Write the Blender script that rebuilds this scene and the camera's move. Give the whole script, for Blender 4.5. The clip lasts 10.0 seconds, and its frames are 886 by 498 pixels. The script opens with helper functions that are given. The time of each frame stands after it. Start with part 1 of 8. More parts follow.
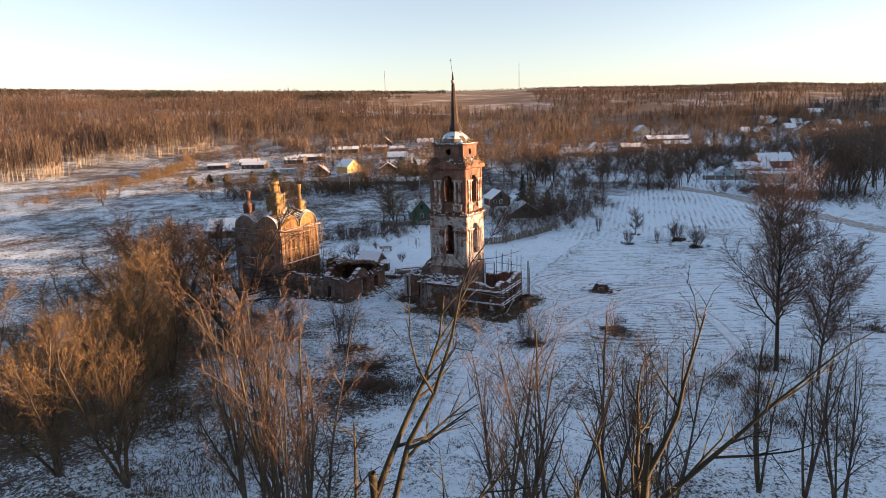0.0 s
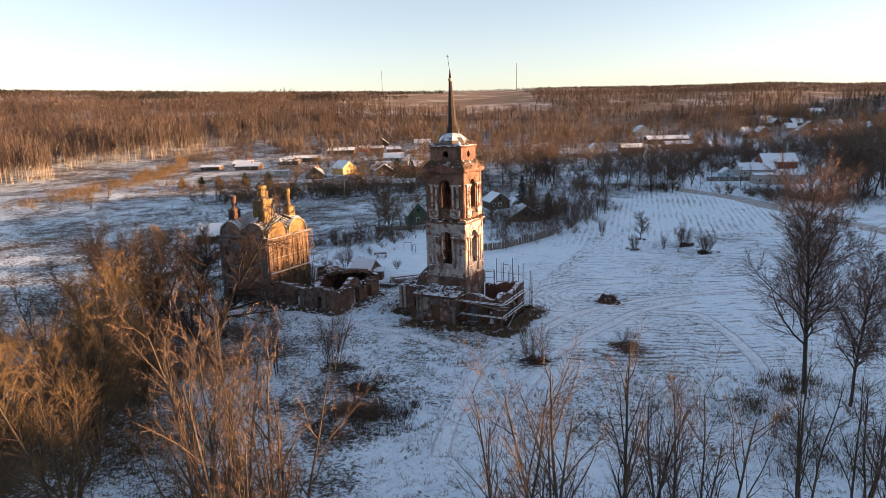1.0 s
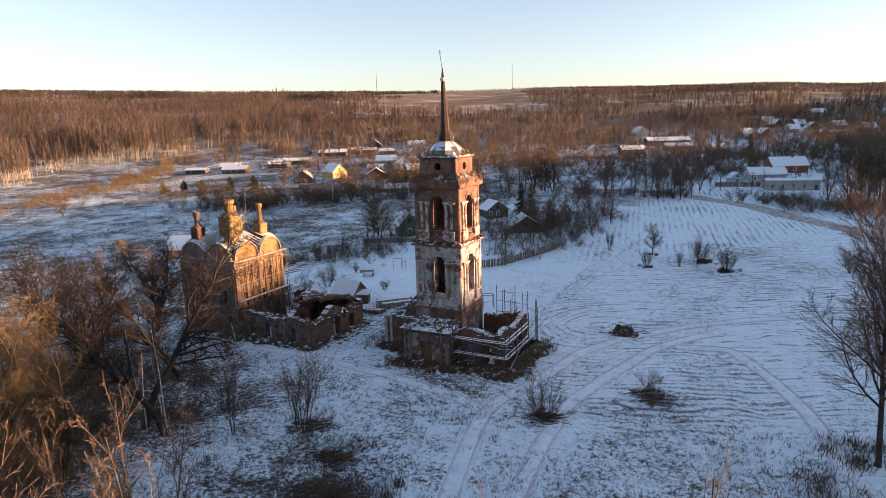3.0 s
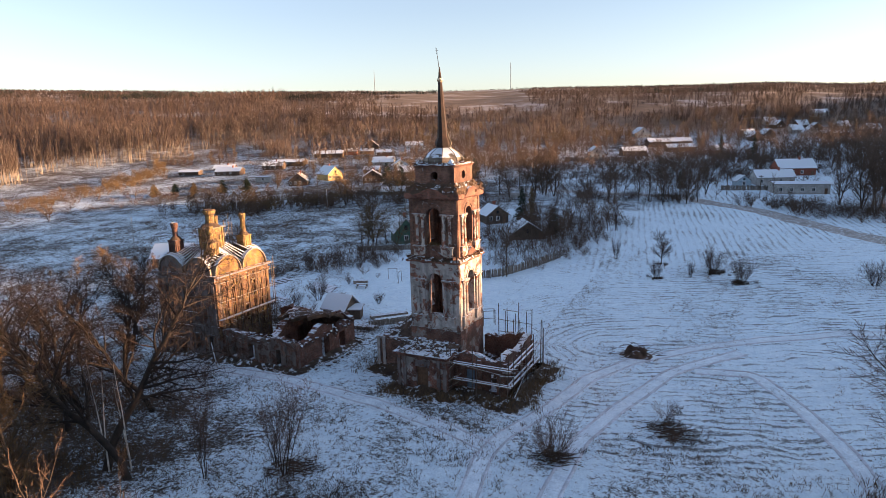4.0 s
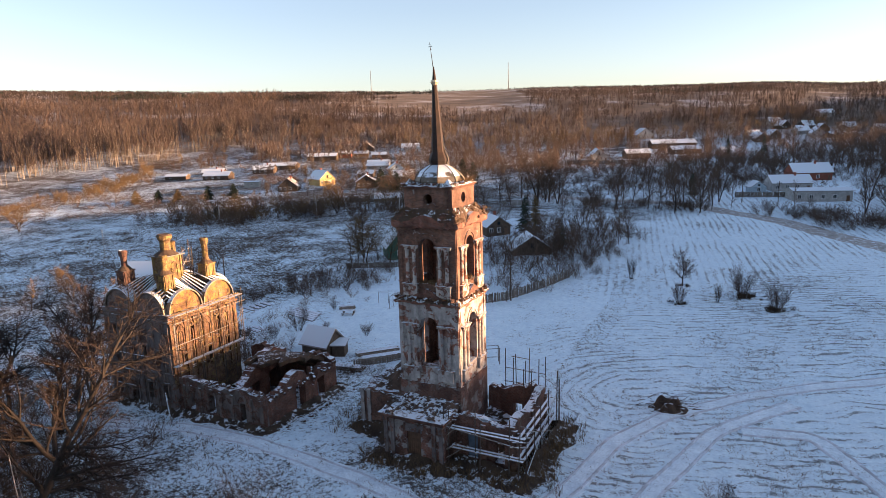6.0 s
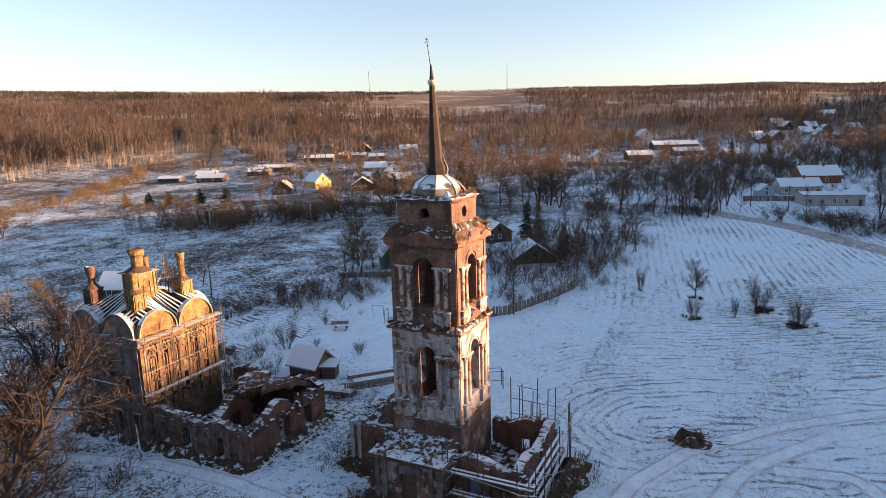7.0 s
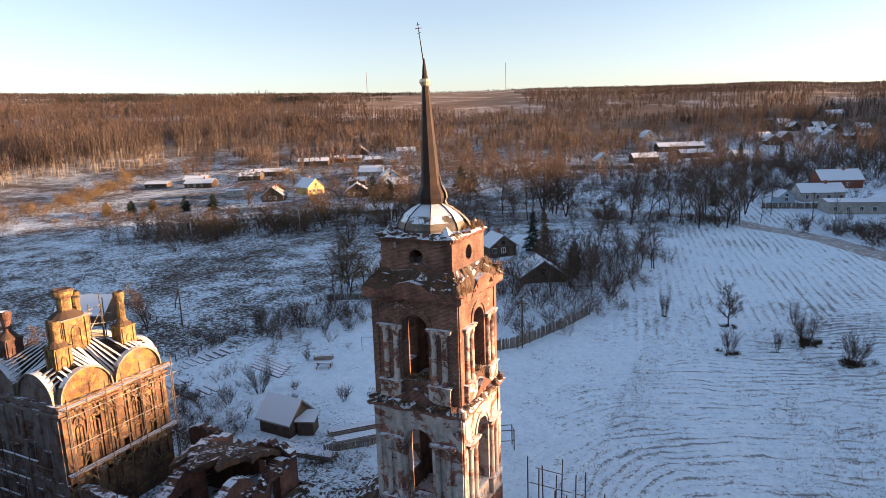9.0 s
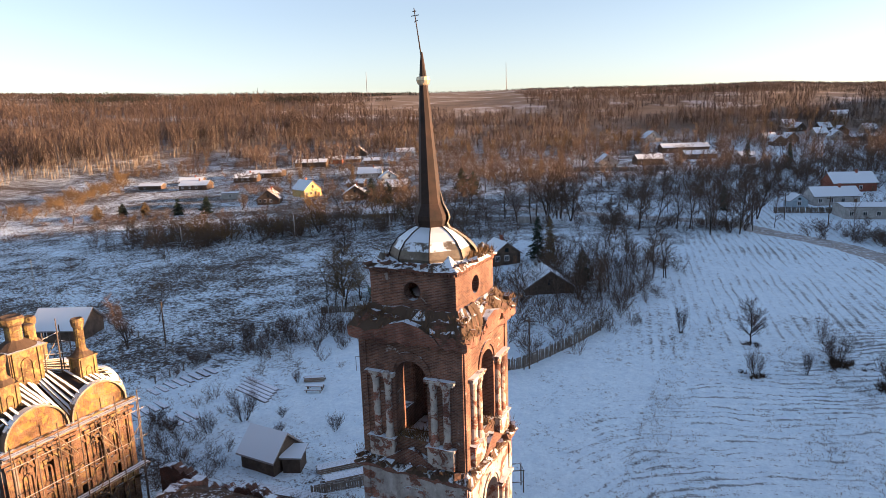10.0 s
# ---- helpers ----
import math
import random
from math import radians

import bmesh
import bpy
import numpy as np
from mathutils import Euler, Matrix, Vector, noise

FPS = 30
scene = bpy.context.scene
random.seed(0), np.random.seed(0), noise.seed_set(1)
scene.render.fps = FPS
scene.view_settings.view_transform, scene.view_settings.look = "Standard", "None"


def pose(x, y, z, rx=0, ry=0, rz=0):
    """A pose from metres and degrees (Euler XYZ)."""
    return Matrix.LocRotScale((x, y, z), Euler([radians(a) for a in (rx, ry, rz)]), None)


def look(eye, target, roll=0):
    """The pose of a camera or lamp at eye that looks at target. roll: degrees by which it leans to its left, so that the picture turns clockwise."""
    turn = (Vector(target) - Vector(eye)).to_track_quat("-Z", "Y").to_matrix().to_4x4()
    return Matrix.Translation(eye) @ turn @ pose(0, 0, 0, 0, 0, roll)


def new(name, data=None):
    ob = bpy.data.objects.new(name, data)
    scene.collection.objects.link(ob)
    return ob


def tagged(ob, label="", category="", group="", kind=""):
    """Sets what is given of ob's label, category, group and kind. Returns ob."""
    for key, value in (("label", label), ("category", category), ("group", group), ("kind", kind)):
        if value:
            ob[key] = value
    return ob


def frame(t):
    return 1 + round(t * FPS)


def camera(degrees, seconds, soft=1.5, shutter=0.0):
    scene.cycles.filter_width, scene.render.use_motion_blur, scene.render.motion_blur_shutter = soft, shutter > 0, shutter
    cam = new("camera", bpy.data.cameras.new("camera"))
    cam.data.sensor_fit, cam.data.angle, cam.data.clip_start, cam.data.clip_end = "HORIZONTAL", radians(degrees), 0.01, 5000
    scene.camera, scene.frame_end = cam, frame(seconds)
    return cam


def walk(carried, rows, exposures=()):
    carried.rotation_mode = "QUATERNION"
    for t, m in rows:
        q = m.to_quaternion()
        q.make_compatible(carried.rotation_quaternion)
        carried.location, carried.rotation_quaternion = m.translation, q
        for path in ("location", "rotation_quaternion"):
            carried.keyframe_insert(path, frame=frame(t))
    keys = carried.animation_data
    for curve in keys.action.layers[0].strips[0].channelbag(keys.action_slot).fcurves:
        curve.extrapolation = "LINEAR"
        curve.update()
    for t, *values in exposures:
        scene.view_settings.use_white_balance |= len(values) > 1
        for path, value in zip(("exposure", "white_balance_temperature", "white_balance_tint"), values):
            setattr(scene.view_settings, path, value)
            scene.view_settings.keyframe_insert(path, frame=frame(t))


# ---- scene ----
cam = camera(70.0, 10.0, soft=0.75)
PATH = [
    (0, (45.653, -92.683, 29.763), (44.745, -90.944, 29.376), -1.5),
    (0.5, (44.196, -89.803, 29.7), (43.292, -88.062, 29.312), -1.6),
    (1, (42.748, -86.802, 29.802), (41.846, -85.059, 29.416), -1.6),
    (1.5, (41.313, -83.835, 29.99), (40.415, -82.09, 29.605), -1.6),
    (2, (39.926, -80.786, 30.269), (39.03, -79.04, 29.885), -1.6),
    (2.5, (38.483, -77.632, 30.485), (37.59, -75.884, 30.099), -1.6),
    (4, (33.863, -67.887, 31.264), (32.979, -66.136, 30.877), -1.6),
    (4.5, (32.3, -64.714, 31.522), (31.417, -62.962, 31.135), -1.6),
    (5, (30.706, -61.695, 31.786), (29.827, -59.941, 31.399), -1.6),
    (5.5, (29.359, -58.602, 32.136), (28.48, -56.848, 31.748), -1.7),
    (7, (24.881, -49.275, 32.811), (24.008, -47.518, 32.424), -1.7),
    (7.5, (23.432, -46.191, 33.071), (22.56, -44.433, 32.684), -1.7),
    (8, (21.931, -43.103, 33.241), (21.06, -41.345, 32.855), -1.7),
    (8.5, (20.523, -40.05, 33.437), (19.652, -38.292, 33.052), -1.8),
    (9, (18.996, -37.017, 33.594), (18.126, -35.258, 33.209), -1.9),
    (9.5, (17.41, -33.884, 33.823), (16.541, -32.124, 33.437), -1.8),
    (10, (15.84, -30.718, 33.969), (14.97, -28.959, 33.584), -1.9),
]
walk(cam, [(t, look(eye, target, roll)) for t, eye, target, roll in PATH], [(0.0, 2.60, 6000, 20), (2.5, 2.58, 5900, 20), (4.0, 2.56, 5600, 20), (10.0, 2.54, 5600, 20)])

# ---- world and sun: a very low winter sun from the +x side ----
SUN_AZ, SUN_EL = radians(68), radians(6.0)
world = bpy.data.worlds.new("world")
scene.world = world
world.use_nodes = True
wn = world.node_tree
sky = wn.nodes.new("ShaderNodeTexSky")
sky.sky_type, sky.sun_disc = "NISHITA", False
sky.sun_elevation, sky.sun_rotation = SUN_EL, SUN_AZ
sky.altitude, sky.air_density, sky.dust_density, sky.ozone_density = 200, 1.0, 0.65, 1.2
haze = wn.nodes.new("ShaderNodeHueSaturation")
haze.inputs["Saturation"].default_value = 0.67
wn.links.new(sky.outputs[0], haze.inputs["Color"])
wn.links.new(haze.outputs[0], wn.nodes["Background"].inputs["Color"])
wn.nodes["Background"].inputs["Strength"].default_value = 0.057
sun_way = Vector((math.sin(SUN_AZ) * math.cos(SUN_EL), math.cos(SUN_AZ) * math.cos(SUN_EL), math.sin(SUN_EL)))
sun = new("sun", bpy.data.lights.new("sun", "SUN"))
sun.data.energy, sun.data.angle, sun.data.color = 5.0, radians(0.6), (1.0, 0.57, 0.24)
sun.matrix_world = look(sun_way * 200, (0, 0, 0))

# ---- materials ----
class Nodes:
    """A small node-graph writer."""
    def __init__(self, name):
        self.m = bpy.data.materials.new(name)
        self.m.use_nodes = True
        self.t = self.m.node_tree
        self.bsdf = self.t.nodes["Principled BSDF"]
        self.pos = self.t.nodes.new("ShaderNodeNewGeometry")
    def link(self, a, b):
        self.t.links.new(a, b)
    def put(self, sock, v):
        if isinstance(v, (int, float, tuple)):
            sock.default_value = v
        else:
            self.link(v, sock)
    def noise(self, scale, detail=4.0, rough=0.6, vec=None, dist=0.0):
        n = self.t.nodes.new("ShaderNodeTexNoise")
        n.inputs["Scale"].default_value, n.inputs["Detail"].default_value = scale, detail
        n.inputs["Roughness"].default_value, n.inputs["Distortion"].default_value = rough, dist
        self.link(vec or self.pos.outputs["Position"], n.inputs["Vector"])
        return n.outputs["Fac"]
    def ramp(self, fac, stops):
        n = self.t.nodes.new("ShaderNodeValToRGB")
        e = n.color_ramp.elements
        while len(e) < len(stops):
            e.new(0.5)
        for el, (p, c) in zip(e, stops):
            el.position, el.color = p, (*c, 1) if len(c) == 3 else c
        self.put(n.inputs["Fac"], fac)
        return n.outputs["Color"]
    def step(self, fac, a, b):
        n = self.t.nodes.new("ShaderNodeMapRange")
        n.inputs["From Min"].default_value, n.inputs["From Max"].default_value = a, b
        n.interpolation_type = "SMOOTHSTEP"
        self.put(n.inputs["Value"], fac)
        return n.outputs["Result"]
    def mix(self, fac, a, b, mode="MIX"):
        n = self.t.nodes.new("ShaderNodeMix")
        n.data_type, n.blend_type = "RGBA", mode
        self.put(n.inputs["Factor"], fac)
        for k, v in ((6, a), (7, b)):
            self.put(n.inputs[k], (*v, 1) if isinstance(v, tuple) and len(v) == 3 else v)
        return n.outputs[2]
    def math(self, op, a, b=0.0, clamp=False):
        n = self.t.nodes.new("ShaderNodeMath")
        n.operation, n.use_clamp = op, clamp
        self.put(n.inputs[0], a)
        self.put(n.inputs[1], b)
        return n.outputs[0]
    def axes(self, vec=None):
        n = self.t.nodes.new("ShaderNodeSeparateXYZ")
        self.link(vec or self.pos.outputs["Position"], n.inputs[0])
        return n.outputs
    def vec(self, x, y, z):
        n = self.t.nodes.new("ShaderNodeCombineXYZ")
        for s, v in zip(n.inputs, (x, y, z)):
            self.put(s, v)
        return n.outputs[0]
    def bump(self, height, strength=0.4, dist=0.05):
        n = self.t.nodes.new("ShaderNodeBump")
        n.inputs["Strength"].default_value, n.inputs["Distance"].default_value = strength, dist
        self.link(height, n.inputs["Height"])
        self.link(n.outputs[0], self.bsdf.inputs["Normal"])
    def snow(self, col, amount, scale=1.2):
        """Snow lying on faces that look up: amount 0 to 1."""
        up = self.axes(self.pos.outputs["True Normal"])[2]
        n = self.noise(scale, 6, 0.7)
        s = self.math("ADD", self.math("MULTIPLY", n, 1.3), self.math("MULTIPLY", up, 0.9))
        return self.mix(self.step(s, 1.62 - amount * 0.75, 1.74 - amount * 0.75), col, (0.66, 0.72, 0.775))
    def done(self, col, rough=0.85, metal=0.0):
        self.put(self.bsdf.inputs["Base Color"], (*col, 1) if isinstance(col, tuple) and len(col) == 3 else col)
        self.put(self.bsdf.inputs["Roughness"], rough)
        self.bsdf.inputs["Metallic"].default_value = metal
        self.bsdf.inputs["Specular IOR Level"].default_value = 0.3
        return self.m


def plain(name, a, b, scale=3.0, fine=25.0, rough=0.85, bump=0.3, snow=0.0, metal=0.0, dist=0.03, vary=0.25, snowscale=1.2):
    """Two tones in large patches, a finer grain, a light or dark turn for each object, and snow on top."""
    k = Nodes(name)
    col = k.ramp(k.noise(scale, 5), [(0.32, a), (0.68, b)])
    g = k.noise(fine, 4, 0.7)
    col = k.mix(1.0, col, k.ramp(g, [(0.25, (0.7, 0.7, 0.7)), (0.75, (1.18, 1.18, 1.18))]), "MULTIPLY")
    if vary:
        oi = k.t.nodes.new("ShaderNodeObjectInfo").outputs["Random"]
        col = k.mix(1.0, col, k.ramp(oi, [(0, (1 - vary,) * 3), (1, (1 + vary * 0.6,) * 3)]), "MULTIPLY")
    if snow:
        col = k.snow(col, snow, snowscale)
    k.bump(g, bump, dist)
    return k.done(col, rough, metal)


def masonry(name, plaster, brick_a=(0.15, 0.060, 0.043), brick_b=(0.25, 0.105, 0.070), lime=(0.38, 0.345, 0.305), snow=0.25, moss=0.0, patch=0.8):
    """Brickwork with lime wash left in patches: plaster 0 to 1 is how much of it is left."""
    k = Nodes(name)
    x, y, z = k.axes()
    flat = k.vec(k.math("ADD", x, y), z, 0.0)
    b = k.t.nodes.new("ShaderNodeTexBrick")
    k.link(flat, b.inputs["Vector"])
    b.inputs["Scale"].default_value = 1.0
    b.inputs["Brick Width"].default_value, b.inputs["Row Height"].default_value = 0.27, 0.085
    b.inputs["Mortar Size"].default_value, b.inputs["Mortar Smooth"].default_value = 0.012, 0.3
    b.inputs["Color1"].default_value, b.inputs["Color2"].default_value = (*brick_a, 1), (*brick_b, 1)
    b.inputs["Mortar"].default_value = (0.20, 0.155, 0.13, 1)
    big = k.noise(0.55, 6, 0.65)
    col = k.mix(1.0, b.outputs["Color"], k.ramp(big, [(0.32, (0.36, 0.34, 0.34)), (0.5, (0.85, 0.82, 0.8)), (0.68, (1.45, 1.32, 1.22))]), "MULTIPLY")
    fine = k.noise(9.0, 6, 0.7)
    worn = k.noise(patch, 8, 0.68, dist=0.6)
    mask = k.step(k.math("ADD", worn, k.math("MULTIPLY", fine, 0.16)), 0.60 + 0.30 - plaster * 0.62, 0.64 + 0.30 - plaster * 0.62)
    limec = k.ramp(k.noise(1.1, 7, 0.7), [(0.30, tuple(c * 0.42 for c in lime)), (0.46, tuple(c * 0.8 for c in lime)), (0.6, lime), (0.75, tuple(min(1, c * 1.45) for c in lime))])
    col = k.mix(mask, col, limec)
    streak = k.noise(1.0, 5, 0.6, vec=k.vec(k.math("MULTIPLY", x, 1.6), k.math("MULTIPLY", y, 1.6), k.math("MULTIPLY", z, 0.45)))
    col = k.mix(1.0, col, k.ramp(streak, [(0.3, (0.66, 0.64, 0.63)), (0.6, (1.06, 1.05, 1.04))]), "MULTIPLY")
    if moss:
        up = k.axes(k.pos.outputs["True Normal"])[2]
        col = k.mix(k.step(k.math("ADD", up, k.math("MULTIPLY", k.noise(2.0, 5), 0.8)), 1.0 - moss * 0.4, 1.2 - moss * 0.4), col, (0.07, 0.047, 0.032))
    if snow:
        col = k.snow(col, snow)
    h = k.math("ADD", k.math("MULTIPLY", b.outputs["Fac"], k.math("SUBTRACT", mask, 1.0)), k.math("ADD", k.math("MULTIPLY", mask, 0.6), fine))
    k.bump(h, 0.5, 0.035)
    return k.done(col, 0.92)


def ground_material():
    k = Nodes("snowy_meadow")
    x, y, z = k.axes()
    snowc = k.ramp(k.noise(0.8, 5), [(0.3, (0.66, 0.785, 0.87)), (0.7, (0.81, 0.915, 0.97))])
    snowc = k.mix(1.0, snowc, k.ramp(k.noise(2.6, 5, 0.7), [(0.30, (0.84, 0.86, 0.89)), (0.68, (1.06, 1.06, 1.05))]), "MULTIPLY")
    grass = k.ramp(k.noise(1.7, 6, 0.7), [(0.25, (0.028, 0.021, 0.017)), (0.55, (0.068, 0.051, 0.038)), (0.8, (0.145, 0.108, 0.074))])
    tuft = k.noise(1.9, 9, 0.74, dist=0.4)
    small = k.noise(5.5, 5, 0.7)
    # stubble rows on the field: bent round its middle near by, straight further off
    fx0, fy0 = k.math("SUBTRACT", x, 16.0), k.math("SUBTRACT", y, 17.0)
    along = k.math("ADD", k.math("MULTIPLY", fx0, 0.93), k.math("MULTIPLY", fy0, 0.37))
    perp = k.math("SUBTRACT", k.math("MULTIPLY", fy0, 0.93), k.math("MULTIPLY", fx0, 0.37))
    turn = k.math("MINIMUM", along, 0.0)
    rad = k.math("SQRT", k.math("ADD", k.math("MULTIPLY", turn, turn), k.math("MULTIPLY", perp, perp)))
    wobble = k.math("MULTIPLY", k.noise(0.06, 3), 7.0)
    across = k.math("ADD", rad, wobble)
    streak = k.noise(1.0, 5, 0.68, vec=k.vec(k.math("MULTIPLY", across, 1.5), k.math("MULTIPLY", along, 0.16), 0.0))
    arcs = k.math("ADD", k.math("MULTIPLY", k.math("SINE", k.math("MULTIPLY", across, 5.2)), 0.05), k.math("MULTIPLY", k.math("SUBTRACT", streak, 0.5), 0.62))
    u = k.math("ADD", k.math("ADD", k.math("MULTIPLY", x, 0.985), k.math("MULTIPLY", y, 0.17)), k.math("MULTIPLY", wobble, 0.25))
    v = k.math("SUBTRACT", k.math("MULTIPLY", y, 0.985), k.math("MULTIPLY", x, 0.17))
    streak2 = k.noise(1.0, 4, 0.6, vec=k.vec(k.math("MULTIPLY", u, 1.3), k.math("MULTIPLY", v, 0.12), 2.0))
    straight = k.math("ADD", k.math("MULTIPLY", k.math("SINE", k.math("MULTIPLY", u, 4.1)), 0.045), k.math("MULTIPLY", k.math("SUBTRACT", streak2, 0.5), 0.38))
    part_far = k.math("MULTIPLY", k.step(k.math("ADD", y, k.math("MULTIPLY", x, -1.1)), 30.0, 52.0), 1.0)
    n = k.t.nodes.new("ShaderNodeMix")
    k.link(part_far, n.inputs["Factor"]); k.link(arcs, n.inputs[2]); k.link(straight, n.inputs[3])
    furrow = n.outputs[0]
    wide = k.noise(0.045, 5, 0.6)
    patches = k.noise(0.22, 4, 0.6)
    fx = k.math("MULTIPLY", k.step(x, -6.0, 14.0), k.step(y, -25.0, 8.0))
    mid = k.math("ADD", k.math("MULTIPLY", tuft, 0.62), k.math("MULTIPLY", small, 0.40))
    wild = k.math("ADD", k.math("MULTIPLY", k.step(wide, 0.36, 0.64), 0.085), k.math("MULTIPLY", k.math("SUBTRACT", patches, 0.5), 0.27))
    # rough unmown meadow and the slope behind the houses carry more grass than the gardens
    garden = k.math("MULTIPLY", k.math("MULTIPLY", k.step(x, -60.0, -54.0), k.step(y, 8.0, 14.0)), k.step(y, 66.0, 54.0))
    clump = k.math("MULTIPLY", k.math("SUBTRACT", k.noise(1.5, 4, 0.65), 0.5), 0.42)
    left = k.math("MULTIPLY", k.step(x, -34.0, -62.0), k.math("ADD", clump, 0.066))
    back = k.math("MULTIPLY", k.step(y, 84.0, 150.0), 0.034)
    litter = 0.0
    for cx, cy, r, amount in ((3.5, -31.5, 9.0, 0.06), (6.5, -38.0, 8.0, 0.05), (-4.0, -35.0, 8.0, 0.05), (27.0, -4.5, 5.0, 0.05), (-33.0, -30.0, 24.0, 0.11), (-26.0, -54.0, 26.0, 0.12), (-6.0, -58.0, 30.0, 0.045), (40.0, -52.0, 18.0, 0.03), (-27.0, -1.0, 20.0, 0.045), (4.0, -2.0, 15.0, 0.05), (-12.0, -26.0, 14.0, 0.045)):
        ddx, ddy = k.math("SUBTRACT", x, cx), k.math("SUBTRACT", y, cy)
        q = k.math("SQRT", k.math("ADD", k.math("MULTIPLY", ddx, ddx), k.math("MULTIPLY", ddy, ddy)))
        litter = k.math("ADD", k.math("MULTIPLY", k.step(q, r, r * 0.35), amount), litter)
    back = k.math("ADD", back, litter)
    more = k.math("SUBTRACT", k.math("ADD", left, back), k.math("MULTIPLY", garden, 0.05))
    rough_land = k.math("ADD", k.math("ADD", mid, wild), more)
    field = k.math("ADD", k.math("SUBTRACT", mid, k.math("MULTIPLY", furrow, 1.25)), k.math("ADD", k.math("MULTIPLY", k.math("SUBTRACT", wide, 0.5), 0.34), 0.012))
    n = k.t.nodes.new("ShaderNodeMix")
    k.link(fx, n.inputs["Factor"]); k.link(rough_land, n.inputs[2]); k.link(field, n.inputs[3])
    d = k.math("SQRT", k.math("ADD", k.math("MULTIPLY", x, x), k.math("MULTIPLY", y, y)))
    mask = k.step(n.outputs[0], 0.555, 0.665)
    col = k.mix(k.math("MULTIPLY", mask, k.math("SUBTRACT", 1.0, k.math("MULTIPLY", fx, 0.26))), snowc, grass)
    # distant slopes: litter under the woods and brown ploughland
    far = k.ramp(k.noise(0.014, 6, 0.65), [(0.40, (0.10, 0.068, 0.045)), (0.54, (0.17, 0.125, 0.09)), (0.68, (0.40, 0.39, 0.40))])
    col = k.mix(k.step(d, 400.0, 560.0), col, far)
    h = k.math("ADD", k.math("MULTIPLY", mid, 0.8), k.math("MULTIPLY", k.math("MULTIPLY", furrow, fx), -0.9))
    k.bump(h, 0.8, 0.4)
    return k.done(col, 0.9)


M_GROUND = ground_material()
M_PLASTER = masonry("limewashed_brick", 0.62, lime=(0.38, 0.350, 0.330), snow=0.25)
M_BRICK = masonry("bare_brick", 0.30, brick_a=(0.085, 0.042, 0.032), brick_b=(0.20, 0.100, 0.065), lime=(0.36, 0.335, 0.31), snow=0.3)
M_COLUMN = masonry("peeling_column", 0.56, brick_a=(0.14, 0.05, 0.035), lime=(0.44, 0.40, 0.36), snow=0.3, patch=1.6)
M_BRICK_OLD = masonry("ruined_brick", 0.34, brick_a=(0.085, 0.034, 0.024), brick_b=(0.155, 0.064, 0.041), lime=(0.15, 0.115, 0.095), snow=0.30)
# sun-facing church walls ochre, the others grey: light and shade in base colour
M_OCHRE_SUNSIDE = masonry("ochre_sunside_wall", 0.46, brick_a=(0.066, 0.031, 0.016), brick_b=(0.140, 0.072, 0.031), lime=(0.215, 0.150, 0.060), snow=0.15, patch=1.5)
M_GREY_SHADESIDE = masonry("grey_shadeside_wall", 0.62, brick_a=(0.10, 0.045, 0.034), brick_b=(0.17, 0.08, 0.055), lime=(0.165, 0.140, 0.132), snow=0.1, patch=1.1)
M_METAL = plain("rusted_roof_iron", (0.014, 0.010, 0.009), (0.044, 0.025, 0.018), scale=1.6, rough=0.6, metal=0.3, bump=0.15)
M_TIN = plain("weathered_tin", (0.09, 0.075, 0.06), (0.22, 0.19, 0.15), scale=1.2, rough=0.5, metal=0.5, snow=0.70, snowscale=1.6)
M_TIN_BARE = plain("bent_tin", (0.42, 0.34, 0.22), (0.60, 0.50, 0.34), scale=1.2, rough=0.4, metal=0.7)
M_SNOW = plain("lying_snow", (0.70, 0.74, 0.82), (0.82, 0.85, 0.90), scale=0.8, fine=9, bump=0.3, vary=0)
M_RUBBLE = plain("brick_rubble", (0.06, 0.033, 0.025), (0.155, 0.088, 0.062), scale=1.5, fine=8, bump=0.8, snow=0.32, dist=0.1, snowscale=2.5)
M_WOOD = plain("grey_weathered_wood", (0.10, 0.075, 0.055), (0.22, 0.17, 0.13), scale=2, fine=30, snow=0.55)
M_BARK = plain("tree_bark", (0.026, 0.020, 0.016), (0.068, 0.048, 0.035), scale=1.5, fine=14, bump=0.6)
M_TWIG = plain("bare_twigs", (0.072, 0.049, 0.035), (0.150, 0.097, 0.065), scale=0.5, fine=5, bump=0.1)
M_GOLD = plain("willow_twigs", (0.069, 0.045, 0.022), (0.160, 0.106, 0.047), scale=0.5, fine=5, bump=0.1)
M_BIRCH = plain("birch_bark", (0.30, 0.26, 0.22), (0.62, 0.58, 0.52), scale=1.5, fine=6, bump=0.2)

# ---- small builders ----
def mesh_of(name, verts, faces, material=None):
    me = bpy.data.meshes.new(name)
    me.from_pydata(verts, [], faces)
    if material:
        me.materials.append(material)
    return me


def part(name, bm, material, parent=None, label=""):
    """Links a bmesh (or ready mesh) as one mesh object under a thing or a part."""
    if isinstance(bm, bmesh.types.BMesh):
        me = bpy.data.meshes.new(name)
        bmesh.ops.recalc_face_normals(bm, faces=bm.faces)
        bm.to_mesh(me)
        bm.free()
        me.materials.append(material)
    else:
        me = bm
    ob = new(name, me)
    if parent:
        ob.parent = parent
    if label:
        tagged(ob, label)
    return ob


def thing(name, m, label, category, group="", kind=""):
    ob = new(name)
    ob.matrix_world = m
    ob.empty_display_size = 0.3
    return tagged(ob, label, category, group, kind)


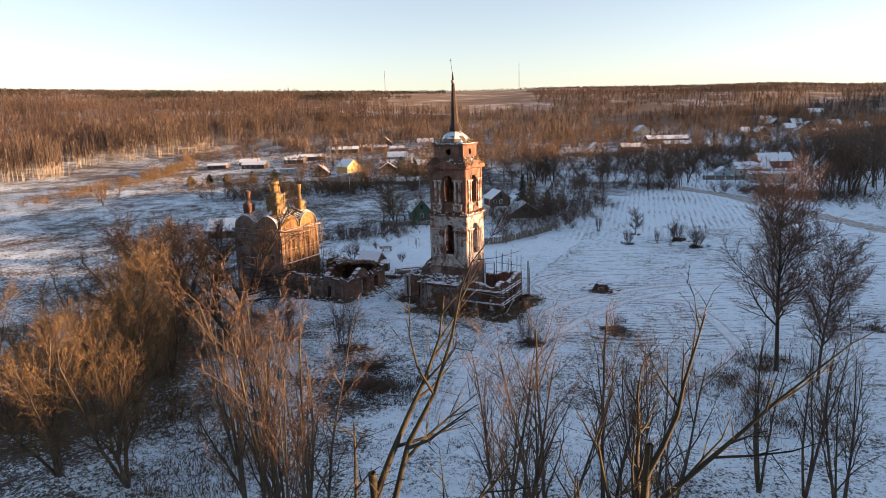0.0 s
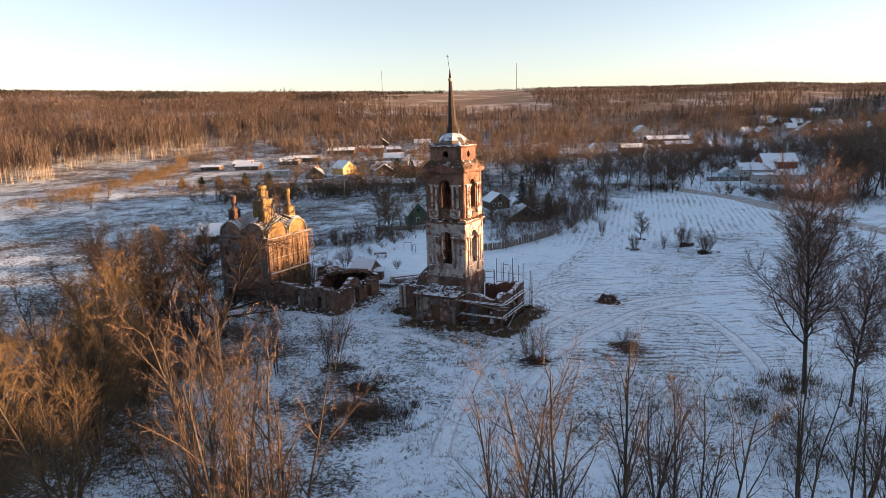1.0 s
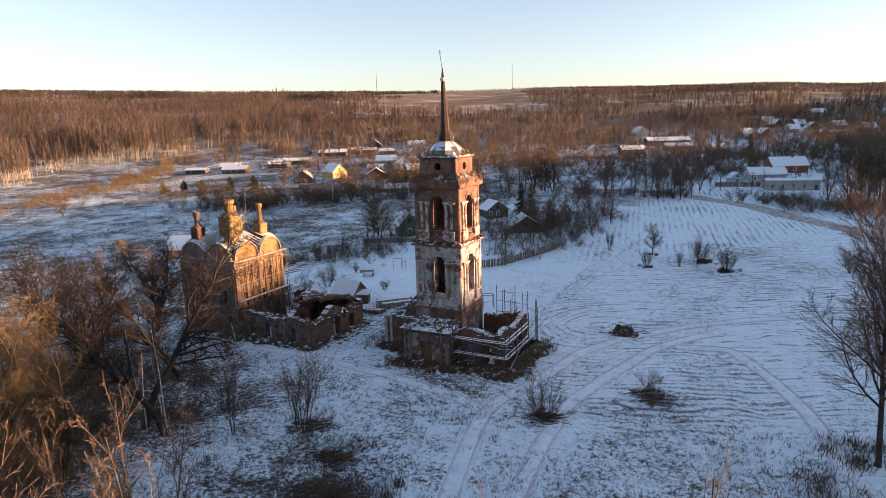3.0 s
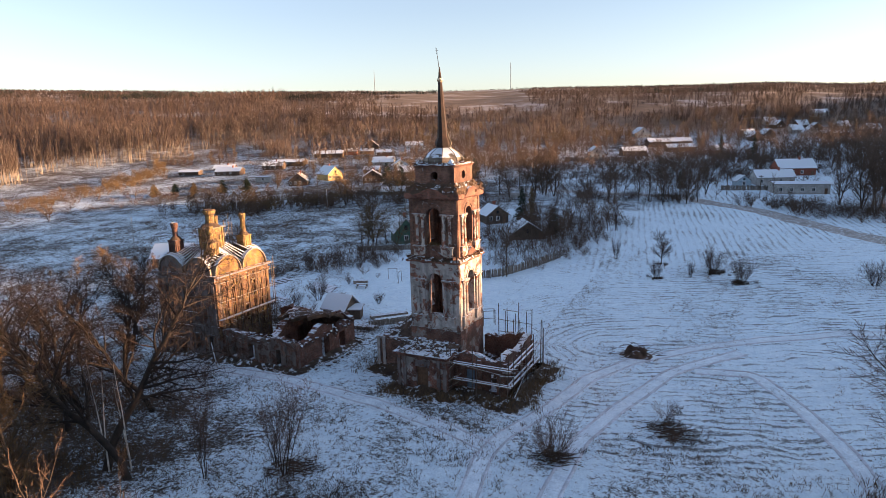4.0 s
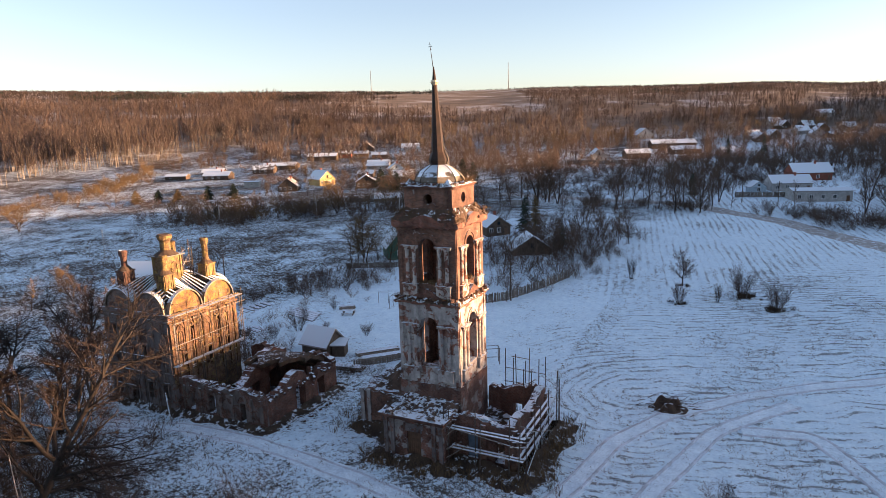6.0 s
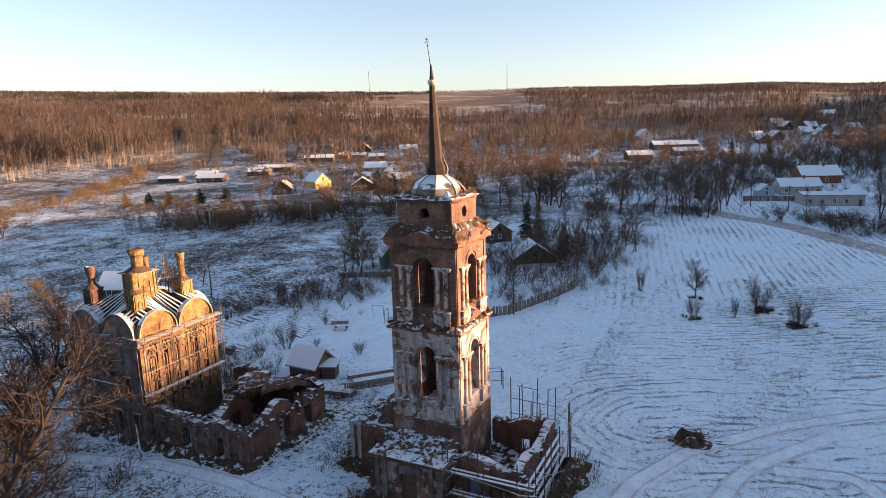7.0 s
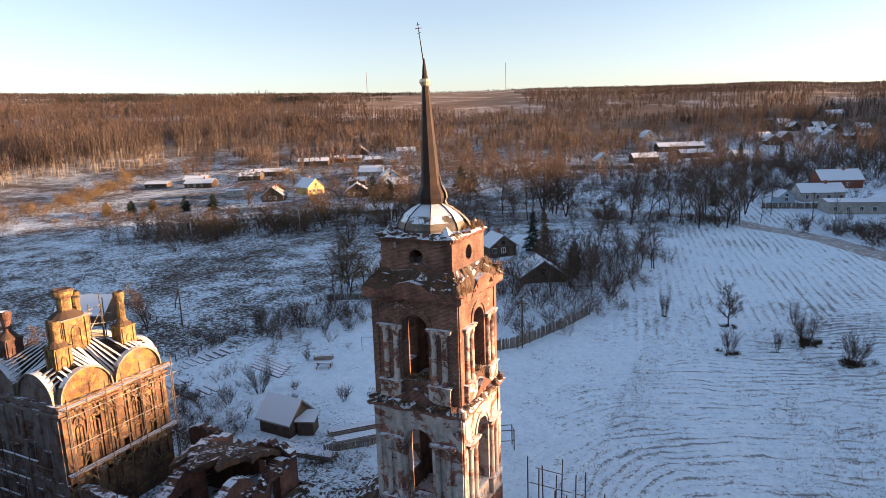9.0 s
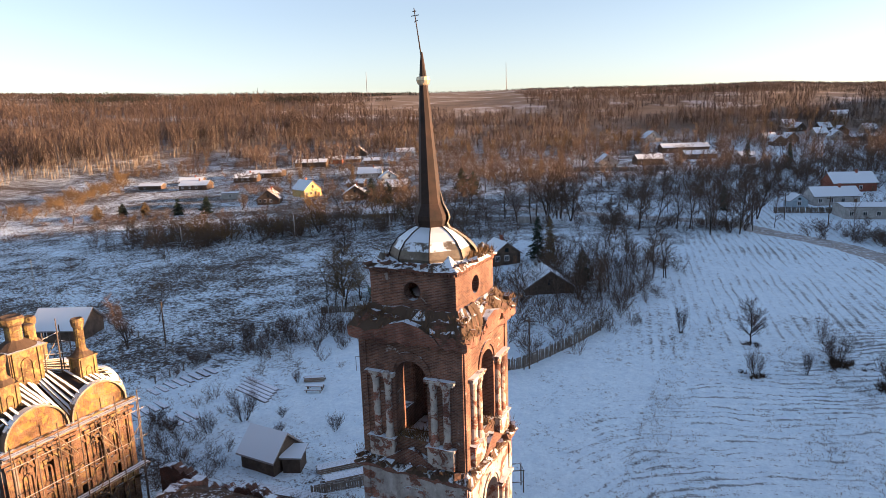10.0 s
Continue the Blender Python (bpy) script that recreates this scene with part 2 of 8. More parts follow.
def box(bm, x0, x1, y0, y1, z0, z1):
    v = [bm.verts.new(p) for p in ((x0, y0, z0), (x1, y0, z0), (x1, y1, z0), (x0, y1, z0), (x0, y0, z1), (x1, y0, z1), (x1, y1, z1), (x0, y1, z1))]
    for f in ((0, 3, 2, 1), (4, 5, 6, 7), (0, 1, 5, 4), (1, 2, 6, 5), (2, 3, 7, 6), (3, 0, 4, 7)):
        bm.faces.new([v[i] for i in f])
    return v


def bar(bm, a, b, r0, r1=None, n=6):
    """A round bar from a to b."""
    a, b, r1 = Vector(a), Vector(b), r0 if r1 is None else r1
    w = (b - a).normalized()
    u = w.orthogonal().normalized()
    v = w.cross(u)
    rings = []
    for p, r in ((a, r0), (b, r1)):
        rings.append([bm.verts.new(p + (u * math.cos(2 * math.pi * i / n) + v * math.sin(2 * math.pi * i / n)) * r) for i in range(n)])
    for i in range(n):
        bm.faces.new((rings[0][i], rings[0][(i + 1) % n], rings[1][(i + 1) % n], rings[1][i]))
    bm.faces.new(rings[0][::-1])
    bm.faces.new(rings[1])


def lathe(bm, profile, n=16, cx=0.0, cy=0.0, turn=0.0):
    """Turns a list of (radius, z) round the z axis."""
    rings = []
    for r, z in profile:
        if r < 1e-4:
            rings.append([bm.verts.new((cx, cy, z))])
        else:
            rings.append([bm.verts.new((cx + r * math.cos(turn + 2 * math.pi * i / n), cy + r * math.sin(turn + 2 * math.pi * i / n), z)) for i in range(n)])
    for a, b in zip(rings, rings[1:]):
        for i in range(n):
            j = (i + 1) % n
            q = [a[i % len(a)], a[j % len(a)], b[j % len(b)], b[i % len(b)]]
            q = list(dict.fromkeys(q))
            if len(q) > 2:
                bm.faces.new(q)
    for r in (rings[0], rings[-1]):
        if len(r) > 2:
            bm.faces.new(r)


def prism(bm, outline, a, b, axis="y"):
    """An outline of (u, z) pushed from a to b along an axis."""
    put = (lambda u, z, d: (u, d, z)) if axis == "y" else (lambda u, z, d: (d, u, z))
    A, B = [bm.verts.new(put(u, z, a)) for u, z in outline], [bm.verts.new(put(u, z, b)) for u, z in outline]
    n = len(outline)
    for i in range(n):
        bm.faces.new((A[i], A[(i + 1) % n], B[(i + 1) % n], B[i]))
    bm.faces.new(A)
    bm.faces.new(B)


# ---- the land ----
def smooth(a, b, x):
    u = min(1.0, max(0.0, (x - a) / (b - a)))
    return u * u * (3 - 2 * u)


def soft(x, w):
    return w * math.log1p(math.exp(min(40.0, x / w)))


def land(x, y):
    """Height of the ground: flat round the church, rising to the village and to wooded hills beyond."""
    d, az = math.hypot(x, y), math.degrees(math.atan2(x, y))
    z = 0.033 * min(soft(y - 8, 10), 260.0)
    top = 138 - 14 * smooth(-62, -20, az) - 12 * smooth(-20, 0, az) - 16 * smooth(0, 9, az)
    top *= 1 - 0.85 * smooth(12, 40, az) if az > 0 else 1 - 0.6 * smooth(-80, -120, az)
    z += top * 0.62 * smooth(260, 2000, d) + top * 0.30 * smooth(330, 900, d)
    # unseen wooded ridge on the sunny side, added to shade the ground
    w = y - 96.0
    crest = 33.5 + 0.03 * min(w, 160) + 4.0 * (1 - smooth(-20, 30, w))
    # crest lumps and dips set where shade falls on trees, meadow and houses
    crest += 9.0 * smooth(4, 14, w) * (1 - smooth(22, 32, w))
    crest += 8.0 * smooth(122, 152, w) * (1 - smooth(185, 260, w)) - 10.0 * smooth(260, 340, w)
    z += crest * smooth(190, 390, x) * smooth(-500, -250, y) * (1 - smooth(750, 1000, y))
    return z


def land_mesh():
    radii = [0.0]
    while radii[-1] < 4200:
        r = radii[-1]
        radii.append(r + (1.6 if r < 130 else 1.6 + (r - 130) * 0.055))
    n = 300
    verts, faces = [(0, 0, land(0, 0))], []
    for r in radii[1:]:
        for i in range(n):
            a = 2 * math.pi * i / n
            x, y = r * math.cos(a), r * math.sin(a)
            bump = 0.16 * noise.noise((x * 0.16, y * 0.16, 0)) + 0.07 * noise.noise((x * 0.6, y * 0.6, 3)) if r < 320 else 0
            if r > 700:
                bump = 5.0 * noise.noise((x * 0.004, y * 0.004, 7))
            verts.append((x, y, land(x, y) + bump))
    for i in range(n):
        faces.append((0, 1 + i, 1 + (i + 1) % n))
    for k in range(len(radii) - 2):
        o, p = 1 + k * n, 1 + (k + 1) * n
        for i in range(n):
            j = (i + 1) % n
            faces.append((o + i, p + i, p + j, o + j))
    me = mesh_of("ground", verts, faces, M_GROUND)
    me.polygons.foreach_set("use_smooth", [True] * len(me.polygons))
    return me


ground = tagged(new("ground", land_mesh()), "thinly snow-covered meadow with dry grass tufts", "ground", kind="structure")

# ---- the bell tower ----
def spin(bm, k, verts=None):
    bmesh.ops.rotate(bm, verts=verts or bm.verts[:], cent=(0, 0, 0), matrix=Matrix.Rotation(k * math.pi / 2, 3, "Z"))


def arc(cx, cz, r, a0, a1, n):
    return [(cx + r * math.cos(a0 + (a1 - a0) * i / n), cz + r * math.sin(a0 + (a1 - a0) * i / n)) for i in range(n + 1)]


def arched_wall(side, half, z0, z1, a, sill, spring, thick):
    """One wall of a square tier, with an arched opening through it. side 0 looks to -y."""
    bm = bmesh.new()
    w = half if side % 2 == 0 else half - thick
    y0, y1 = -half, -half + thick
    box(bm, -w, w, y0, y1, z0, sill)
    box(bm, -w, -a, y0, y1, sill, spring)
    box(bm, a, w, y0, y1, sill, spring)
    top = [(-w, spring), (-a, spring)] + arc(0, spring, a, math.pi, 0, 14)[1:-1] + [(a, spring), (w, spring), (w, z1), (-w, z1)]
    prism(bm, top, y0, y1)
    spin(bm, side)
    return bm


def crumble(bm, amount, seed, scale=1.3, keep=None):
    for v in bm.verts:
        if keep and keep(v.co):
            continue
        o = v.co * scale + Vector((seed, seed * 0.7, 0))
        v.co += Vector((noise.noise(o), noise.noise(o + Vector((9, 0, 0))), noise.noise(o + Vector((0, 17, 0))))) * amount


def ragged_slab(bm, half_in, half_out, z0, z1, n=26, seed=0.0, amount=0.12):
    """A square ring of broken masonry, sloping from an inner to an outer edge."""
    rings = []
    for h, z in ((half_out - 0.12, z0), (half_out, z0 + 0.12), (half_out, z0 + (z1 - z0) * 0.35), ((half_out + half_in) / 2, z0 + (z1 - z0) * 0.7), (half_in, z1)):
        ring = []
        for s in range(4):
            for i in range(n):
                u = -h + 2 * h * i / n
                x, y = ((u, -h), (h, u), (-u, h), (-h, -u))[s]
                o = Vector((x * 1.7, y * 1.7, z * 1.7 + seed))
                ring.append(bm.verts.new((x + amount * noise.noise(o), y + amount * noise.noise(o + Vector((5, 5, 5))), z + amount * 1.5 * noise.noise(o * 1.6 + Vector((0, 9, 0))))))
        rings.append(ring)
    m = len(rings[0])
    for a, b in zip(rings, rings[1:]):
        for i in range(m):
            bm.faces.new((a[i], a[(i + 1) % m], b[(i + 1) % m], b[i]))
    bm.faces.new(rings[0])
    bm.faces.new(rings[-1])


def stones(bm, spots, seed, size=(0.15, 0.4), flat=0.5):
    """Loose broken bricks and stones at the spots."""
    rnd = random.Random(seed)
    for x, y, z in spots:
        s = rnd.uniform(*size)
        vs = box(bm, -s, s, -s * rnd.uniform(0.5, 1), s * rnd.uniform(0.5, 1), -s * flat, s * flat)
        m = Matrix.Translation((x, y, z)) @ Euler((rnd.uniform(-0.5, 0.5), rnd.uniform(-0.5, 0.5), rnd.uniform(0, 6.3))).to_matrix().to_4x4()
        for v in vs:
            v.co = m @ (v.co + Vector((rnd.uniform(-1, 1), rnd.uniform(-1, 1), rnd.uniform(-1, 1))) * s * 0.25)


def tufts(bm, spots, seed, tall=(0.2, 0.5), blades=9, spread=0.25):
    """Dry grass and weeds: thin upright blades."""
    rnd = random.Random(seed)
    for x, y, z in spots:
        for _ in range(blades):
            a, h = rnd.uniform(0, 6.3), rnd.uniform(*tall)
            bx, by = x + rnd.gauss(0, spread), y + rnd.gauss(0, spread)
            tx, ty = bx + rnd.gauss(0, h * 0.35), by + rnd.gauss(0, h * 0.35)
            w = 0.022 + 0.012 * h
            c, s = math.cos(a) * w, math.sin(a) * w
            bm.faces.new([bm.verts.new(p) for p in ((bx - c, by - s, z), (bx + c, by + s, z), (tx, ty, z + h))])


M_WEED = plain("dry_weeds", (0.085, 0.053, 0.025), (0.170, 0.106, 0.051), scale=1, fine=6, bump=0.1)
M_DOOR = plain("brown_plank_door", (0.09, 0.05, 0.03), (0.17, 0.095, 0.055), scale=3, fine=20)

tower = thing("bell_tower", pose(0, 0, 0), "ruined red-brick bell tower with peeling whitewash and an iron spire", "bell tower")
T1, T2, TB = 3.25, 3.12, 2.55

bm = bmesh.new()
box(bm, -3.36, 3.36, -3.36, 3.36, -0.5, 7.1)
crumble(bm, 0.04, 2)
part("ground_storey", bm, masonry("tower_foot", 0.47, brick_a=(0.085, 0.036, 0.027), brick_b=(0.17, 0.075, 0.05), lime=(0.23, 0.20, 0.18), snow=0.1, patch=0.6), tower, "brick ground storey with stained plaster left in patches")


def column(r, z0, z1):
    bm = bmesh.new()
    lathe(bm, [(r * 1.35, z0), (r * 1.35, z0 + 0.16), (r * 1.15, z0 + 0.24), (r, z0 + 0.34), (r * 0.93, z1 - 0.5), (r * 1.05, z1 - 0.44), (r * 0.95, z1 - 0.36), (r * 1.3, z1 - 0.14), (r * 1.3, z1)], 14)
    me = bpy.data.meshes.new("column")
    bmesh.ops.recalc_face_normals(bm, faces=bm.faces)
    bm.to_mesh(me)
    bm.free()
    return me


# brick for a lining added behind the arches, darker than the outer walls
M_DARKBRICK = masonry("dark_brick", 0.12, brick_a=(0.055, 0.026, 0.02), brick_b=(0.095, 0.045, 0.032), snow=0)


def tier(half, z0, z1, a, sill, spring, mat, name, ped):
    col = column(0.2, sill - 0.05, spring + 0.0)
    col.materials.append(M_COLUMN if mat is M_BRICK else mat)
    for s in range(4):
        shell = arched_wall(s, half, z0, z1, a, sill, spring, 0.95)
        bmesh.ops.remove_doubles(shell, verts=shell.verts[:], dist=0.004)
        wall = part(name, shell, mat, tower)
        part("inner_lining", arched_wall(s, half - 0.955, z0 + 0.1, z1 - 0.1, a + 0.04, sill, spring, 0.12), M_DARKBRICK, wall, "added brick lining, darker than the outer walls")
        rot = Matrix.Rotation(s * math.pi / 2, 4, "Z")
        for x in (-2.18, -1.42, 1.42, 2.18):
            c = part("column", col, M_COLUMN if mat is M_BRICK else mat, wall)
            c.matrix_basis = rot @ Matrix.Translation((x * half / 3.2, -half - 0.07, 0))
        # pedestals, impost slabs and corner strips
        for nm, boxes in (("pedestal", [(-half + 0.55, -a - 0.05, sill - 1.25, sill - 0.12, 0.32), (-half + 0.45, -a + 0.03, sill - 0.12, sill - 0.05, 0.42), (a + 0.05, half - 0.55, sill - 1.25, sill - 0.12, 0.32), (a - 0.03, half - 0.45, sill - 0.12, sill - 0.05, 0.42)]),
                          ("impost", [(-half + 0.5, -a + 0.02, spring, spring + 0.14, 0.28), (-half + 0.42, -a + 0.05, spring + 0.14, spring + 0.26, 0.35), (a - 0.02, half - 0.5, spring, spring + 0.14, 0.28), (a - 0.05, half - 0.42, spring + 0.14, spring + 0.26, 0.35)]),
                          ("corner_strip", [(-half + 0.02, -half + 0.42, z0 + 0.1, z1 - 0.05, 0.07), (half - 0.42, half - 0.02, z0 + 0.1, z1 - 0.05, 0.07)])):
            for lot in (boxes[:len(boxes) // 2], boxes[len(boxes) // 2:]):
                bm = bmesh.new()
                for x0, x1, za, zb, out in lot:
                    box(bm, x0, x1, -half - out, -half + 0.02, za, zb)
                spin(bm, s)
                part(nm, bm, M_COLUMN if mat is M_BRICK and nm != "corner_strip" else mat, wall)
        # arch band over the opening
        bm = bmesh.new()
        ring = arc(0, spring + 0.26, a + 0.28, math.pi, 0, 16) + arc(0, spring + 0.26, a + 0.02, 0, math.pi, 16)
        prism(bm, ring, -half - 0.08, -half + 0.01)
        spin(bm, s)
        part("arch_band", bm, mat, wall)
        if ped:
            bm = bmesh.new()
            prism(bm, [(-1.75, ped), (1.75, ped), (1.5, ped + 0.22), (0.12, ped + 0.98), (-0.12, ped + 0.98), (-1.5, ped + 0.22)], -half - 0.34, -half + 0.3)
            crumble(bm, 0.07, s + 3.0, 2.0)
            spin(bm, s)
            part("pediment", bm, M_BRICK_OLD, wall)


tier(T1, 6.9, 15.35, 1.0, 8.85, 12.95, M_PLASTER, "lower_tier_wall", 0)
tier(T2, 15.9, 22.9, 0.97, 17.3, 20.75, M_BRICK, "upper_tier_wall", 15.85)

M_LEDGE = masonry("broken_ledge", 0.30, lime=(0.36, 0.33, 0.30), snow=0.34, moss=0.9)
for nm, a, b, z0, z1, sd in (("lower_cornice", 2.95, 3.62, 15.25, 15.92, 1.0), ("upper_cornice", 2.7, 3.55, 22.75, 24.55, 5.0)):
    bm = bmesh.new()
    ragged_slab(bm, a, b, z0, z1, seed=sd, amount=0.16 if z0 > 20 else 0.12)
    part(nm, bm, M_LEDGE, tower, "broken brick cornice with snow and dead weeds")
for s in range(4):
    # low curved pediment over each upper arch
    bm = bmesh.new()
    prism(bm, [(-2.0, 23.0), (2.0, 23.0), (1.7, 23.35), (0.9, 23.85), (0, 24.05), (-0.9, 23.85), (-1.7, 23.35)], -3.62, -3.0)
    crumble(bm, 0.09, s + 11.0, 2.0)
    spin(bm, s)
    part("broken_pediment", bm, M_LEDGE, tower)
rnd = random.Random(5)
spots = []
for i in range(170):
    s, u = rnd.randrange(4), rnd.uniform(-3.4, 3.4)
    h = rnd.uniform(2.75, 3.5)
    spots.append((*((u, -h), (h, u), (-u, h), (-h, -u))[s], 23.0 + (3.5 - h) / 0.8 * 1.25 + 0.28))
bm = bmesh.new()
stones(bm, spots[:90], 3, (0.1, 0.3))
tagged(part("loose_brick", bm, M_RUBBLE, tower), kind="stuff")
bm = bmesh.new()
tufts(bm, spots, 4, (0.15, 0.42), 14)
low = []
for i in range(110):
    s, u, h = rnd.randrange(4), rnd.uniform(-3.5, 3.5), rnd.uniform(3.2, 3.6)
    low.append((*((u, -h), (h, u), (-u, h), (-h, -u))[s], 15.85))
tufts(bm, low, 6, (0.1, 0.3), 10)
tufts(bm, [(rnd.uniform(-0.9, 0.9), -rnd.uniform(2.4, 3.1), 17.3) for _ in range(40)] + [(rnd.uniform(2.4, 3.1), rnd.uniform(-0.9, 0.9), 17.3) for _ in range(30)], 7, (0.15, 0.45), 10)
tagged(part("dead_weed", bm, M_WEED, tower, "dry brown weeds rooted on the ledges"), kind="stuff")
bm = bmesh.new()
stones(bm, [p for p in low if rnd.random() < 0.5], 8, (0.1, 0.28))
tagged(part("loose_brick", bm, M_RUBBLE, tower), kind="stuff")
for z in (7.1, 15.5):
    bm = bmesh.new()
    box(bm, -2.35, 2.35, -2.35, 2.35, z - 0.15, z + 0.25)
    part("floor_slab", bm, M_RUBBLE, tower)


def eye_wall(side):
    """A wall of the top block with a round window through it."""
    bm = bmesh.new()
    w, t = (TB, 0.6) if side % 2 == 0 else (TB - 0.6, 0.6)
    z0, z1, zc, r = 24.4, 26.55, 25.42, 0.5
    for sgn in (-1, 1):
        out = [(sgn * w, z0), (sgn * w, z1), (0, z1)] + [(sgn * u, z) for u, z in arc(0, zc, r, math.pi / 2, -math.pi / 2, 14)] + [(0, z0)]
        prism(bm, out, -TB, -TB + t)
    spin(bm, side)
    return bm


for s in range(4):
    part("top_block_wall", eye_wall(s), M_BRICK, tower, "brick wall with a round window")
bm = bmesh.new()
for s in range(4):
    for i in range(26):
        u = -TB + 2 * TB * (i + 0.5) / 26
        vs = box(bm, u - 0.06, u + 0.06, -TB - 0.1, -TB + 0.02, 26.36, 26.52)
        spin(bm, s, vs)
tagged(part("dentil", bm, M_BRICK, tower), kind="stuff")
bm = bmesh.new()
ragged_slab(bm, 2.2, 2.78, 26.5, 26.88, seed=8.0, amount=0.07)
part("top_cornice", bm, M_LEDGE, tower)
bm = bmesh.new()
stones(bm, [(*((u, -h), (h, u), (-u, h), (-h, -u))[s], 26.85) for s, u, h in ((rnd.randrange(4), rnd.uniform(-2.6, 2.6), rnd.uniform(2.35, 2.7)) for _ in range(46))], 12, (0.08, 0.2))
tagged(part("loose_brick", bm, M_RUBBLE, tower), kind="stuff")
bm = bmesh.new()
tufts(bm, [(rnd.uniform(2.0, 2.6), rnd.uniform(-0.2, 2.5), 26.85) for _ in range(46)], 13, (0.15, 0.5), 14, 0.15)
tagged(part("dead_weed", bm, M_WEED, tower), kind="stuff")

# dome, with seams between its eight faces
bm = bmesh.new()
lathe(bm, [(2.32, 26.75), (2.4, 27.05), (2.25, 27.45), (1.9, 27.9), (1.35, 28.3), (0.85, 28.55)], 8, turn=math.pi / 8)
part("dome", bm, M_TIN, tower, "low eight-sided tin dome under snow")
for i in range(8):
    bm = bmesh.new()
    a = math.pi / 8 + i * math.pi / 4
    for (r0, za), (r1, zb) in zip([(2.33, 26.75), (2.42, 27.05), (2.27, 27.45), (1.92, 27.9), (1.37, 28.3)], [(2.42, 27.05), (2.27, 27.45), (1.92, 27.9), (1.37, 28.3), (0.85, 28.57)]):
        bar(bm, (r0 * math.cos(a), r0 * math.sin(a), za), (r1 * math.cos(a), r1 * math.sin(a), zb), 0.035, n=5)
    part("seam", bm, M_METAL, tower)
for cx, cy in ((-2.1, -2.1), (2.0, -2.1), (2.1, 2.1), (-2.1, 2.1)):
    bm = bmesh.new()
    lathe(bm, [(0.55, 26.8), (0.03, 27.35), (0, 27.36)], 4, cx, cy, math.pi / 4)
    part("corner_cap", bm, M_TIN, tower, "small pyramid cap with snow")
# bare sheet on the sunny side, sweeping from the neck to the rim
prof = [(0.50, 30.4), (0.66, 29.75), (0.92, 29.25), (0.98, 28.95), (0.86, 28.7), (1.0, 28.45), (1.5, 28.15), (2.0, 27.75), (2.38, 27.3), (2.5, 26.9)]
bm = bmesh.new()
rows = []
for i, (r, z) in enumerate(prof):
    w = 0.34 + 0.085 * i
    rows.append([bm.verts.new(((r + d) * math.cos(a), (r + d) * math.sin(a), z)) for d in (0.03, 0.06) for a in (0.39 - w / r * 0.5 * min(1, r), 0.39, 0.39 + w / r * 0.5 * min(1, r))])
for p, q in zip(rows, rows[1:]):
    for i, j in ((0, 1), (1, 2), (4, 3), (5, 4), (2, 5), (3, 0)):
        bm.faces.new((p[i], p[j], q[j], q[i]))
part("bent_sheet", bm, M_TIN_BARE, tower, "bare bent tin sheet catching the sun")
# spire, leaning a little
lean = Matrix.Translation((0, 0, 28.4)) @ Matrix.Shear("XY", 4, (-0.020, -0.009)) @ Matrix.Translation((0, 0, -28.4))
bm = bmesh.new()
lathe(bm, [(0.84, 28.45), (0.95, 28.9), (0.93, 29.15), (0.80, 29.45), (0.64, 29.8), (0.56, 31.0), (0.44, 32.8), (0.30, 35.0), (0.22, 36.2), (0.19, 36.55), (0.12, 37.2), (0.05, 37.75)], 8, turn=math.pi / 8)
bm.transform(lean)
spire = part("spire", bm, M_METAL, tower, "dark rusted iron spire, slightly leaning")
bm = bmesh.new()
lathe(bm, [(0.2, 36.02), (0.30, 36.12), (0.37, 36.32), (0.34, 36.48), (0.2, 36.52)], 14)
bm.transform(lean)
part("collar", bm, M_TIN_BARE, spire, "round tin collar")
bm = bmesh.new()
p0, p1 = Vector((-0.22, -0.09, 37.6)), Vector((-0.45, -0.25, 39.95))
bar(bm, p0, p1, 0.04, 0.022)
up = (p1 - p0).normalized()
side = Vector((0.94, 0.34, 0)) - up * up.dot(Vector((0.94, 0.34, 0)))
for f, w, tilt in ((0.84, 0.20, 0), (0.93, 0.10, 0), (0.72, 0.10, 0.35)):
    c = p0.lerp(p1, f)
    bar(bm, c - side * w - up * w * tilt, c + side * w + up * w * tilt, 0.022)
part("cross", bm, M_METAL, spire, "thin bent iron cross")


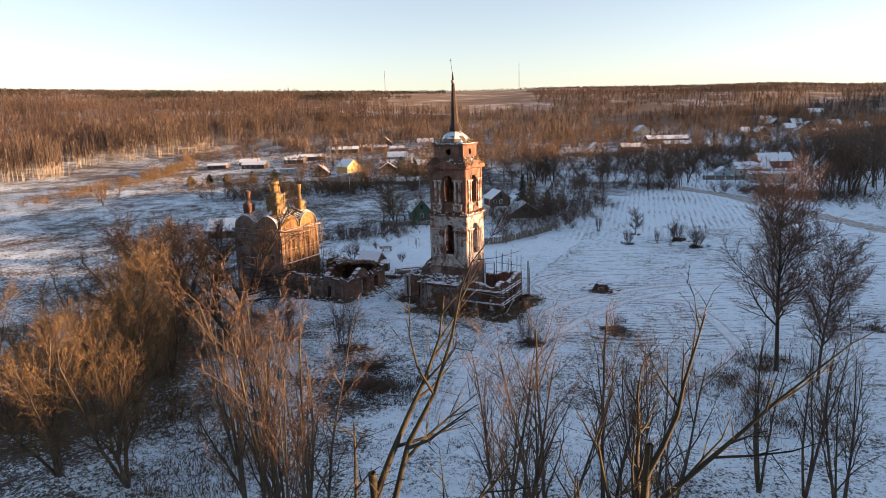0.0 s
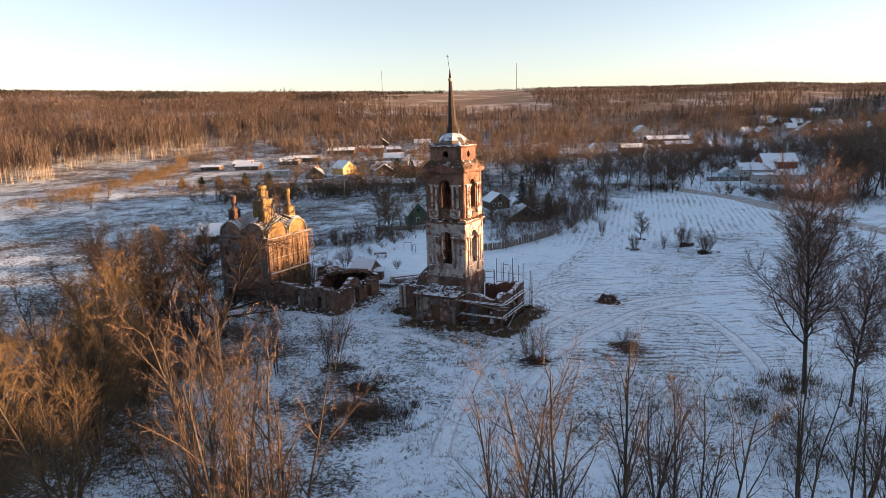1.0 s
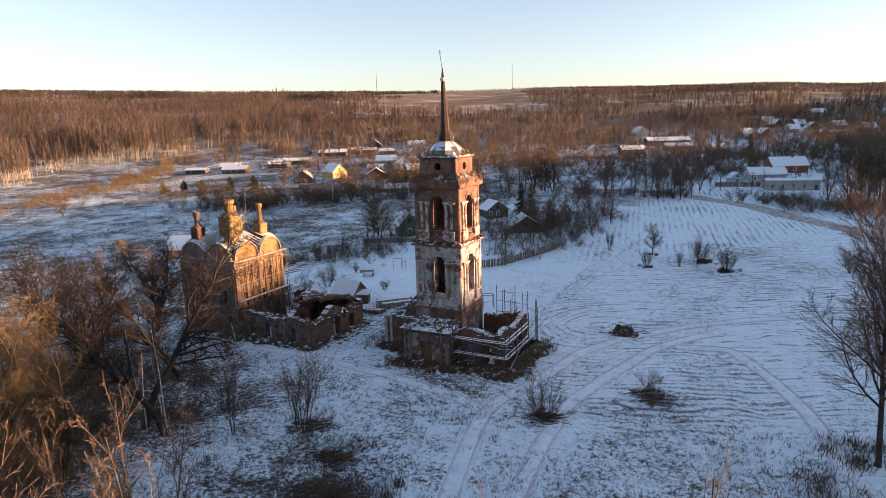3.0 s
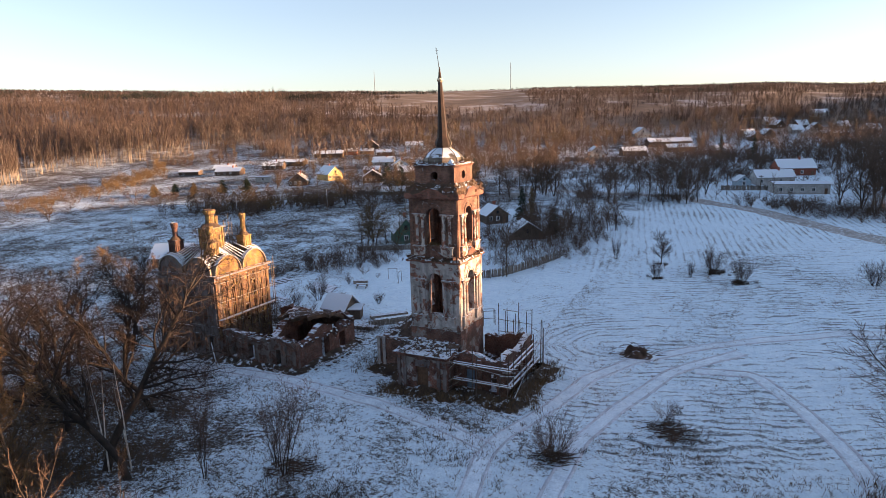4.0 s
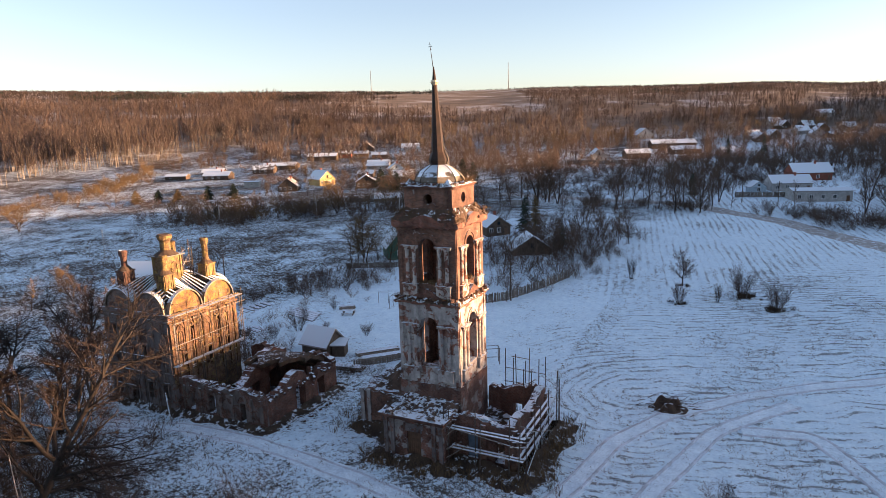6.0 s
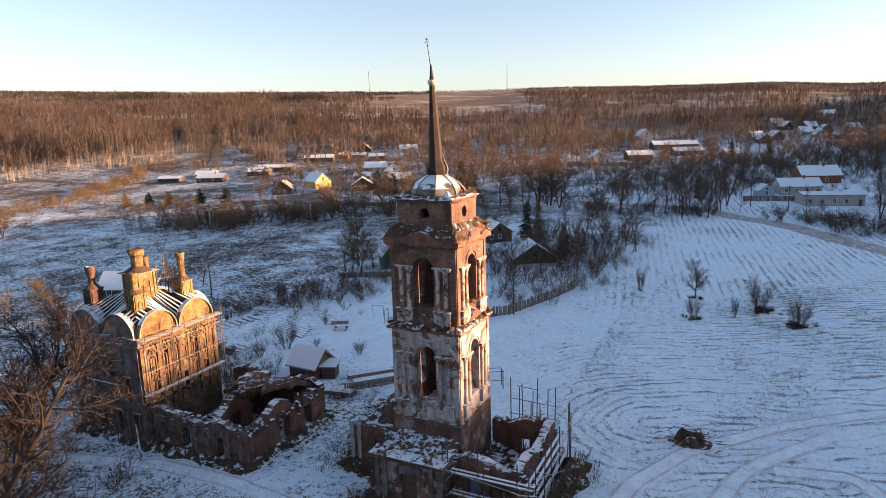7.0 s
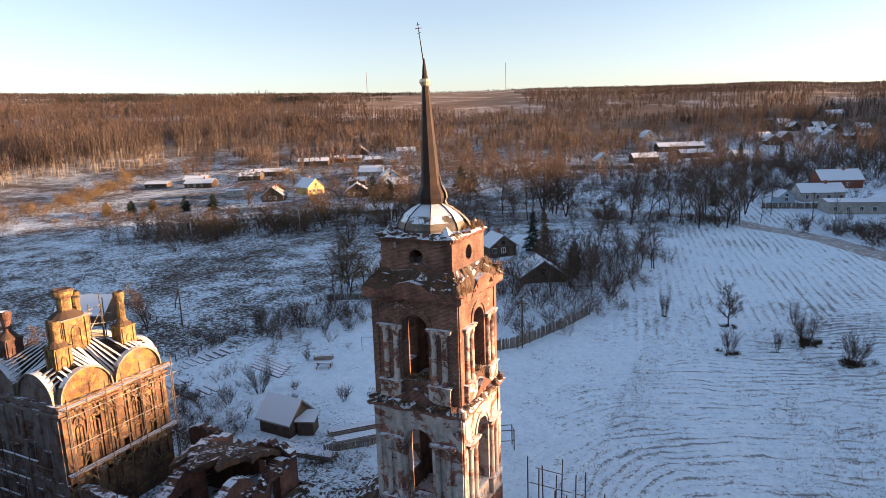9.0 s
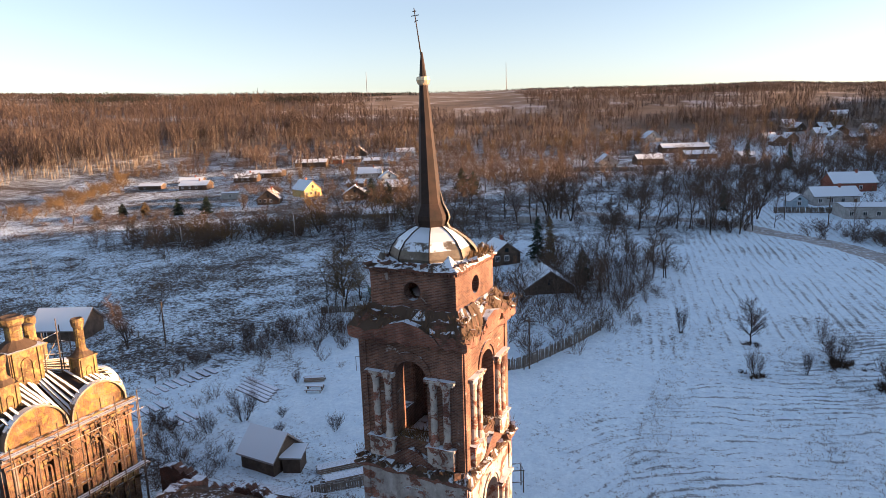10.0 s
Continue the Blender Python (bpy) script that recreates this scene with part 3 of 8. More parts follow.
# ---- ruined porches round the foot of the tower ----
def ruin_wall(bm, a, b, thick, height, openings=(), z0=-0.4, step=0.26, jag=0.22, seed=0.0):
    """A straight broken wall from a to b. height(u) is its top; openings are (u0, u1, z0, z1)."""
    a, b = Vector((*a, 0)), Vector((*b, 0))
    w = (b - a)
    n = max(2, int(w.length / step))
    w.normalize()
    o = Vector((-w.y, w.x, 0)) * thick
    length = (b - a).length
    cuts = sorted({0.0, length, *[length * i / n for i in range(n + 1)], *[c for q in openings for c in q[:2]]})
    for u0, u1 in zip(cuts, cuts[1:]):
        if u1 - u0 < 0.02:
            continue
        um = (u0 + u1) / 2
        edge = [height(c) + jag * noise.noise((c * 1.3 + seed, seed, 0)) + jag * 0.7 * noise.noise((c * 3.7 + seed, 3, seed)) for c in (u0, u1)]
        top = max(edge)
        spans = [(z0, top)]
        for q in openings:
            if q[0] - 0.01 <= u0 and u1 <= q[1] + 0.01:
                spans = [s for lo, hi in spans for s in ((lo, min(hi, q[2])), (q[3], hi)) if s[1] - s[0] > 0.03]
        for lo, hi in spans:
            j = 0.012 * noise.noise((um * 7, lo, seed))
            p, q = a + w * u0, a + w * u1
            vs = [bm.verts.new(v) for v in (p - o * j, q - o * j, q + o, p + o)]
            lowv = [v.co.copy() for v in vs]
            for v, c in zip(vs, lowv):
                v.co.z = lo
            tops = (edge[0], edge[1], edge[1] + 0.1 * noise.noise((u1 * 3, seed, 8)), edge[0] + 0.1 * noise.noise((u0 * 3, seed, 8))) if hi == top else (hi,) * 4
            tl = [bm.verts.new((c.x, c.y, max(lo + 0.02, h))) for c, h in zip(lowv, tops)]
            for i in range(4):
                k = (i + 1) % 4
                bm.faces.new((vs[i], vs[k], tl[k], tl[i]))
            bm.faces.new(vs[::-1])
            bm.faces.new(tl)
    bmesh.ops.remove_doubles(bm, verts=bm.verts[:], dist=0.002)


def heap(name, x0, x1, y0, y1, zf, mat, parent, label="", n=22, seed=0.0, rough=0.25):
    """A mound of debris over a rectangle, with its height given by zf(s, t), s and t from 0 to 1."""
    bm = bmesh.new()
    g = []
    for i in range(n + 1):
        row = []
        for j in range(n + 1):
            x, y = x0 + (x1 - x0) * i / n, y0 + (y1 - y0) * j / n
            z = zf(i / n, j / n) + rough * noise.noise((x * 0.9 + seed, y * 0.9, seed)) + rough * 0.6 * noise.noise((x * 2.7, y * 2.7 + seed, 5))
            row.append(bm.verts.new((x, y, z)))
        g.append(row)
    for i in range(n):
        for j in range(n):
            bm.faces.new((g[i][j], g[i + 1][j], g[i + 1][j + 1], g[i][j + 1]))
    return part(name, bm, mat, parent, label)


M_DEBRIS = plain("snowy_debris", (0.045, 0.030, 0.022), (0.13, 0.082, 0.058), scale=1.2, fine=6, bump=0.9, snow=0.40, dist=0.12, snowscale=2.0)
porch = thing("porch", pose(0, 0, 0), "roofless front porch of the tower, plastered brick with a plank door", "porch")
bm = bmesh.new()
ruin_wall(bm, (-3.6, -6.6), (3.0, -6.6), 0.8, lambda u: 5.0, [(2.55, 4.1, -0.4, 3.45)], jag=0.08)
part("front_wall", bm, masonry("porch_plaster", 0.50, brick_a=(0.11, 0.042, 0.03), brick_b=(0.19, 0.08, 0.055), lime=(0.29, 0.265, 0.245), snow=0.2, patch=0.7), porch)
for xa, sd in ((-3.6, 2.0), (2.2, 3.0)):
    bm = bmesh.new()
    ruin_wall(bm, (xa + 0.8, -5.8), (xa + 0.8, -3.5), 0.8, lambda u: 5.0, jag=0.08, seed=sd)
    part("side_wall", bm, M_BRICK, porch)
for xc in (-3.32, -2.55, 1.95, 2.72):
    bm = bmesh.new()
    box(bm, xc - 0.24, xc + 0.24, -6.86, -6.58, -0.3, 0.5)
    box(bm, xc - 0.19, xc + 0.19, -6.80, -6.58, 0.5, 4.3)
    box(bm, xc - 0.25, xc + 0.25, -6.88, -6.58, 4.3, 4.6)
    part("pilaster", bm, M_GREY_SHADESIDE, porch)
bm = bmesh.new()
box(bm, -3.85, 3.15, -6.95, -5.75, 4.62, 4.82)
box(bm, -3.95, 3.25, -7.08, -5.70, 4.82, 5.02)
crumble(bm, 0.07, 4.0, 1.0)
part("cornice", bm, M_BRICK_OLD, porch)
bm = bmesh.new()
box(bm, -1.2, 0.65, -6.68, -6.5, 3.45, 3.75)
box(bm, -1.35, 0.8, -6.66, -6.52, 3.75, 4.25)
part("lintel", bm, M_GREY_SHADESIDE, porch)
bm = bmesh.new()
for i in range(7):
    x = -1.05 + i * 0.222
    box(bm, x, x + 0.2, -6.35, -6.28 + 0.01 * (i % 2), -0.2, 3.42)
for z in (0.6, 2.6):
    box(bm, -1.05, 0.5, -6.28, -6.22, z, z + 0.18)
part("door", bm, M_DOOR, porch, "weathered brown plank door")
heap("fallen_roof", -3.9, 3.2, -7.0, -3.2, lambda s, t: 4.92 + 0.95 * smooth(0.35, 1.0, t) * (0.5 + 0.5 * math.sin(s * 3.1)) + 0.1 * math.sin(s * 9), M_DEBRIS, porch, "brick debris and snow on the porch", seed=3.0, rough=0.5, n=34)

annex = thing("ruined_annex", pose(0, 0, 0), "roofless red-brick side annex with broken wall tops", "annex")
up5 = lambda u: 4.75 + 0.35 * math.sin(u * 0.9)
for nm, a, b, op, sd in (("front_wall", (3.0, -4.6), (9.3, -4.6), [(1.5, 2.6, 0.9, 3.2), (4.3, 5.3, 0.9, 3.0)], 1.0), ("end_wall", (9.3, -4.6), (9.3, 4.9), [(2.0, 3.1, 0.9, 3.2), (6.0, 7.1, 0.9, 3.2)], 4.0), ("rear_wall", (9.3, 4.9), (3.2, 4.9), [(2.3, 3.3, 0.9, 3.0)], 7.0)):
    bm = bmesh.new()
    ruin_wall(bm, a, b, 0.85, up5, op, seed=sd, jag=0.35)
    part(nm, bm, M_BRICK_OLD, annex)
M_BOARD = plain("blue_grey_board", (0.10, 0.13, 0.17), (0.16, 0.20, 0.25), scale=2)
bm = bmesh.new()
box(bm, 4.5, 5.6, -4.35, -4.3, 0.9, 3.2)
part("boarding", bm, M_BOARD, annex, "blue-grey boards over a window")
for b in [(x, x + 0.5, -4.8, -4.55, -0.3, 4.5) for x in (2.9, 5.95, 9.0)] + [(9.25, 9.5, y, y + 0.5, -0.3, 4.4) for y in (-4.7, 0.0, 4.4)]:
    bm = bmesh.new()
    box(bm, *b)
    part("buttress", bm, M_BRICK, annex)
heap("floor_debris", 3.4, 8.5, -3.8, 4.1, lambda s, t: 0.6 + 1.9 * (1 - s) + 0.4 * math.sin(t * 6), plain("dark_weedy_debris", (0.035, 0.024, 0.016), (0.10, 0.06, 0.035), scale=1.2, fine=6, bump=0.9, snow=0.25), annex, "dark weeds and rubble inside the annex", seed=6.0)
heap("wall_top_snow", 3.4, 9.3, -4.55, -3.85, lambda s, t: 4.75 + 0.35 * math.sin(s * 5.3), M_DEBRIS, annex, seed=16.0, rough=0.2)
heap("wall_top_snow", 8.5, 9.25, -4.4, 4.8, lambda s, t: 4.85 + 0.35 * math.sin(t * 8.5), M_DEBRIS, annex, seed=26.0, rough=0.2)

side_annex = thing("ruined_annex", pose(0, 0, 0), "red-brick side annex under a heap of snowy rubble", "annex")
bm = bmesh.new()
ruin_wall(bm, (-9.2, -1.9), (-3.4, -1.9), 0.85, lambda u: 4.7, [(2.6, 3.6, 1.0, 3.1)], seed=9.0)
part("front_wall", bm, M_BRICK, side_annex)
bm = bmesh.new()
ruin_wall(bm, (-9.2, 4.0), (-9.2, -1.9), 0.85, lambda u: 4.6, [(2.3, 3.5, 0.0, 3.0)], seed=12.0)
part("end_wall", bm, M_BRICK, side_annex)
bm = bmesh.new()
ruin_wall(bm, (-3.4, 4.0), (-9.2, 4.0), 0.85, lambda u: 4.7, seed=15.0)
part("rear_wall", bm, M_BRICK, side_annex)
for xx in (-9.32, -8.5):
    bm = bmesh.new()
    box(bm, xx, xx + 0.42, -2.08, -1.85, -0.3, 4.4)
    box(bm, xx - 0.08, xx + 0.5, -2.16, -1.85, 4.4, 4.65)
    part("pilaster", bm, M_PLASTER, side_annex)
heap("rubble_roof", -9.4, -3.2, -2.1, 4.2, lambda s, t: 4.6 + 3.0 * smooth(0.1, 0.75, s) * smooth(0.0, 0.5, t) - 0.9 * smooth(0.8, 1, s), M_DEBRIS, side_annex, "snowy rubble heaped on the annex", seed=21.0, rough=0.45, n=34)

# ---- timber scaffolding round the annex ----
M_POLE = plain("grey_scaffold_pole", (0.055, 0.045, 0.038), (0.13, 0.10, 0.08), scale=1, fine=12)
M_PLANK = plain("snowy_plank", (0.16, 0.13, 0.10), (0.28, 0.22, 0.17), scale=1, fine=14, snow=0.66)


M_OLDRAIL = plain("old_scaffold_rail", (0.10, 0.075, 0.055), (0.20, 0.155, 0.11), scale=1, fine=14, snow=0.25)


def frame_of_poles(thing_ob, poles, rails, planks, r=0.06, rail_mat=None):
    for a, b in poles:
        bm = bmesh.new()
        bar(bm, a, b, r, r * 0.85, 6)
        part("pole", bm, M_POLE, thing_ob)
    for a, b in rails:
        bm = bmesh.new()
        bar(bm, a, b, r * 0.8, r * 0.7, 5)
        part("rail", bm, rail_mat or M_PLANK, thing_ob)
    for a, b, w in planks:
        bm = bmesh.new()
        a, b = Vector(a), Vector(b)
        d = (b - a).normalized()
        o = Vector((-d.y, d.x, 0)) * w / 2
        lo = [bm.verts.new(p) for p in (a - o, b - o, b + o, a + o)]
        hi = [bm.verts.new(p + Vector((0, 0, 0.06))) for p in (a - o, b - o, b + o, a + o)]
        for i in range(4):
            bm.faces.new((lo[i], lo[(i + 1) % 4], hi[(i + 1) % 4], hi[i]))
        bm.faces.new(lo[::-1])
        bm.faces.new(hi)
        part("plank", bm, M_PLANK, thing_ob)


scaffold = thing("scaffolding", pose(0, 0, 0), "grey timber pole scaffolding with snowy planks against the annex", "scaffolding")
rnd = random.Random(77)
poles, rails, planks = [], [], []
for x, h in ((1.7, 5.6), (2.6, 6.1), (3.2, 6.3), (5.9, 6.6), (6.4, 5.4), (9.2, 6.2), (10.2, 6.4)):
    poles.append(((x + rnd.uniform(-.1, .1), -6.0, -0.2), (x + rnd.uniform(-.15, .15), -5.9, h)))
for y, h in ((-5.2, 5.6), (-3.0, 6.0), (-0.8, 5.8), (1.8, 6.1), (4.4, 7.2), (5.2, 7.0), (5.6, 5.8)):
    poles.append(((10.6, y, -0.2), (10.7 + rnd.uniform(-.2, .2), y + rnd.uniform(-.15, .15), h)))
for x, y, h in ((4.6, 5.6, 8.4), (5.3, 5.9, 7.3), (5.9, 5.6, 7.9), (6.6, 6.0, 7.1), (7.1, 5.7, 8.7), (8.2, 5.8, 7.6), (8.9, 5.9, 7.9), (7.0, 4.2, 6.9), (8.3, 3.7, 7.1)):
    poles.append(((x, y, -0.2), (x + rnd.uniform(-.2, .2), y, h)))
for z in (2.3, 4.25):
    for y in (-5.95, -5.45):
        planks.append(((3.3, y, z), (10.6, y, z + rnd.uniform(-.05, .05)), 0.26))
    for x in (10.0, 10.5):
        planks.append(((x, -5.6, z), (x, 4.6, z + rnd.uniform(-.1, .1)), 0.24))
    for x in (3.3, 6.0, 9.2):
        rails.append(((x, -6.1, z - 0.1), (x, -4.6, z - 0.1)))
    for y in (-3.0, -0.8, 1.8, 4.4):
        rails.append(((9.2, y, z - 0.1), (10.9, y, z - 0.1)))
for k in range(4):
    planks.append(((9.2 + 0.1 * k, -5.8 + 0.45 * k, 3.4 + 0.25 * k), (10.8, -5.5 + 0.5 * k, 3.5 + 0.25 * k), 0.16))
rails += [((0.9, -6.25, 2.9), (3.9, -6.15, 5.3)), ((2.2, -6.2, 2.6), (4.1, -6.1, 4.6)), ((1.2, -6.3, 0.9), (4.6, -6.2, 3.2)), ((2.4, -6.3, 0.8), (5.2, -6.1, 2.9)), ((3.0, -6.1, 4.4), (10.2, -6.0, 3.6)), ((10.8, -5.5, 1.0), (10.7, 4.8, 5.2)), ((10.8, -5.0, 4.9), (10.7, 3.0, 1.2)), ((5.8, -6.2, 0.2), (9.0, -5.2, 0.9)), ((4.5, 5.7, 6.2), (9.0, 5.8, 6.0)), ((4.4, 5.7, 4.6), (9.2, 5.7, 4.7)), ((5.2, 5.6, 7.6), (7.4, 5.6, 7.5)), ((10.7, 4.2, 5.6), (8.6, 5.9, 5.7)), ((7.2, 5.2, 4.8), (8.6, 3.6, 6.2))]
frame_of_poles(scaffold, poles, rails, planks)

# earth and dead growth banked against the walls
def skirt(loop, out, high, mat, label, seed):
    bm = bmesh.new()
    n, rings = len(loop), []
    for k in range(4):
        f = k / 3
        ring = []
        for i in range(n):
            (x, y), (px, py), (nx, ny) = loop[i], loop[i - 1], loop[(i + 1) % n]
            d = Vector((ny - py, px - nx, 0)).normalized()
            w = out * (1 + 0.45 * noise.noise((x * 0.5, y * 0.5, seed)))
            q = Vector((x, y, 0)) + d * (w * f - 0.3)
            ring.append(bm.verts.new((q.x, q.y, land(q.x, q.y) + high * (1 - f) ** 1.4 * (1 + 0.5 * noise.noise((x * 0.8, y * 0.8, seed + k))) - 0.12 * f)))
        rings.append(ring)
    for a, b in zip(rings, rings[1:]):
        for i in range(n):
            bm.faces.new((a[i], a[(i + 1) % n], b[(i + 1) % n], b[i]))
    return tagged(part("earth_bank", bm, mat), label, "ground", kind="structure")


def around(corners, step=0.7):
    pts = []
    for (x0, y0), (x1, y1) in zip(corners, corners[1:] + corners[:1]):
        n = max(1, int(math.hypot(x1 - x0, y1 - y0) / step))
        pts += [(x0 + (x1 - x0) * i / n, y0 + (y1 - y0) * i / n) for i in range(n)]
    return pts


M_BANK = plain("weedy_bank", (0.031, 0.020, 0.014), (0.088, 0.058, 0.035), scale=0.7, fine=5, bump=0.9, snow=0.16, dist=0.15, snowscale=1.3)
foot = around([(-3.9, -6.8), (3.2, -6.8), (3.4, -4.9), (10.6, -5.9), (10.9, 5.4), (3.3, 5.3), (-3.4, 4.3), (-9.4, 4.2), (-9.5, -2.1), (-3.9, -2.3)])
skirt(foot, 2.6, 0.9, M_BANK, "bank of rubble and dead weeds round the tower foot", 4.0)
rnd = random.Random(31)
spots = []
for x, y in foot:
    for _ in range(9):
        a = rnd.uniform(0, 6.3)
        d = abs(rnd.gauss(0, 1.6))
        px, py = x + math.cos(a) * d, y + math.sin(a) * d
        if not (-9 < px < 9 and -6 < py < 4.5):
            spots.append((px, py, land(px, py) + 0.15))
bm = bmesh.new()
tufts(bm, spots, 9, (0.3, 1.1), 16, 0.3)
tagged(part("dead_weeds", bm, M_WEED), "tall dead weeds round the tower foot", "weeds", kind="stuff")

# ---- the ruined church ----
CX0, CX1, CY0, CY1, CZ = -42.4, -31.4, -7.55, 2.95, 11.9
CXM, CYM = (CX0 + CX1) / 2, (CY0 + CY1) / 2
church = thing("church", pose(0, 0, 0), "ruined church, ochre sunlit sides and grey shaded sides, with bare roof laths and small turrets", "church")
M_LATH = plain("snowy_roof_lath", (0.16, 0.12, 0.08), (0.30, 0.23, 0.15), scale=1, fine=12, snow=1.0)
# near-black base colour carries the shade seen between the laths
M_VOID_SHADE = plain("shaded_roof_void", (0.022, 0.018, 0.015), (0.05, 0.038, 0.03), scale=1, fine=8)
M_GOLD_SUNSIDE = masonry("gable_ochre_sunside", 0.50, brick_a=(0.12, 0.060, 0.022), brick_b=(0.21, 0.115, 0.036), lime=(0.225, 0.155, 0.042), snow=0.1, patch=1.6)


def pierced_wall(bm, axis, at_, thick, u0, u1, z0, z1, holes):
    """A wall on a plane, with rectangular openings (u0, u1, z0, z1) right through it."""
    us = sorted({u0, u1, *[c for h in holes for c in h[:2]]})
    zs = sorted({z0, z1, *[c for h in holes for c in h[2:]]})
    for a, b in zip(us, us[1:]):
        for c, d in zip(zs, zs[1:]):
            um, zm = (a + b) / 2, (c + d) / 2
            if any(h[0] < um < h[1] and h[2] < zm < h[3] for h in holes):
                continue
            if axis == "y":
                box(bm, a, b, at_, at_ + thick, c, d)
            else:
                box(bm, at_, at_ + thick, a, b, c, d)
    bmesh.ops.remove_doubles(bm, verts=bm.verts[:], dist=0.002)


front_holes = [(-41.3, -40.5, 1.0, 3.4), (-38.9, -37.7, 0.2, 3.0), (-35.9, -35.1, 1.2, 3.2), (-33.4, -32.6, 1.2, 3.2), (-40.9, -40.2, 5.2, 6.9), (-38.7, -38.0, 5.4, 7.0), (-36.3, -35.5, 5.9, 7.7), (-33.9, -33.2, 5.6, 7.2), (-37.5, -36.8, 8.2, 9.9), (-41.0, -40.4, 8.4, 9.8)]
# shade-side grey on front and end walls, sun-side ochre on side and rear
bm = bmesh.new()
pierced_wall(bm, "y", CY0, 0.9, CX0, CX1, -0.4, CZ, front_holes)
front = part("front_wall", bm, M_GREY_SHADESIDE, church, "weathered plaster wall with empty windows, shade in its grey colour")
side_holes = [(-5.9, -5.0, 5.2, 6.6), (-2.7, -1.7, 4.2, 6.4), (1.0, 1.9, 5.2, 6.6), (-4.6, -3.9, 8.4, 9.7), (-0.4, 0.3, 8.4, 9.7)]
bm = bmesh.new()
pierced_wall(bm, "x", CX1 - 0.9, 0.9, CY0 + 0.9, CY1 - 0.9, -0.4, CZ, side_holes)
side_wall = part("side_wall", bm, M_OCHRE_SUNSIDE, church, "plaster wall peeling to brick, its ochre coloured for the sunlit side")
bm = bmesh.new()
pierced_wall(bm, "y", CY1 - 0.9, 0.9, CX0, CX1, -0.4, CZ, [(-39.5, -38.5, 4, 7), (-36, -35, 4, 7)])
part("rear_wall", bm, M_OCHRE_SUNSIDE, church)
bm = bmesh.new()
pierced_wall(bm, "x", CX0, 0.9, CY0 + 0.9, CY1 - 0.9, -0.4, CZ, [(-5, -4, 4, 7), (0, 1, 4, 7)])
part("end_wall", bm, M_GREY_SHADESIDE, church)

# pilasters, string courses and window surrounds
for u in (CY0 + 0.02, -5.45, -4.1, -2.75, -1.4, -0.05, 1.3, CY1 - 0.62):
    bm = bmesh.new()
    box(bm, CX1 - 0.02, CX1 + 0.16, u, u + 0.5, 3.0, 10.6)
    box(bm, CX1 - 0.02, CX1 + 0.24, u - 0.08, u + 0.58, 10.6, 10.85)
    part("pilaster", bm, M_OCHRE_SUNSIDE, side_wall)
for i in range(7):
    bm = bmesh.new()
    yc = -6.35 + i * 1.35
    prism(bm, arc(yc + 0.35, 9.9, 0.55, math.pi, 0, 8) + arc(yc + 0.35, 9.9, 0.36, 0, math.pi, 8), CX1 - 0.01, CX1 + 0.14, "x")
    part("blind_arch", bm, M_OCHRE_SUNSIDE, side_wall)
for u in (CX0 + 0.02, -39.6, -37.0, -34.6, CX1 - 0.62):
    bm = bmesh.new()
    box(bm, u, u + 0.5, CY0 - 0.14, CY0 + 0.02, -0.3, 10.7)
    part("pilaster", bm, M_GREY_SHADESIDE, front)
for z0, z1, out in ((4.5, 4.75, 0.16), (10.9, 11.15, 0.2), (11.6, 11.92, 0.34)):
    for nm, par, args, mt in (("string_course", side_wall, (CX1 - 0.02, CX1 + out, CY0 - out, CY1 + out), M_OCHRE_SUNSIDE), ("string_course", front, (CX0 - out, CX1 - 0.03, CY0 - out, CY0 + 0.02), M_GREY_SHADESIDE)):
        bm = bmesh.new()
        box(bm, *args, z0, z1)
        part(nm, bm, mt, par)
for h in front_holes:
    bm = bmesh.new()
    box(bm, h[0] - 0.18, h[0] - 0.002, CY0 - 0.1, CY0 + 0.05, h[2], h[3] + 0.15)
    box(bm, h[1] + 0.002, h[1] + 0.18, CY0 - 0.1, CY0 + 0.05, h[2], h[3] + 0.15)
    box(bm, h[0] - 0.28, h[1] + 0.28, CY0 - 0.16, CY0 + 0.05, h[3] + 0.15, h[3] + 0.3)
    part("window_surround", bm, M_GREY_SHADESIDE, front)
for h in side_holes:
    bm = bmesh.new()
    box(bm, CX1 - 0.05, CX1 + 0.1, h[0] - 0.18, h[0] - 0.002, h[2], h[3] + 0.15)
    box(bm, CX1 - 0.05, CX1 + 0.1, h[1] + 0.002, h[1] + 0.18, h[2], h[3] + 0.15)
    box(bm, CX1 - 0.05, CX1 + 0.18, h[0] - 0.28, h[1] + 0.28, h[3] + 0.15, h[3] + 0.3)
    part("window_surround", bm, M_OCHRE_SUNSIDE, side_wall)

# two rows of framed blind niches between the pilasters of the sunlit wall
for row, (z0, z1) in enumerate(((5.0, 6.9), (7.6, 9.2))):
    for i in range(7):
        yc = -6.35 + i * 1.35 + 0.35
        if any(h[0] - 0.35 < yc < h[1] + 0.35 and h[2] < (z0 + z1) / 2 < h[3] for h in side_holes):
            continue
        bm = bmesh.new()
        for s in (-1, 1):
            box(bm, CX1 - 0.01, CX1 + 0.13, yc + s * 0.34 - 0.07, yc + s * 0.34 + 0.07, z0, z1)
        prism(bm, arc(yc, z1, 0.41, math.pi, 0, 8) + arc(yc, z1, 0.27, 0, math.pi, 8), CX1 - 0.01, CX1 + 0.13, "x")
        box(bm, CX1 - 0.01, CX1 + 0.17, yc - 0.45, yc + 0.45, z0 - 0.16, z0 - 0.002)
        part("blind_niche", bm, M_OCHRE_SUNSIDE, side_wall)

# half-round gables, two to a side, with curved roofs running in behind them
RG = 2.35
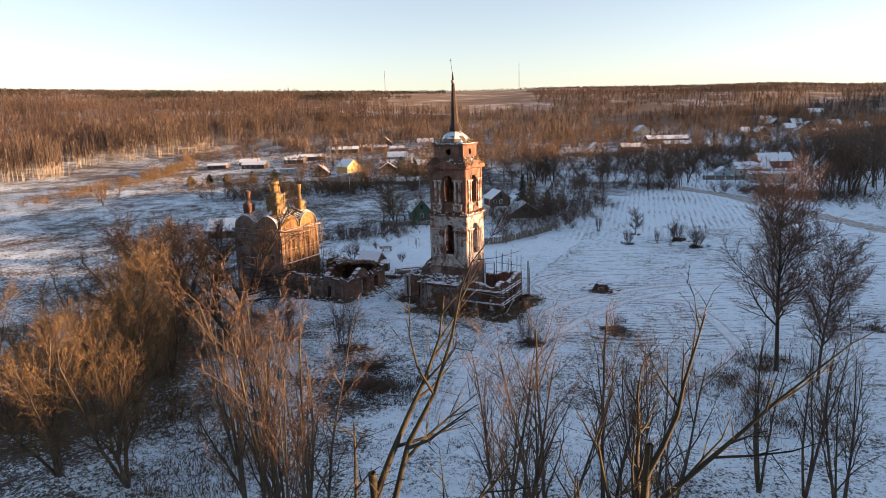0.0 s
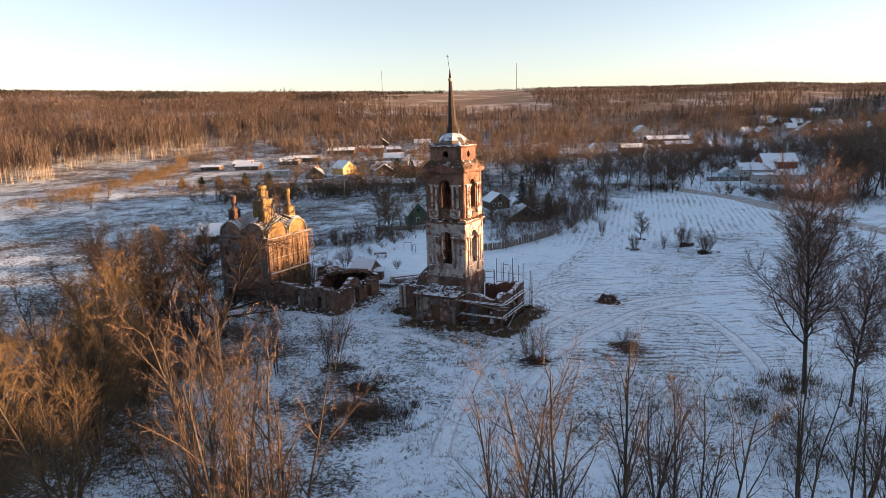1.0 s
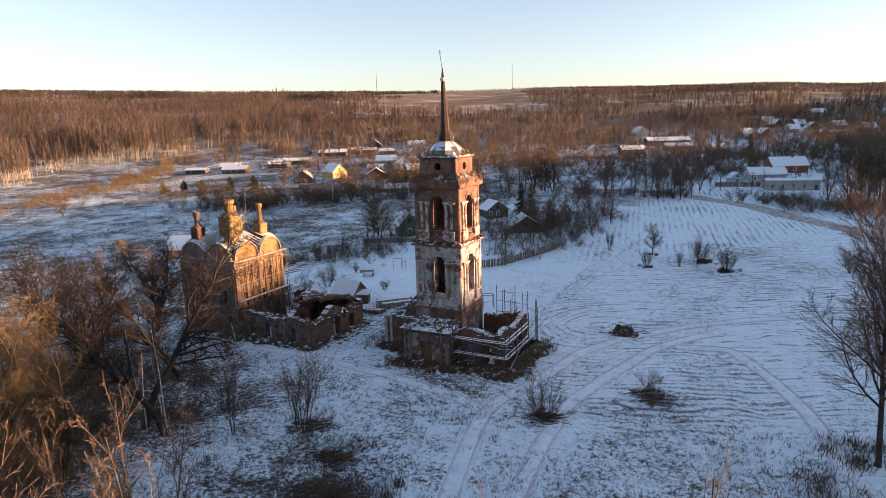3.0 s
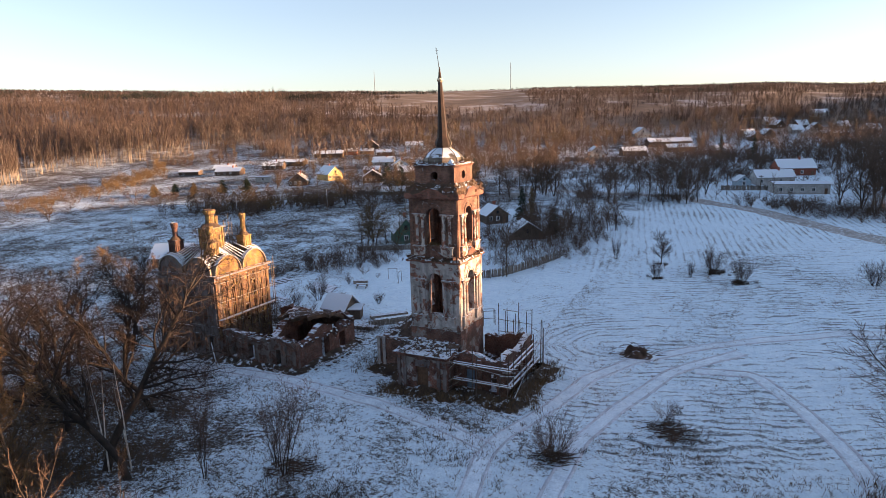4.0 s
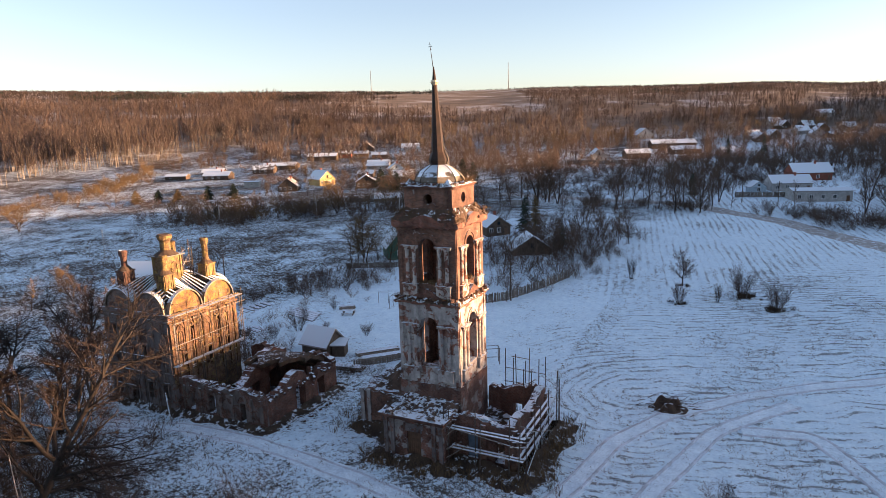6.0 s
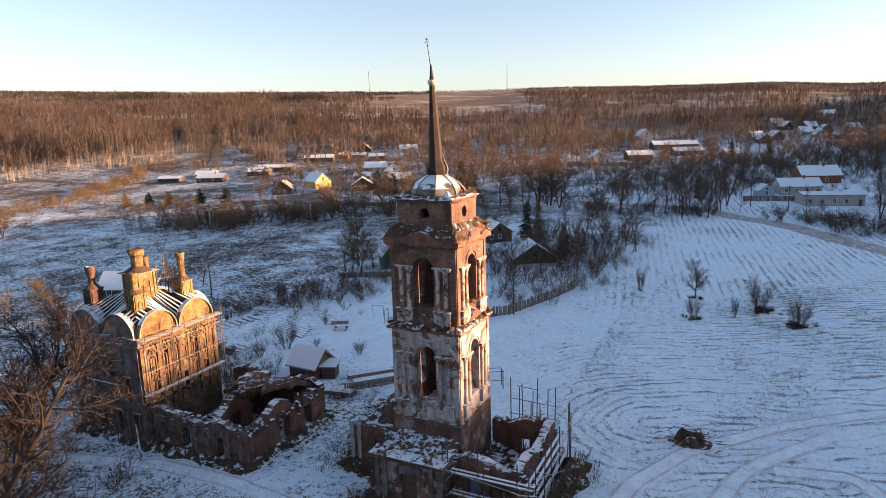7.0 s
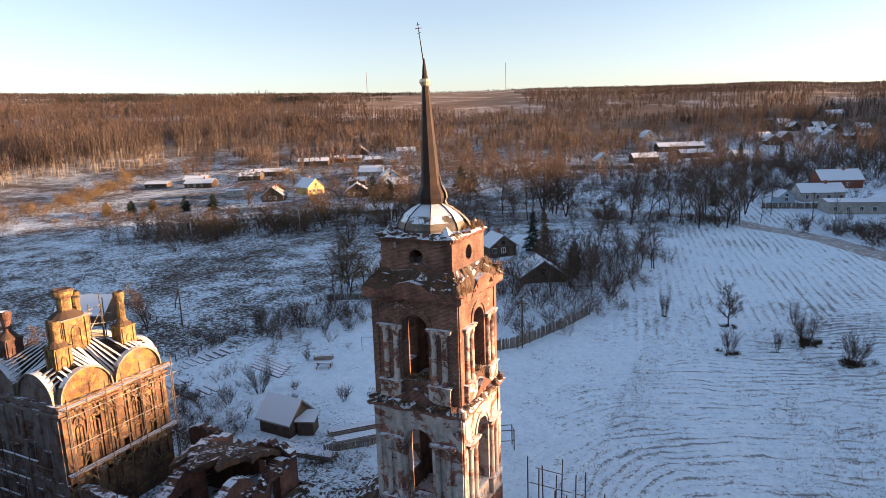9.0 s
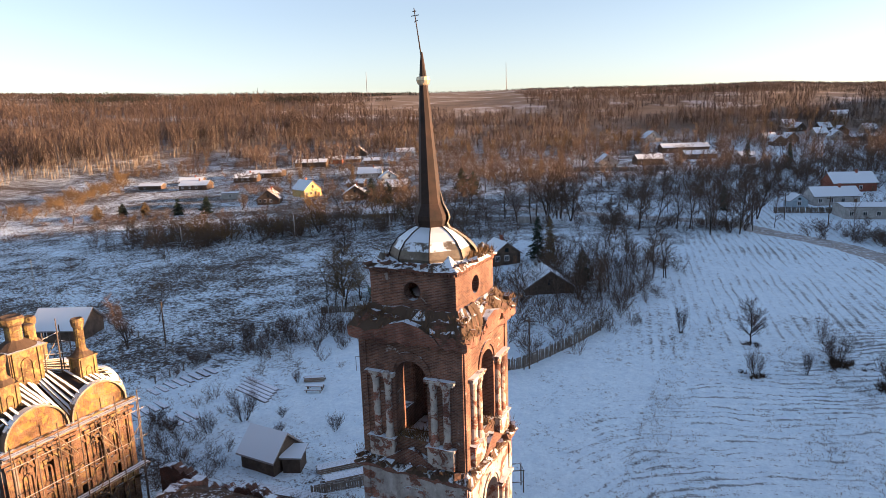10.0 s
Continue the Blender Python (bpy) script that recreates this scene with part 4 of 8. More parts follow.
GX = (CXM - 2.62, CXM + 2.62)
GY = (CYM - 2.55, CYM + 2.55)


def roof_z(x, y):
    """A tent roof that rises from the half-round gables to the drum in the middle."""
    dx, dy = (CX1 - x if x > CXM else x - CX0), (CY1 - y if y > CYM else y - CY0)
    g, u = (GY, y) if dx < dy else (GX, x)
    o = min(abs(u - c) for c in g)
    vault = math.sqrt(max(0.0, RG * RG - o * o)) * 0.98
    f = min(dx, dy) / 5.3
    return CZ + vault * (1 - f) + 3.7 * f


def half_disc(c, axis, at0, at1, r):
    bm = bmesh.new()
    prism(bm, arc(c, CZ, r, 0, math.pi, 22), at0, at1, axis)
    return bm


# gables coloured the same way, by sunlit or shaded side
for axis, centres, a0, a1, mt in (("x", GY, CX1 - 0.55, CX1 - 0.12, M_GOLD_SUNSIDE), ("y", GX, CY0 + 0.12, CY0 + 0.55, M_GREY_SHADESIDE), ("x", GY, CX0 + 0.12, CX0 + 0.55, M_GREY_SHADESIDE), ("y", GX, CY1 - 0.55, CY1 - 0.12, M_GOLD_SUNSIDE)):
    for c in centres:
        gable = part("gable", half_disc(c, axis, a0, a1, RG), mt, church, "half-round gable of peeling plaster, its ochre coloured for the sunlit side" if mt is M_GOLD_SUNSIDE else "half-round gable, shade in its grey colour")
        bm = bmesh.new()
        out = a1 + 0.22 if a0 > (CXM if axis == "x" else CYM) else a0 - 0.22
        inn = a0 if out > a1 else a1
        prism(bm, arc(c, CZ, RG + 0.10, 0, math.pi, 22) + arc(c, CZ, RG - 0.03, math.pi, 0, 22), inn, out, axis)
        part("rim", bm, M_TIN, gable, "snow-edged tin rim")

# closed sheet just below the laths, stands in for the shaded roof space
bm = bmesh.new()
n = 44
g = [[bm.verts.new((CX0 + 0.25 + (CX1 - CX0 - 0.5) * i / n, CY0 + 0.25 + (CY1 - CY0 - 0.5) * j / n, 0)) for j in range(n + 1)] for i in range(n + 1)]
for row in g:
    for v in row:
        v.co.z = roof_z(v.co.x, v.co.y) - 0.2
for i in range(n):
    for j in range(n):
        bm.faces.new((g[i][j], g[i + 1][j], g[i + 1][j + 1], g[i][j + 1]))
part("roof_frame", bm, M_VOID_SHADE, church, "dark sheet under the roof laths, with the shade of the gaps in its colour")


def lath(pts, along):
    """A thin batten that follows the roof."""
    bm = bmesh.new()
    o = Vector((0.11, 0, 0)) if along == "y" else Vector((0, 0.11, 0))
    rows = []
    for p in pts:
        rows.append([bm.verts.new(p + d) for d in (-o, o, o + Vector((0, 0, 0.07)), -o + Vector((0, 0, 0.07)))])
    for a, b in zip(rows, rows[1:]):
        for i in range(4):
            bm.faces.new((a[i], a[(i + 1) % 4], b[(i + 1) % 4], b[i]))
    bm.faces.new(rows[0])
    bm.faces.new(rows[-1][::-1])
    return bm


rnd = random.Random(12)


def lath_run(side, u, z_min):
    """Points of a batten that runs from a gable into the roof, to the valley where it meets its neighbours."""
    lo, hi = (CY0, CY1) if side in "EW" else (CX0, CX1)
    reach = min(hi - u, u - lo) + rnd.uniform(-0.12, 0.12)
    start = rnd.uniform(0.12, 0.4)
    if reach - start < 0.7:
        return None
    pts, n = [], max(2, int((reach - start) / 0.4))
    for i in range(n + 1):
        d = start + (reach - start) * i / n
        x, y = {"E": (CX1 - d, u), "W": (CX0 + d, u), "S": (u, CY0 + d), "N": (u, CY1 - d)}[side]
        pts.append(Vector((x, y, z_min + (CZ + 3.7 - z_min) * min(1.0, d / 5.3) + rnd.uniform(0.0, 0.03))))
    return pts


for side, centres in (("E", GY), ("W", GY), ("S", GX), ("N", GX)):
    for c in centres:
        for i in range(15):
            a = 0.16 + (math.pi - 0.32) * i / 14
            if rnd.random() < 0.05:
                continue
            run = lath_run(side, c + RG * math.cos(a), CZ + RG * 0.98 * math.sin(a))
            if run:
                part("lath", lath(run, "x" if side in "EW" else "y"), M_LATH, church)
# sheet snow still lying on the outer vaults
for axis, centres, a0, a1 in (("y", GX[:1], CY0 + 0.5, CY0 + 1.5), ("x", GY[:1], CX0 + 0.5, CX0 + 2.0)):
    for c in centres:
        bm = bmesh.new()
        prism(bm, arc(c, CZ, RG + 0.16, 0.25, math.pi - 0.25, 18) + arc(c, CZ, RG - 0.02, math.pi - 0.25, 0.25, 18), a0, a1, axis)
        part("snow_sheet", bm, M_TIN, church, "tin sheet under snow")


def turret(x, y, z0, w, body, neck, mat, tall=0.0):
    t = new("turret")
    t.parent = church
    t.matrix_basis = pose(x, y, z0)
    bm = bmesh.new()
    box(bm, -w, w, -w, w, -1.6, body)
    box(bm, -w - 0.1, w + 0.1, -w - 0.1, w + 0.1, 0.0, 0.18)
    box(bm, -w - 0.14, w + 0.14, -w - 0.14, w + 0.14, body, body + 0.16)
    lathe(bm, [(w * 1.25, body + 0.16), (w * 0.75, body + 0.55), (neck, body + 0.75), (neck, body + 1.55 + tall), (neck * 1.3, body + 1.75 + tall), (neck * 1.45, body + 2.2 + tall), (neck * 1.2, body + 2.38 + tall), (neck * 0.6, body + 2.3 + tall)], 14)
    crumble(bm, 0.05, x + y, 2.2)
    part("turret_body", bm, mat, t)
    for s in range(4):
        bm = bmesh.new()
        for sx in (-1, 1):
            box(bm, sx * w * 0.82 - 0.1, sx * w * 0.82 + 0.1, -w - 0.09, -w + 0.01, 0.18, body)
        prism(bm, [(-w * 0.42, 0.5)] + [(-w * 0.42, body * 0.62)] + arc(0, body * 0.62, w * 0.42, math.pi, 0, 8)[1:-1] + [(w * 0.42, body * 0.62), (w * 0.42, 0.5), (w * 0.3, 0.5), (w * 0.3, body * 0.62)] + arc(0, body * 0.62, w * 0.3, 0, math.pi, 8)[1:-1] + [(-w * 0.3, body * 0.62), (-w * 0.3, 0.5)], -w - 0.07, -w + 0.01)
        spin(bm, s)
        part("niche", bm, mat, t)
    return t


M_TURRET = masonry("turret_ochre", 0.50, brick_a=(0.12, 0.070, 0.026), brick_b=(0.20, 0.130, 0.045), lime=(0.25, 0.185, 0.065), snow=0.0, moss=0.35, patch=1.9)
M_TURRET_DARK = masonry("turret_brick", 0.18, brick_a=(0.07, 0.032, 0.026), brick_b=(0.12, 0.055, 0.042), snow=0.2, moss=0.6, patch=1.1)
for x, y, mt, tall in ((-33.4, -5.6, M_TURRET, 0.0), (-33.5, 0.75, M_TURRET, 0.95), (-40.1, -5.7, M_TURRET_DARK, 0.2), (-40.5, 1.0, M_TURRET, 0.3)):
    turret(x, y, 13.6, 0.68, 2.45, 0.36, mt, tall)
drum = turret(-36.3, -2.7, 14.6, 1.2, 3.0, 0.62, M_TURRET, 0.3)
bm = bmesh.new()
box(bm, -1.5, 1.5, -1.5, 1.5, 3.06, 3.16)
part("lid_boards", bm, M_PLANK, drum, "snowy boards on the drum")
bm = bmesh.new()
lathe(bm, [(0.36, 3.2), (0.36, 4.4), (0.42, 4.5), (0.3, 4.6)], 10, -0.3, 1.3)
part("chimney_stub", bm, M_TURRET, drum)

# poles and platforms over the sunlit wall
wall_scaffold = thing("scaffolding", pose(0, 0, 0), "weathered timber scaffolding over the sunlit church wall", "scaffolding")
rnd = random.Random(3)
poles, rails, planks = [], [], []
for i in range(7):
    y = CY0 + 0.1 + i * 1.70
    poles.append(((CX1 + 1.15 + rnd.uniform(-.1, .1), y, 0.6), (CX1 + 1.05 + rnd.uniform(-.1, .15), y + rnd.uniform(-.2, .2), 12.4 + rnd.uniform(-0.6, 0.8))))
    if i % 2 == 0:
        poles.append(((CX1 + 0.45, y + 0.4, 0.6), (CX1 + 0.4, y + 0.45 + rnd.uniform(-.1, .1), 11.8)))
for z in (5.9, 8.4, 11.0):
    rails.append(((CX1 + 1.15, CY0 - 0.4, z), (CX1 + 1.1, CY1 + 0.5, z + rnd.uniform(-.15, .15))))
for z in (5.8, 11.7):
    for o in (0.5, 0.8):
        planks.append(((CX1 + o, CY0 - 0.3, z), (CX1 + o, CY1 + 0.4, z + 0.05), 0.24))
for i in range(15):
    y, z = rnd.uniform(CY0, CY1 - 1.5), rnd.choice((3.4, 5.9, 8.2, 9.8))
    d = rnd.choice((-1, 1))
    rails.append(((CX1 + 1.2, y, z), (CX1 + 1.2, y + d * 1.6, z + rnd.uniform(1.6, 2.4))))
for i in range(8):
    y = CY0 + 0.3 + i * 1.35
    rails.append(((CX1 + 1.4, y, rnd.choice((5.85, 8.2, 11.7))), (CX1, y, rnd.choice((5.85, 8.2, 11.7)))))
frame_of_poles(wall_scaffold, poles, rails, planks, 0.05, M_OLDRAIL)
front_scaffold = thing("scaffolding", pose(0, 0, 0), "light timber scaffolding against the grey church wall", "scaffolding")
poles, rails, planks = [], [], []
for i in range(7):
    x = CX0 + 0.3 + i * 1.8
    poles.append(((x, CY0 - 1.1, -0.2), (x + rnd.uniform(-.2, .2), CY0 - 1.0, rnd.uniform(6.5, 9.5) if i < 6 else 11.2)))
for z in (2.6, 4.6, 6.6):
    rails.append(((CX0, CY0 - 1.1, z), (CX1 + 0.3, CY0 - 1.05, z + rnd.uniform(-.3, .3))))
    planks.append(((CX0 + 1 + z * 0.3, CY0 - 0.7, z + 0.1), (CX0 + 3 + z * 0.8, CY0 - 0.7, z + 0.1), 0.18))
for i in range(6):
    x = CX0 + 0.5 + i * 1.8
    rails.append(((x, CY0 - 1.15, rnd.choice((0.5, 2.6))), (x + 1.7, CY0 - 1.1, rnd.choice((4.6, 6.6)))))
frame_of_poles(front_scaffold, poles, rails, planks, 0.05, M_POLE)
top_scaffold = thing("scaffolding", pose(0, 0, 0), "thin pole frame standing on the church roof beside the drum", "scaffolding")
poles = [((x, y, roof_z(x, y) - 0.2), (x + 0.05, y, 18.2 + h)) for x, y, h in ((-35.3, -1.2, 0.3), (-35.2, 0.2, 0.6), (-34.6, -0.4, 0.2), (-36.2, 0.6, 0.9), (-34.3, 0.4, -0.4))]
rails = [((-35.3, -1.3, 17.9), (-36.2, 0.8, 17.9)), ((-35.3, -1.2, 16.6), (-34.3, 0.4, 16.5)), ((-36.2, 0.6, 17.2), (-34.3, 0.4, 17.3)), ((-35.2, -1.2, 16.2), (-35.2, 0.2, 18.0))]
frame_of_poles(top_scaffold, poles, rails, [], 0.05)

# ---- the roofless nave ----
nave = thing("ruined_nave", pose(0, 0, 0), "roofless brick nave with broken walls and snow on their tops", "ruin")
top = lambda u: 4.15 - 0.25 * smooth(0, 13, u) + 0.25 * math.sin(u * 0.8)
M_NAVE = masonry("nave_wall", 0.55, brick_a=(0.075, 0.034, 0.026), brick_b=(0.13, 0.06, 0.042), lime=(0.165, 0.135, 0.118), snow=0.2, patch=0.9)
bm = bmesh.new()
ruin_wall(bm, (-31.4, -7.1), (-18.4, -7.1), 0.9, top, [(1.4, 2.5, 0.7, 2.9), (4.6, 5.7, 0.7, 2.9), (9.4, 10.2, 0.5, 2.7)], seed=40.0, jag=0.3)
nw = part("front_wall", bm, M_NAVE, nave)
for u in (0.9, 3.4, 6.6, 8.3, 11.0, 12.5):
    bm = bmesh.new()
    box(bm, -31.4 + u - 0.22, -31.4 + u + 0.22, -7.24, -7.08, -0.3, 3.5)
    part("pilaster", bm, M_NAVE, nw)
for a, b in ((1.4, 2.5), (4.6, 5.7), (9.4, 10.2)):
    bm = bmesh.new()
    prism(bm, arc(-31.4 + (a + b) / 2, 2.9, 0.75, math.pi, 0, 8) + arc(-31.4 + (a + b) / 2, 2.9, 0.56, 0, math.pi, 8), -7.2, -7.08)
    part("window_surround", bm, M_NAVE, nw)
gab = lambda u: 3.4 + 1.5 * math.exp(-((u - 5.6) / 2.2) ** 2) + 0.5 * math.exp(-((u - 11) / 1.5) ** 2) - 1.6 * math.exp(-((u - 8.3) / 0.9) ** 2)
bm = bmesh.new()
ruin_wall(bm, (-18.4, -7.1), (-18.4, 5.9), 0.95, gab, [(5.2, 6.9, -0.4, 3.1), (9.2, 10.5, 0.2, 2.6)], seed=44.0, jag=0.4)
part("end_wall", bm, M_BRICK_OLD, nave, "broken red-brick end wall with a doorway")
bm = bmesh.new()
ruin_wall(bm, (-18.4, 5.9), (-31.4, 5.9), 0.9, lambda u: 4.0 + 0.5 * math.sin(u * 0.7), [(3, 4, 0.8, 2.9), (7, 8, 0.8, 2.9)], seed=48.0, jag=0.5)
part("rear_wall", bm, M_BRICK_OLD, nave)
bm = bmesh.new()
ruin_wall(bm, (-23.4, -6.2), (-25.4, 5.0), 1.1, lambda u: 3.4 + 2.2 * smooth(0.5, 7.0, u) - 0.9 * smooth(8.5, 11, u), [(3.0, 4.8, -0.4, 2.9), (7.0, 8.8, -0.4, 3.1)], seed=52.0, jag=0.3)
part("cross_wall", bm, M_BRICK_OLD, nave)
for nm, arg, zf, sd in (("wall_top_snow", (-31.3, -18.5, -7.1, -6.15), lambda s, t: 4.05 - 0.25 * smooth(0, 1, s) + 0.25 * math.sin(s * 10.4), 3.0), ("fallen_vault", (-25.4, -19.2, -6.2, -3.2), lambda s, t: 3.9 - 2.4 * smooth(0.0, 0.9, t) + 0.3 * math.sin(s * 5), 8.0), ("fallen_vault", (-29.5, -25.6, -5.6, 4.4), lambda s, t: 0.5 + 2.6 * smooth(0.35, 1.0, s) * smooth(0.0, 0.6, t), 13.0)):
    heap(nm, *arg, zf, M_DEBRIS, nave, "snow and brick rubble", seed=sd, rough=0.22, n=30)
M_VAULT = plain("mossy_vault_brick", (0.040, 0.026, 0.018), (0.125, 0.075, 0.046), scale=1.4, fine=7, bump=0.9, snow=0.10, dist=0.12, snowscale=2.2)
# what is left of the vault over the bay behind the end wall
bm = bmesh.new()
shell = []
for i in range(19):
    x = -25.3 + 6.4 * i / 18
    edge = 1.30 + 0.5 * noise.noise((x * 0.8, 4.0, 1.0)) + 0.45 * smooth(8, 18, i)
    ring = []
    for k in range(13):
        a = edge + (math.pi - 0.12 - edge) * k / 12
        wob = 0.30 * noise.noise((x * 1.1, a * 4, 2.0)) + 0.16 * noise.noise((x * 3.1, a * 9, 6.0))
        ring.append([bm.verts.new((x, -0.4 - (5.6 + d + wob) * math.cos(a), 2.1 + (3.1 + d + wob) * math.sin(a))) for d in (0.0, 0.5)])
    shell.append(ring)
for p, q in zip(shell, shell[1:]):
    for k in range(12):
        for d in (0, 1):
            bm.faces.new((p[k][d], p[k + 1][d], q[k + 1][d], q[k][d]))
    for k in (0, 12):
        bm.faces.new((p[k][0], p[k][1], q[k][1], q[k][0]))
for ring in (shell[0], shell[-1]):
    for k in range(12):
        bm.faces.new((ring[k][0], ring[k + 1][0], ring[k + 1][1], ring[k][1]))
bmesh.ops.rotate(bm, verts=bm.verts[:], cent=(-22, -0.4, 0), matrix=Matrix.Rotation(0.10, 3, "Z"))
part("vault_remnant", bm, M_VAULT, nave, "broken brick vault under snow and weeds")
heap("floor_debris", -30.4, -19.3, -6.2, 5.0, lambda s, t: 0.35 + 0.8 * math.exp(-((s - 0.75) / 0.15) ** 2), plain("nave_floor", (0.04, 0.028, 0.02), (0.11, 0.07, 0.045), scale=1, fine=6, bump=0.9, snow=0.3), nave, "dark rubble floor", seed=33.0, rough=0.3)
bm = bmesh.new()
rnd = random.Random(8)
stones(bm, [(rnd.uniform(-31.2, -18.6), rnd.uniform(-7.0, -6.3), 4.15) for _ in range(50)] + [(-18.0 + rnd.uniform(-0.3, 0.3), rnd.uniform(-7, 5.8), gab(0) + rnd.uniform(-0.2, 0.4)) for _ in range(30)] + [(rnd.uniform(-18.0, -15.8), rnd.uniform(-7, 6), 0.1) for _ in range(30)], 4, (0.08, 0.26))
tagged(part("loose_brick", bm, M_RUBBLE, nave), kind="stuff")
skirt(around([(-42.6, -7.8), (-18.3, -7.4), (-17.6, 6.1), (-31.0, 6.3), (-31.2, 3.4), (-42.6, 3.3)]), 1.6, 0.5, M_BANK, "bank of earth and dead weeds along the church walls", 9.0)
bm = bmesh.new()
bar(bm, (-32.4, -8.2, 2.6), (-29.9, -9.9, 0.05), 0.09)
tagged(part("leaning_beam", bm, M_PLANK), "pale timber beam leaning on the church wall", "beam")
bm = bmesh.new()
bar(bm, (-35.2, -9.6, 0.15), (-32.9, -10.6, 0.1), 0.08)
tagged(part("fallen_beam", bm, M_PLANK), "pale timber beam lying in the snow", "beam")

# ---- bare trees and shrubs ----
def tubes(segs, sides=3):
    """One mesh from segments (x0, y0, z0, x1, y1, z1, r0, r1): open prisms, made in one go."""
    s = np.array(segs, dtype=np.float64)
    p, q, r0, r1 = s[:, 0:3], s[:, 3:6], s[:, 6:7], s[:, 7:8]
    w = q - p
    w /= np.linalg.norm(w, axis=1, keepdims=True) + 1e-9
    ref = np.where(np.abs(w[:, 2:3]) > 0.9, np.array([[1.0, 0, 0]]), np.array([[0, 0, 1.0]]))
    u = np.cross(w, ref)
    u /= np.linalg.norm(u, axis=1, keepdims=True) + 1e-9
    v = np.cross(w, u)
    n = len(s)
    verts = np.empty((n, 2 * sides, 3))
    for i in range(sides):
        a = 2 * math.pi * i / sides
        d = u * math.cos(a) + v * math.sin(a)
        verts[:, i], verts[:, sides + i] = p + d * r0, q + d * r1
    base = (np.arange(n) * 2 * sides)[:, None]
    faces = np.concatenate([base + np.array([[i, (i + 1) % sides, sides + (i + 1) % sides, sides + i]]) for i in range(sides)], axis=1)
    return verts.reshape(-1, 3), faces.reshape(-1, 4)


def mesh_arrays(name, verts, faces, mats, index=None):
    """A mesh straight from arrays; faces all of one size."""
    me = bpy.data.meshes.new(name)
    k = faces.shape[1]
    me.vertices.add(len(verts))
    me.vertices.foreach_set("co", np.ascontiguousarray(verts, dtype=np.float32).ravel())
    me.loops.add(faces.size)
    me.loops.foreach_set("vertex_index", faces.astype(np.int32).ravel())
    me.polygons.add(len(faces))
    me.polygons.foreach_set("loop_start", np.arange(len(faces), dtype=np.int32) * k)
    for m in mats:
        me.materials.append(m)
    if index is not None:
        me.polygons.foreach_set("material_index", index.astype(np.int32))
    me.update(calc_edges=True)
    me.validate()
    return me


def ribbons(segs, seed=0):
    """Twigs as narrow flat slips, each turned its own way round its axis."""
    s = np.array(segs, dtype=np.float64).reshape(-1, 8)
    p, q, r0, r1 = s[:, 0:3], s[:, 3:6], s[:, 6:7], s[:, 7:8]
    w = q - p
    w /= np.linalg.norm(w, axis=1, keepdims=True) + 1e-9
    ref = np.random.default_rng(seed).normal(0, 1, (len(s), 3))
    u = np.cross(w, ref)
    u /= np.linalg.norm(u, axis=1, keepdims=True) + 1e-9
    verts = np.stack([p - u * r0, p + u * r0, q + u * r1, q - u * r1], 1).reshape(-1, 3)
    return verts, np.arange(len(verts)).reshape(-1, 4)


def grow(seed, style):
    """Segments of one tree, style's h metres high: (limbs, twigs)."""
    rnd = random.Random(seed)
    wood, twigs = [], []
    kids, angle, ratio, trop, rmin = style["kids"], style["angle"], style["ratio"], style["trop"], style["rmin"]
    steps, solid, keep = style.get("steps", (9, 5, 3, 2)), style.get("solid", 2), style.get("keep", 0.55)

    def branch(p, d, length, r, lvl):
        n = steps[lvl]
        r = max(r, rmin)
        path = [(p, r)]
        for i in range(n):
            wob = style["wob"] if lvl else style.get("w0", style["wob"])
            d = (d + Vector((rnd.gauss(0, wob), rnd.gauss(0, wob), rnd.gauss(0, wob * 0.6))) + Vector((0, 0, trop))).normalized()
            q = p + d * (length / n)
            rr = max(rmin * 0.6, r * (1 - 0.82 * (i + 1) / n))
            (wood if lvl < solid else twigs).append((*p, *q, path[-1][1], rr))
            p = q
            path.append((p, rr))
        if lvl + 1 >= len(kids) + 1:
            return
        m = kids[lvl]
        f0 = style["from"][lvl]
        for k in range(m):
            f = f0 + (1 - f0) * (k + rnd.random()) / m
            i = min(n - 1, int(f * n))
            a, b = path[i], path[i + 1]
            g = f * n - i
            at_ = a[0].lerp(b[0], g)
            way = (b[0] - a[0]).normalized()
            side = way.orthogonal().normalized()
            side.rotate(Matrix.Rotation(rnd.uniform(0, 6.283), 3, way))
            t = radians(rnd.gauss(angle[lvl], 8))
            dd = (way * math.cos(t) + side * math.sin(t)).normalized()
            branch(at_, dd, length * ratio[lvl] * (1 - style["point"] * f) * rnd.uniform(0.7, 1.2), a[1] * keep, lvl + 1)

    h = style["h"]
    for s in range(style["stems"]):
        a = rnd.uniform(0, 6.283)
        o = style["spread"]
        branch(Vector((math.cos(a) * 0.25 * o * 3, math.sin(a) * 0.25 * o * 3, -0.3)), Vector((math.cos(a) * o, math.sin(a) * o, 1)).normalized(), h * (1.0 if s == 0 else rnd.uniform(0.75, 1.0)), style["r"] * (1 if s == 0 else 0.8), 0)
    return wood, twigs


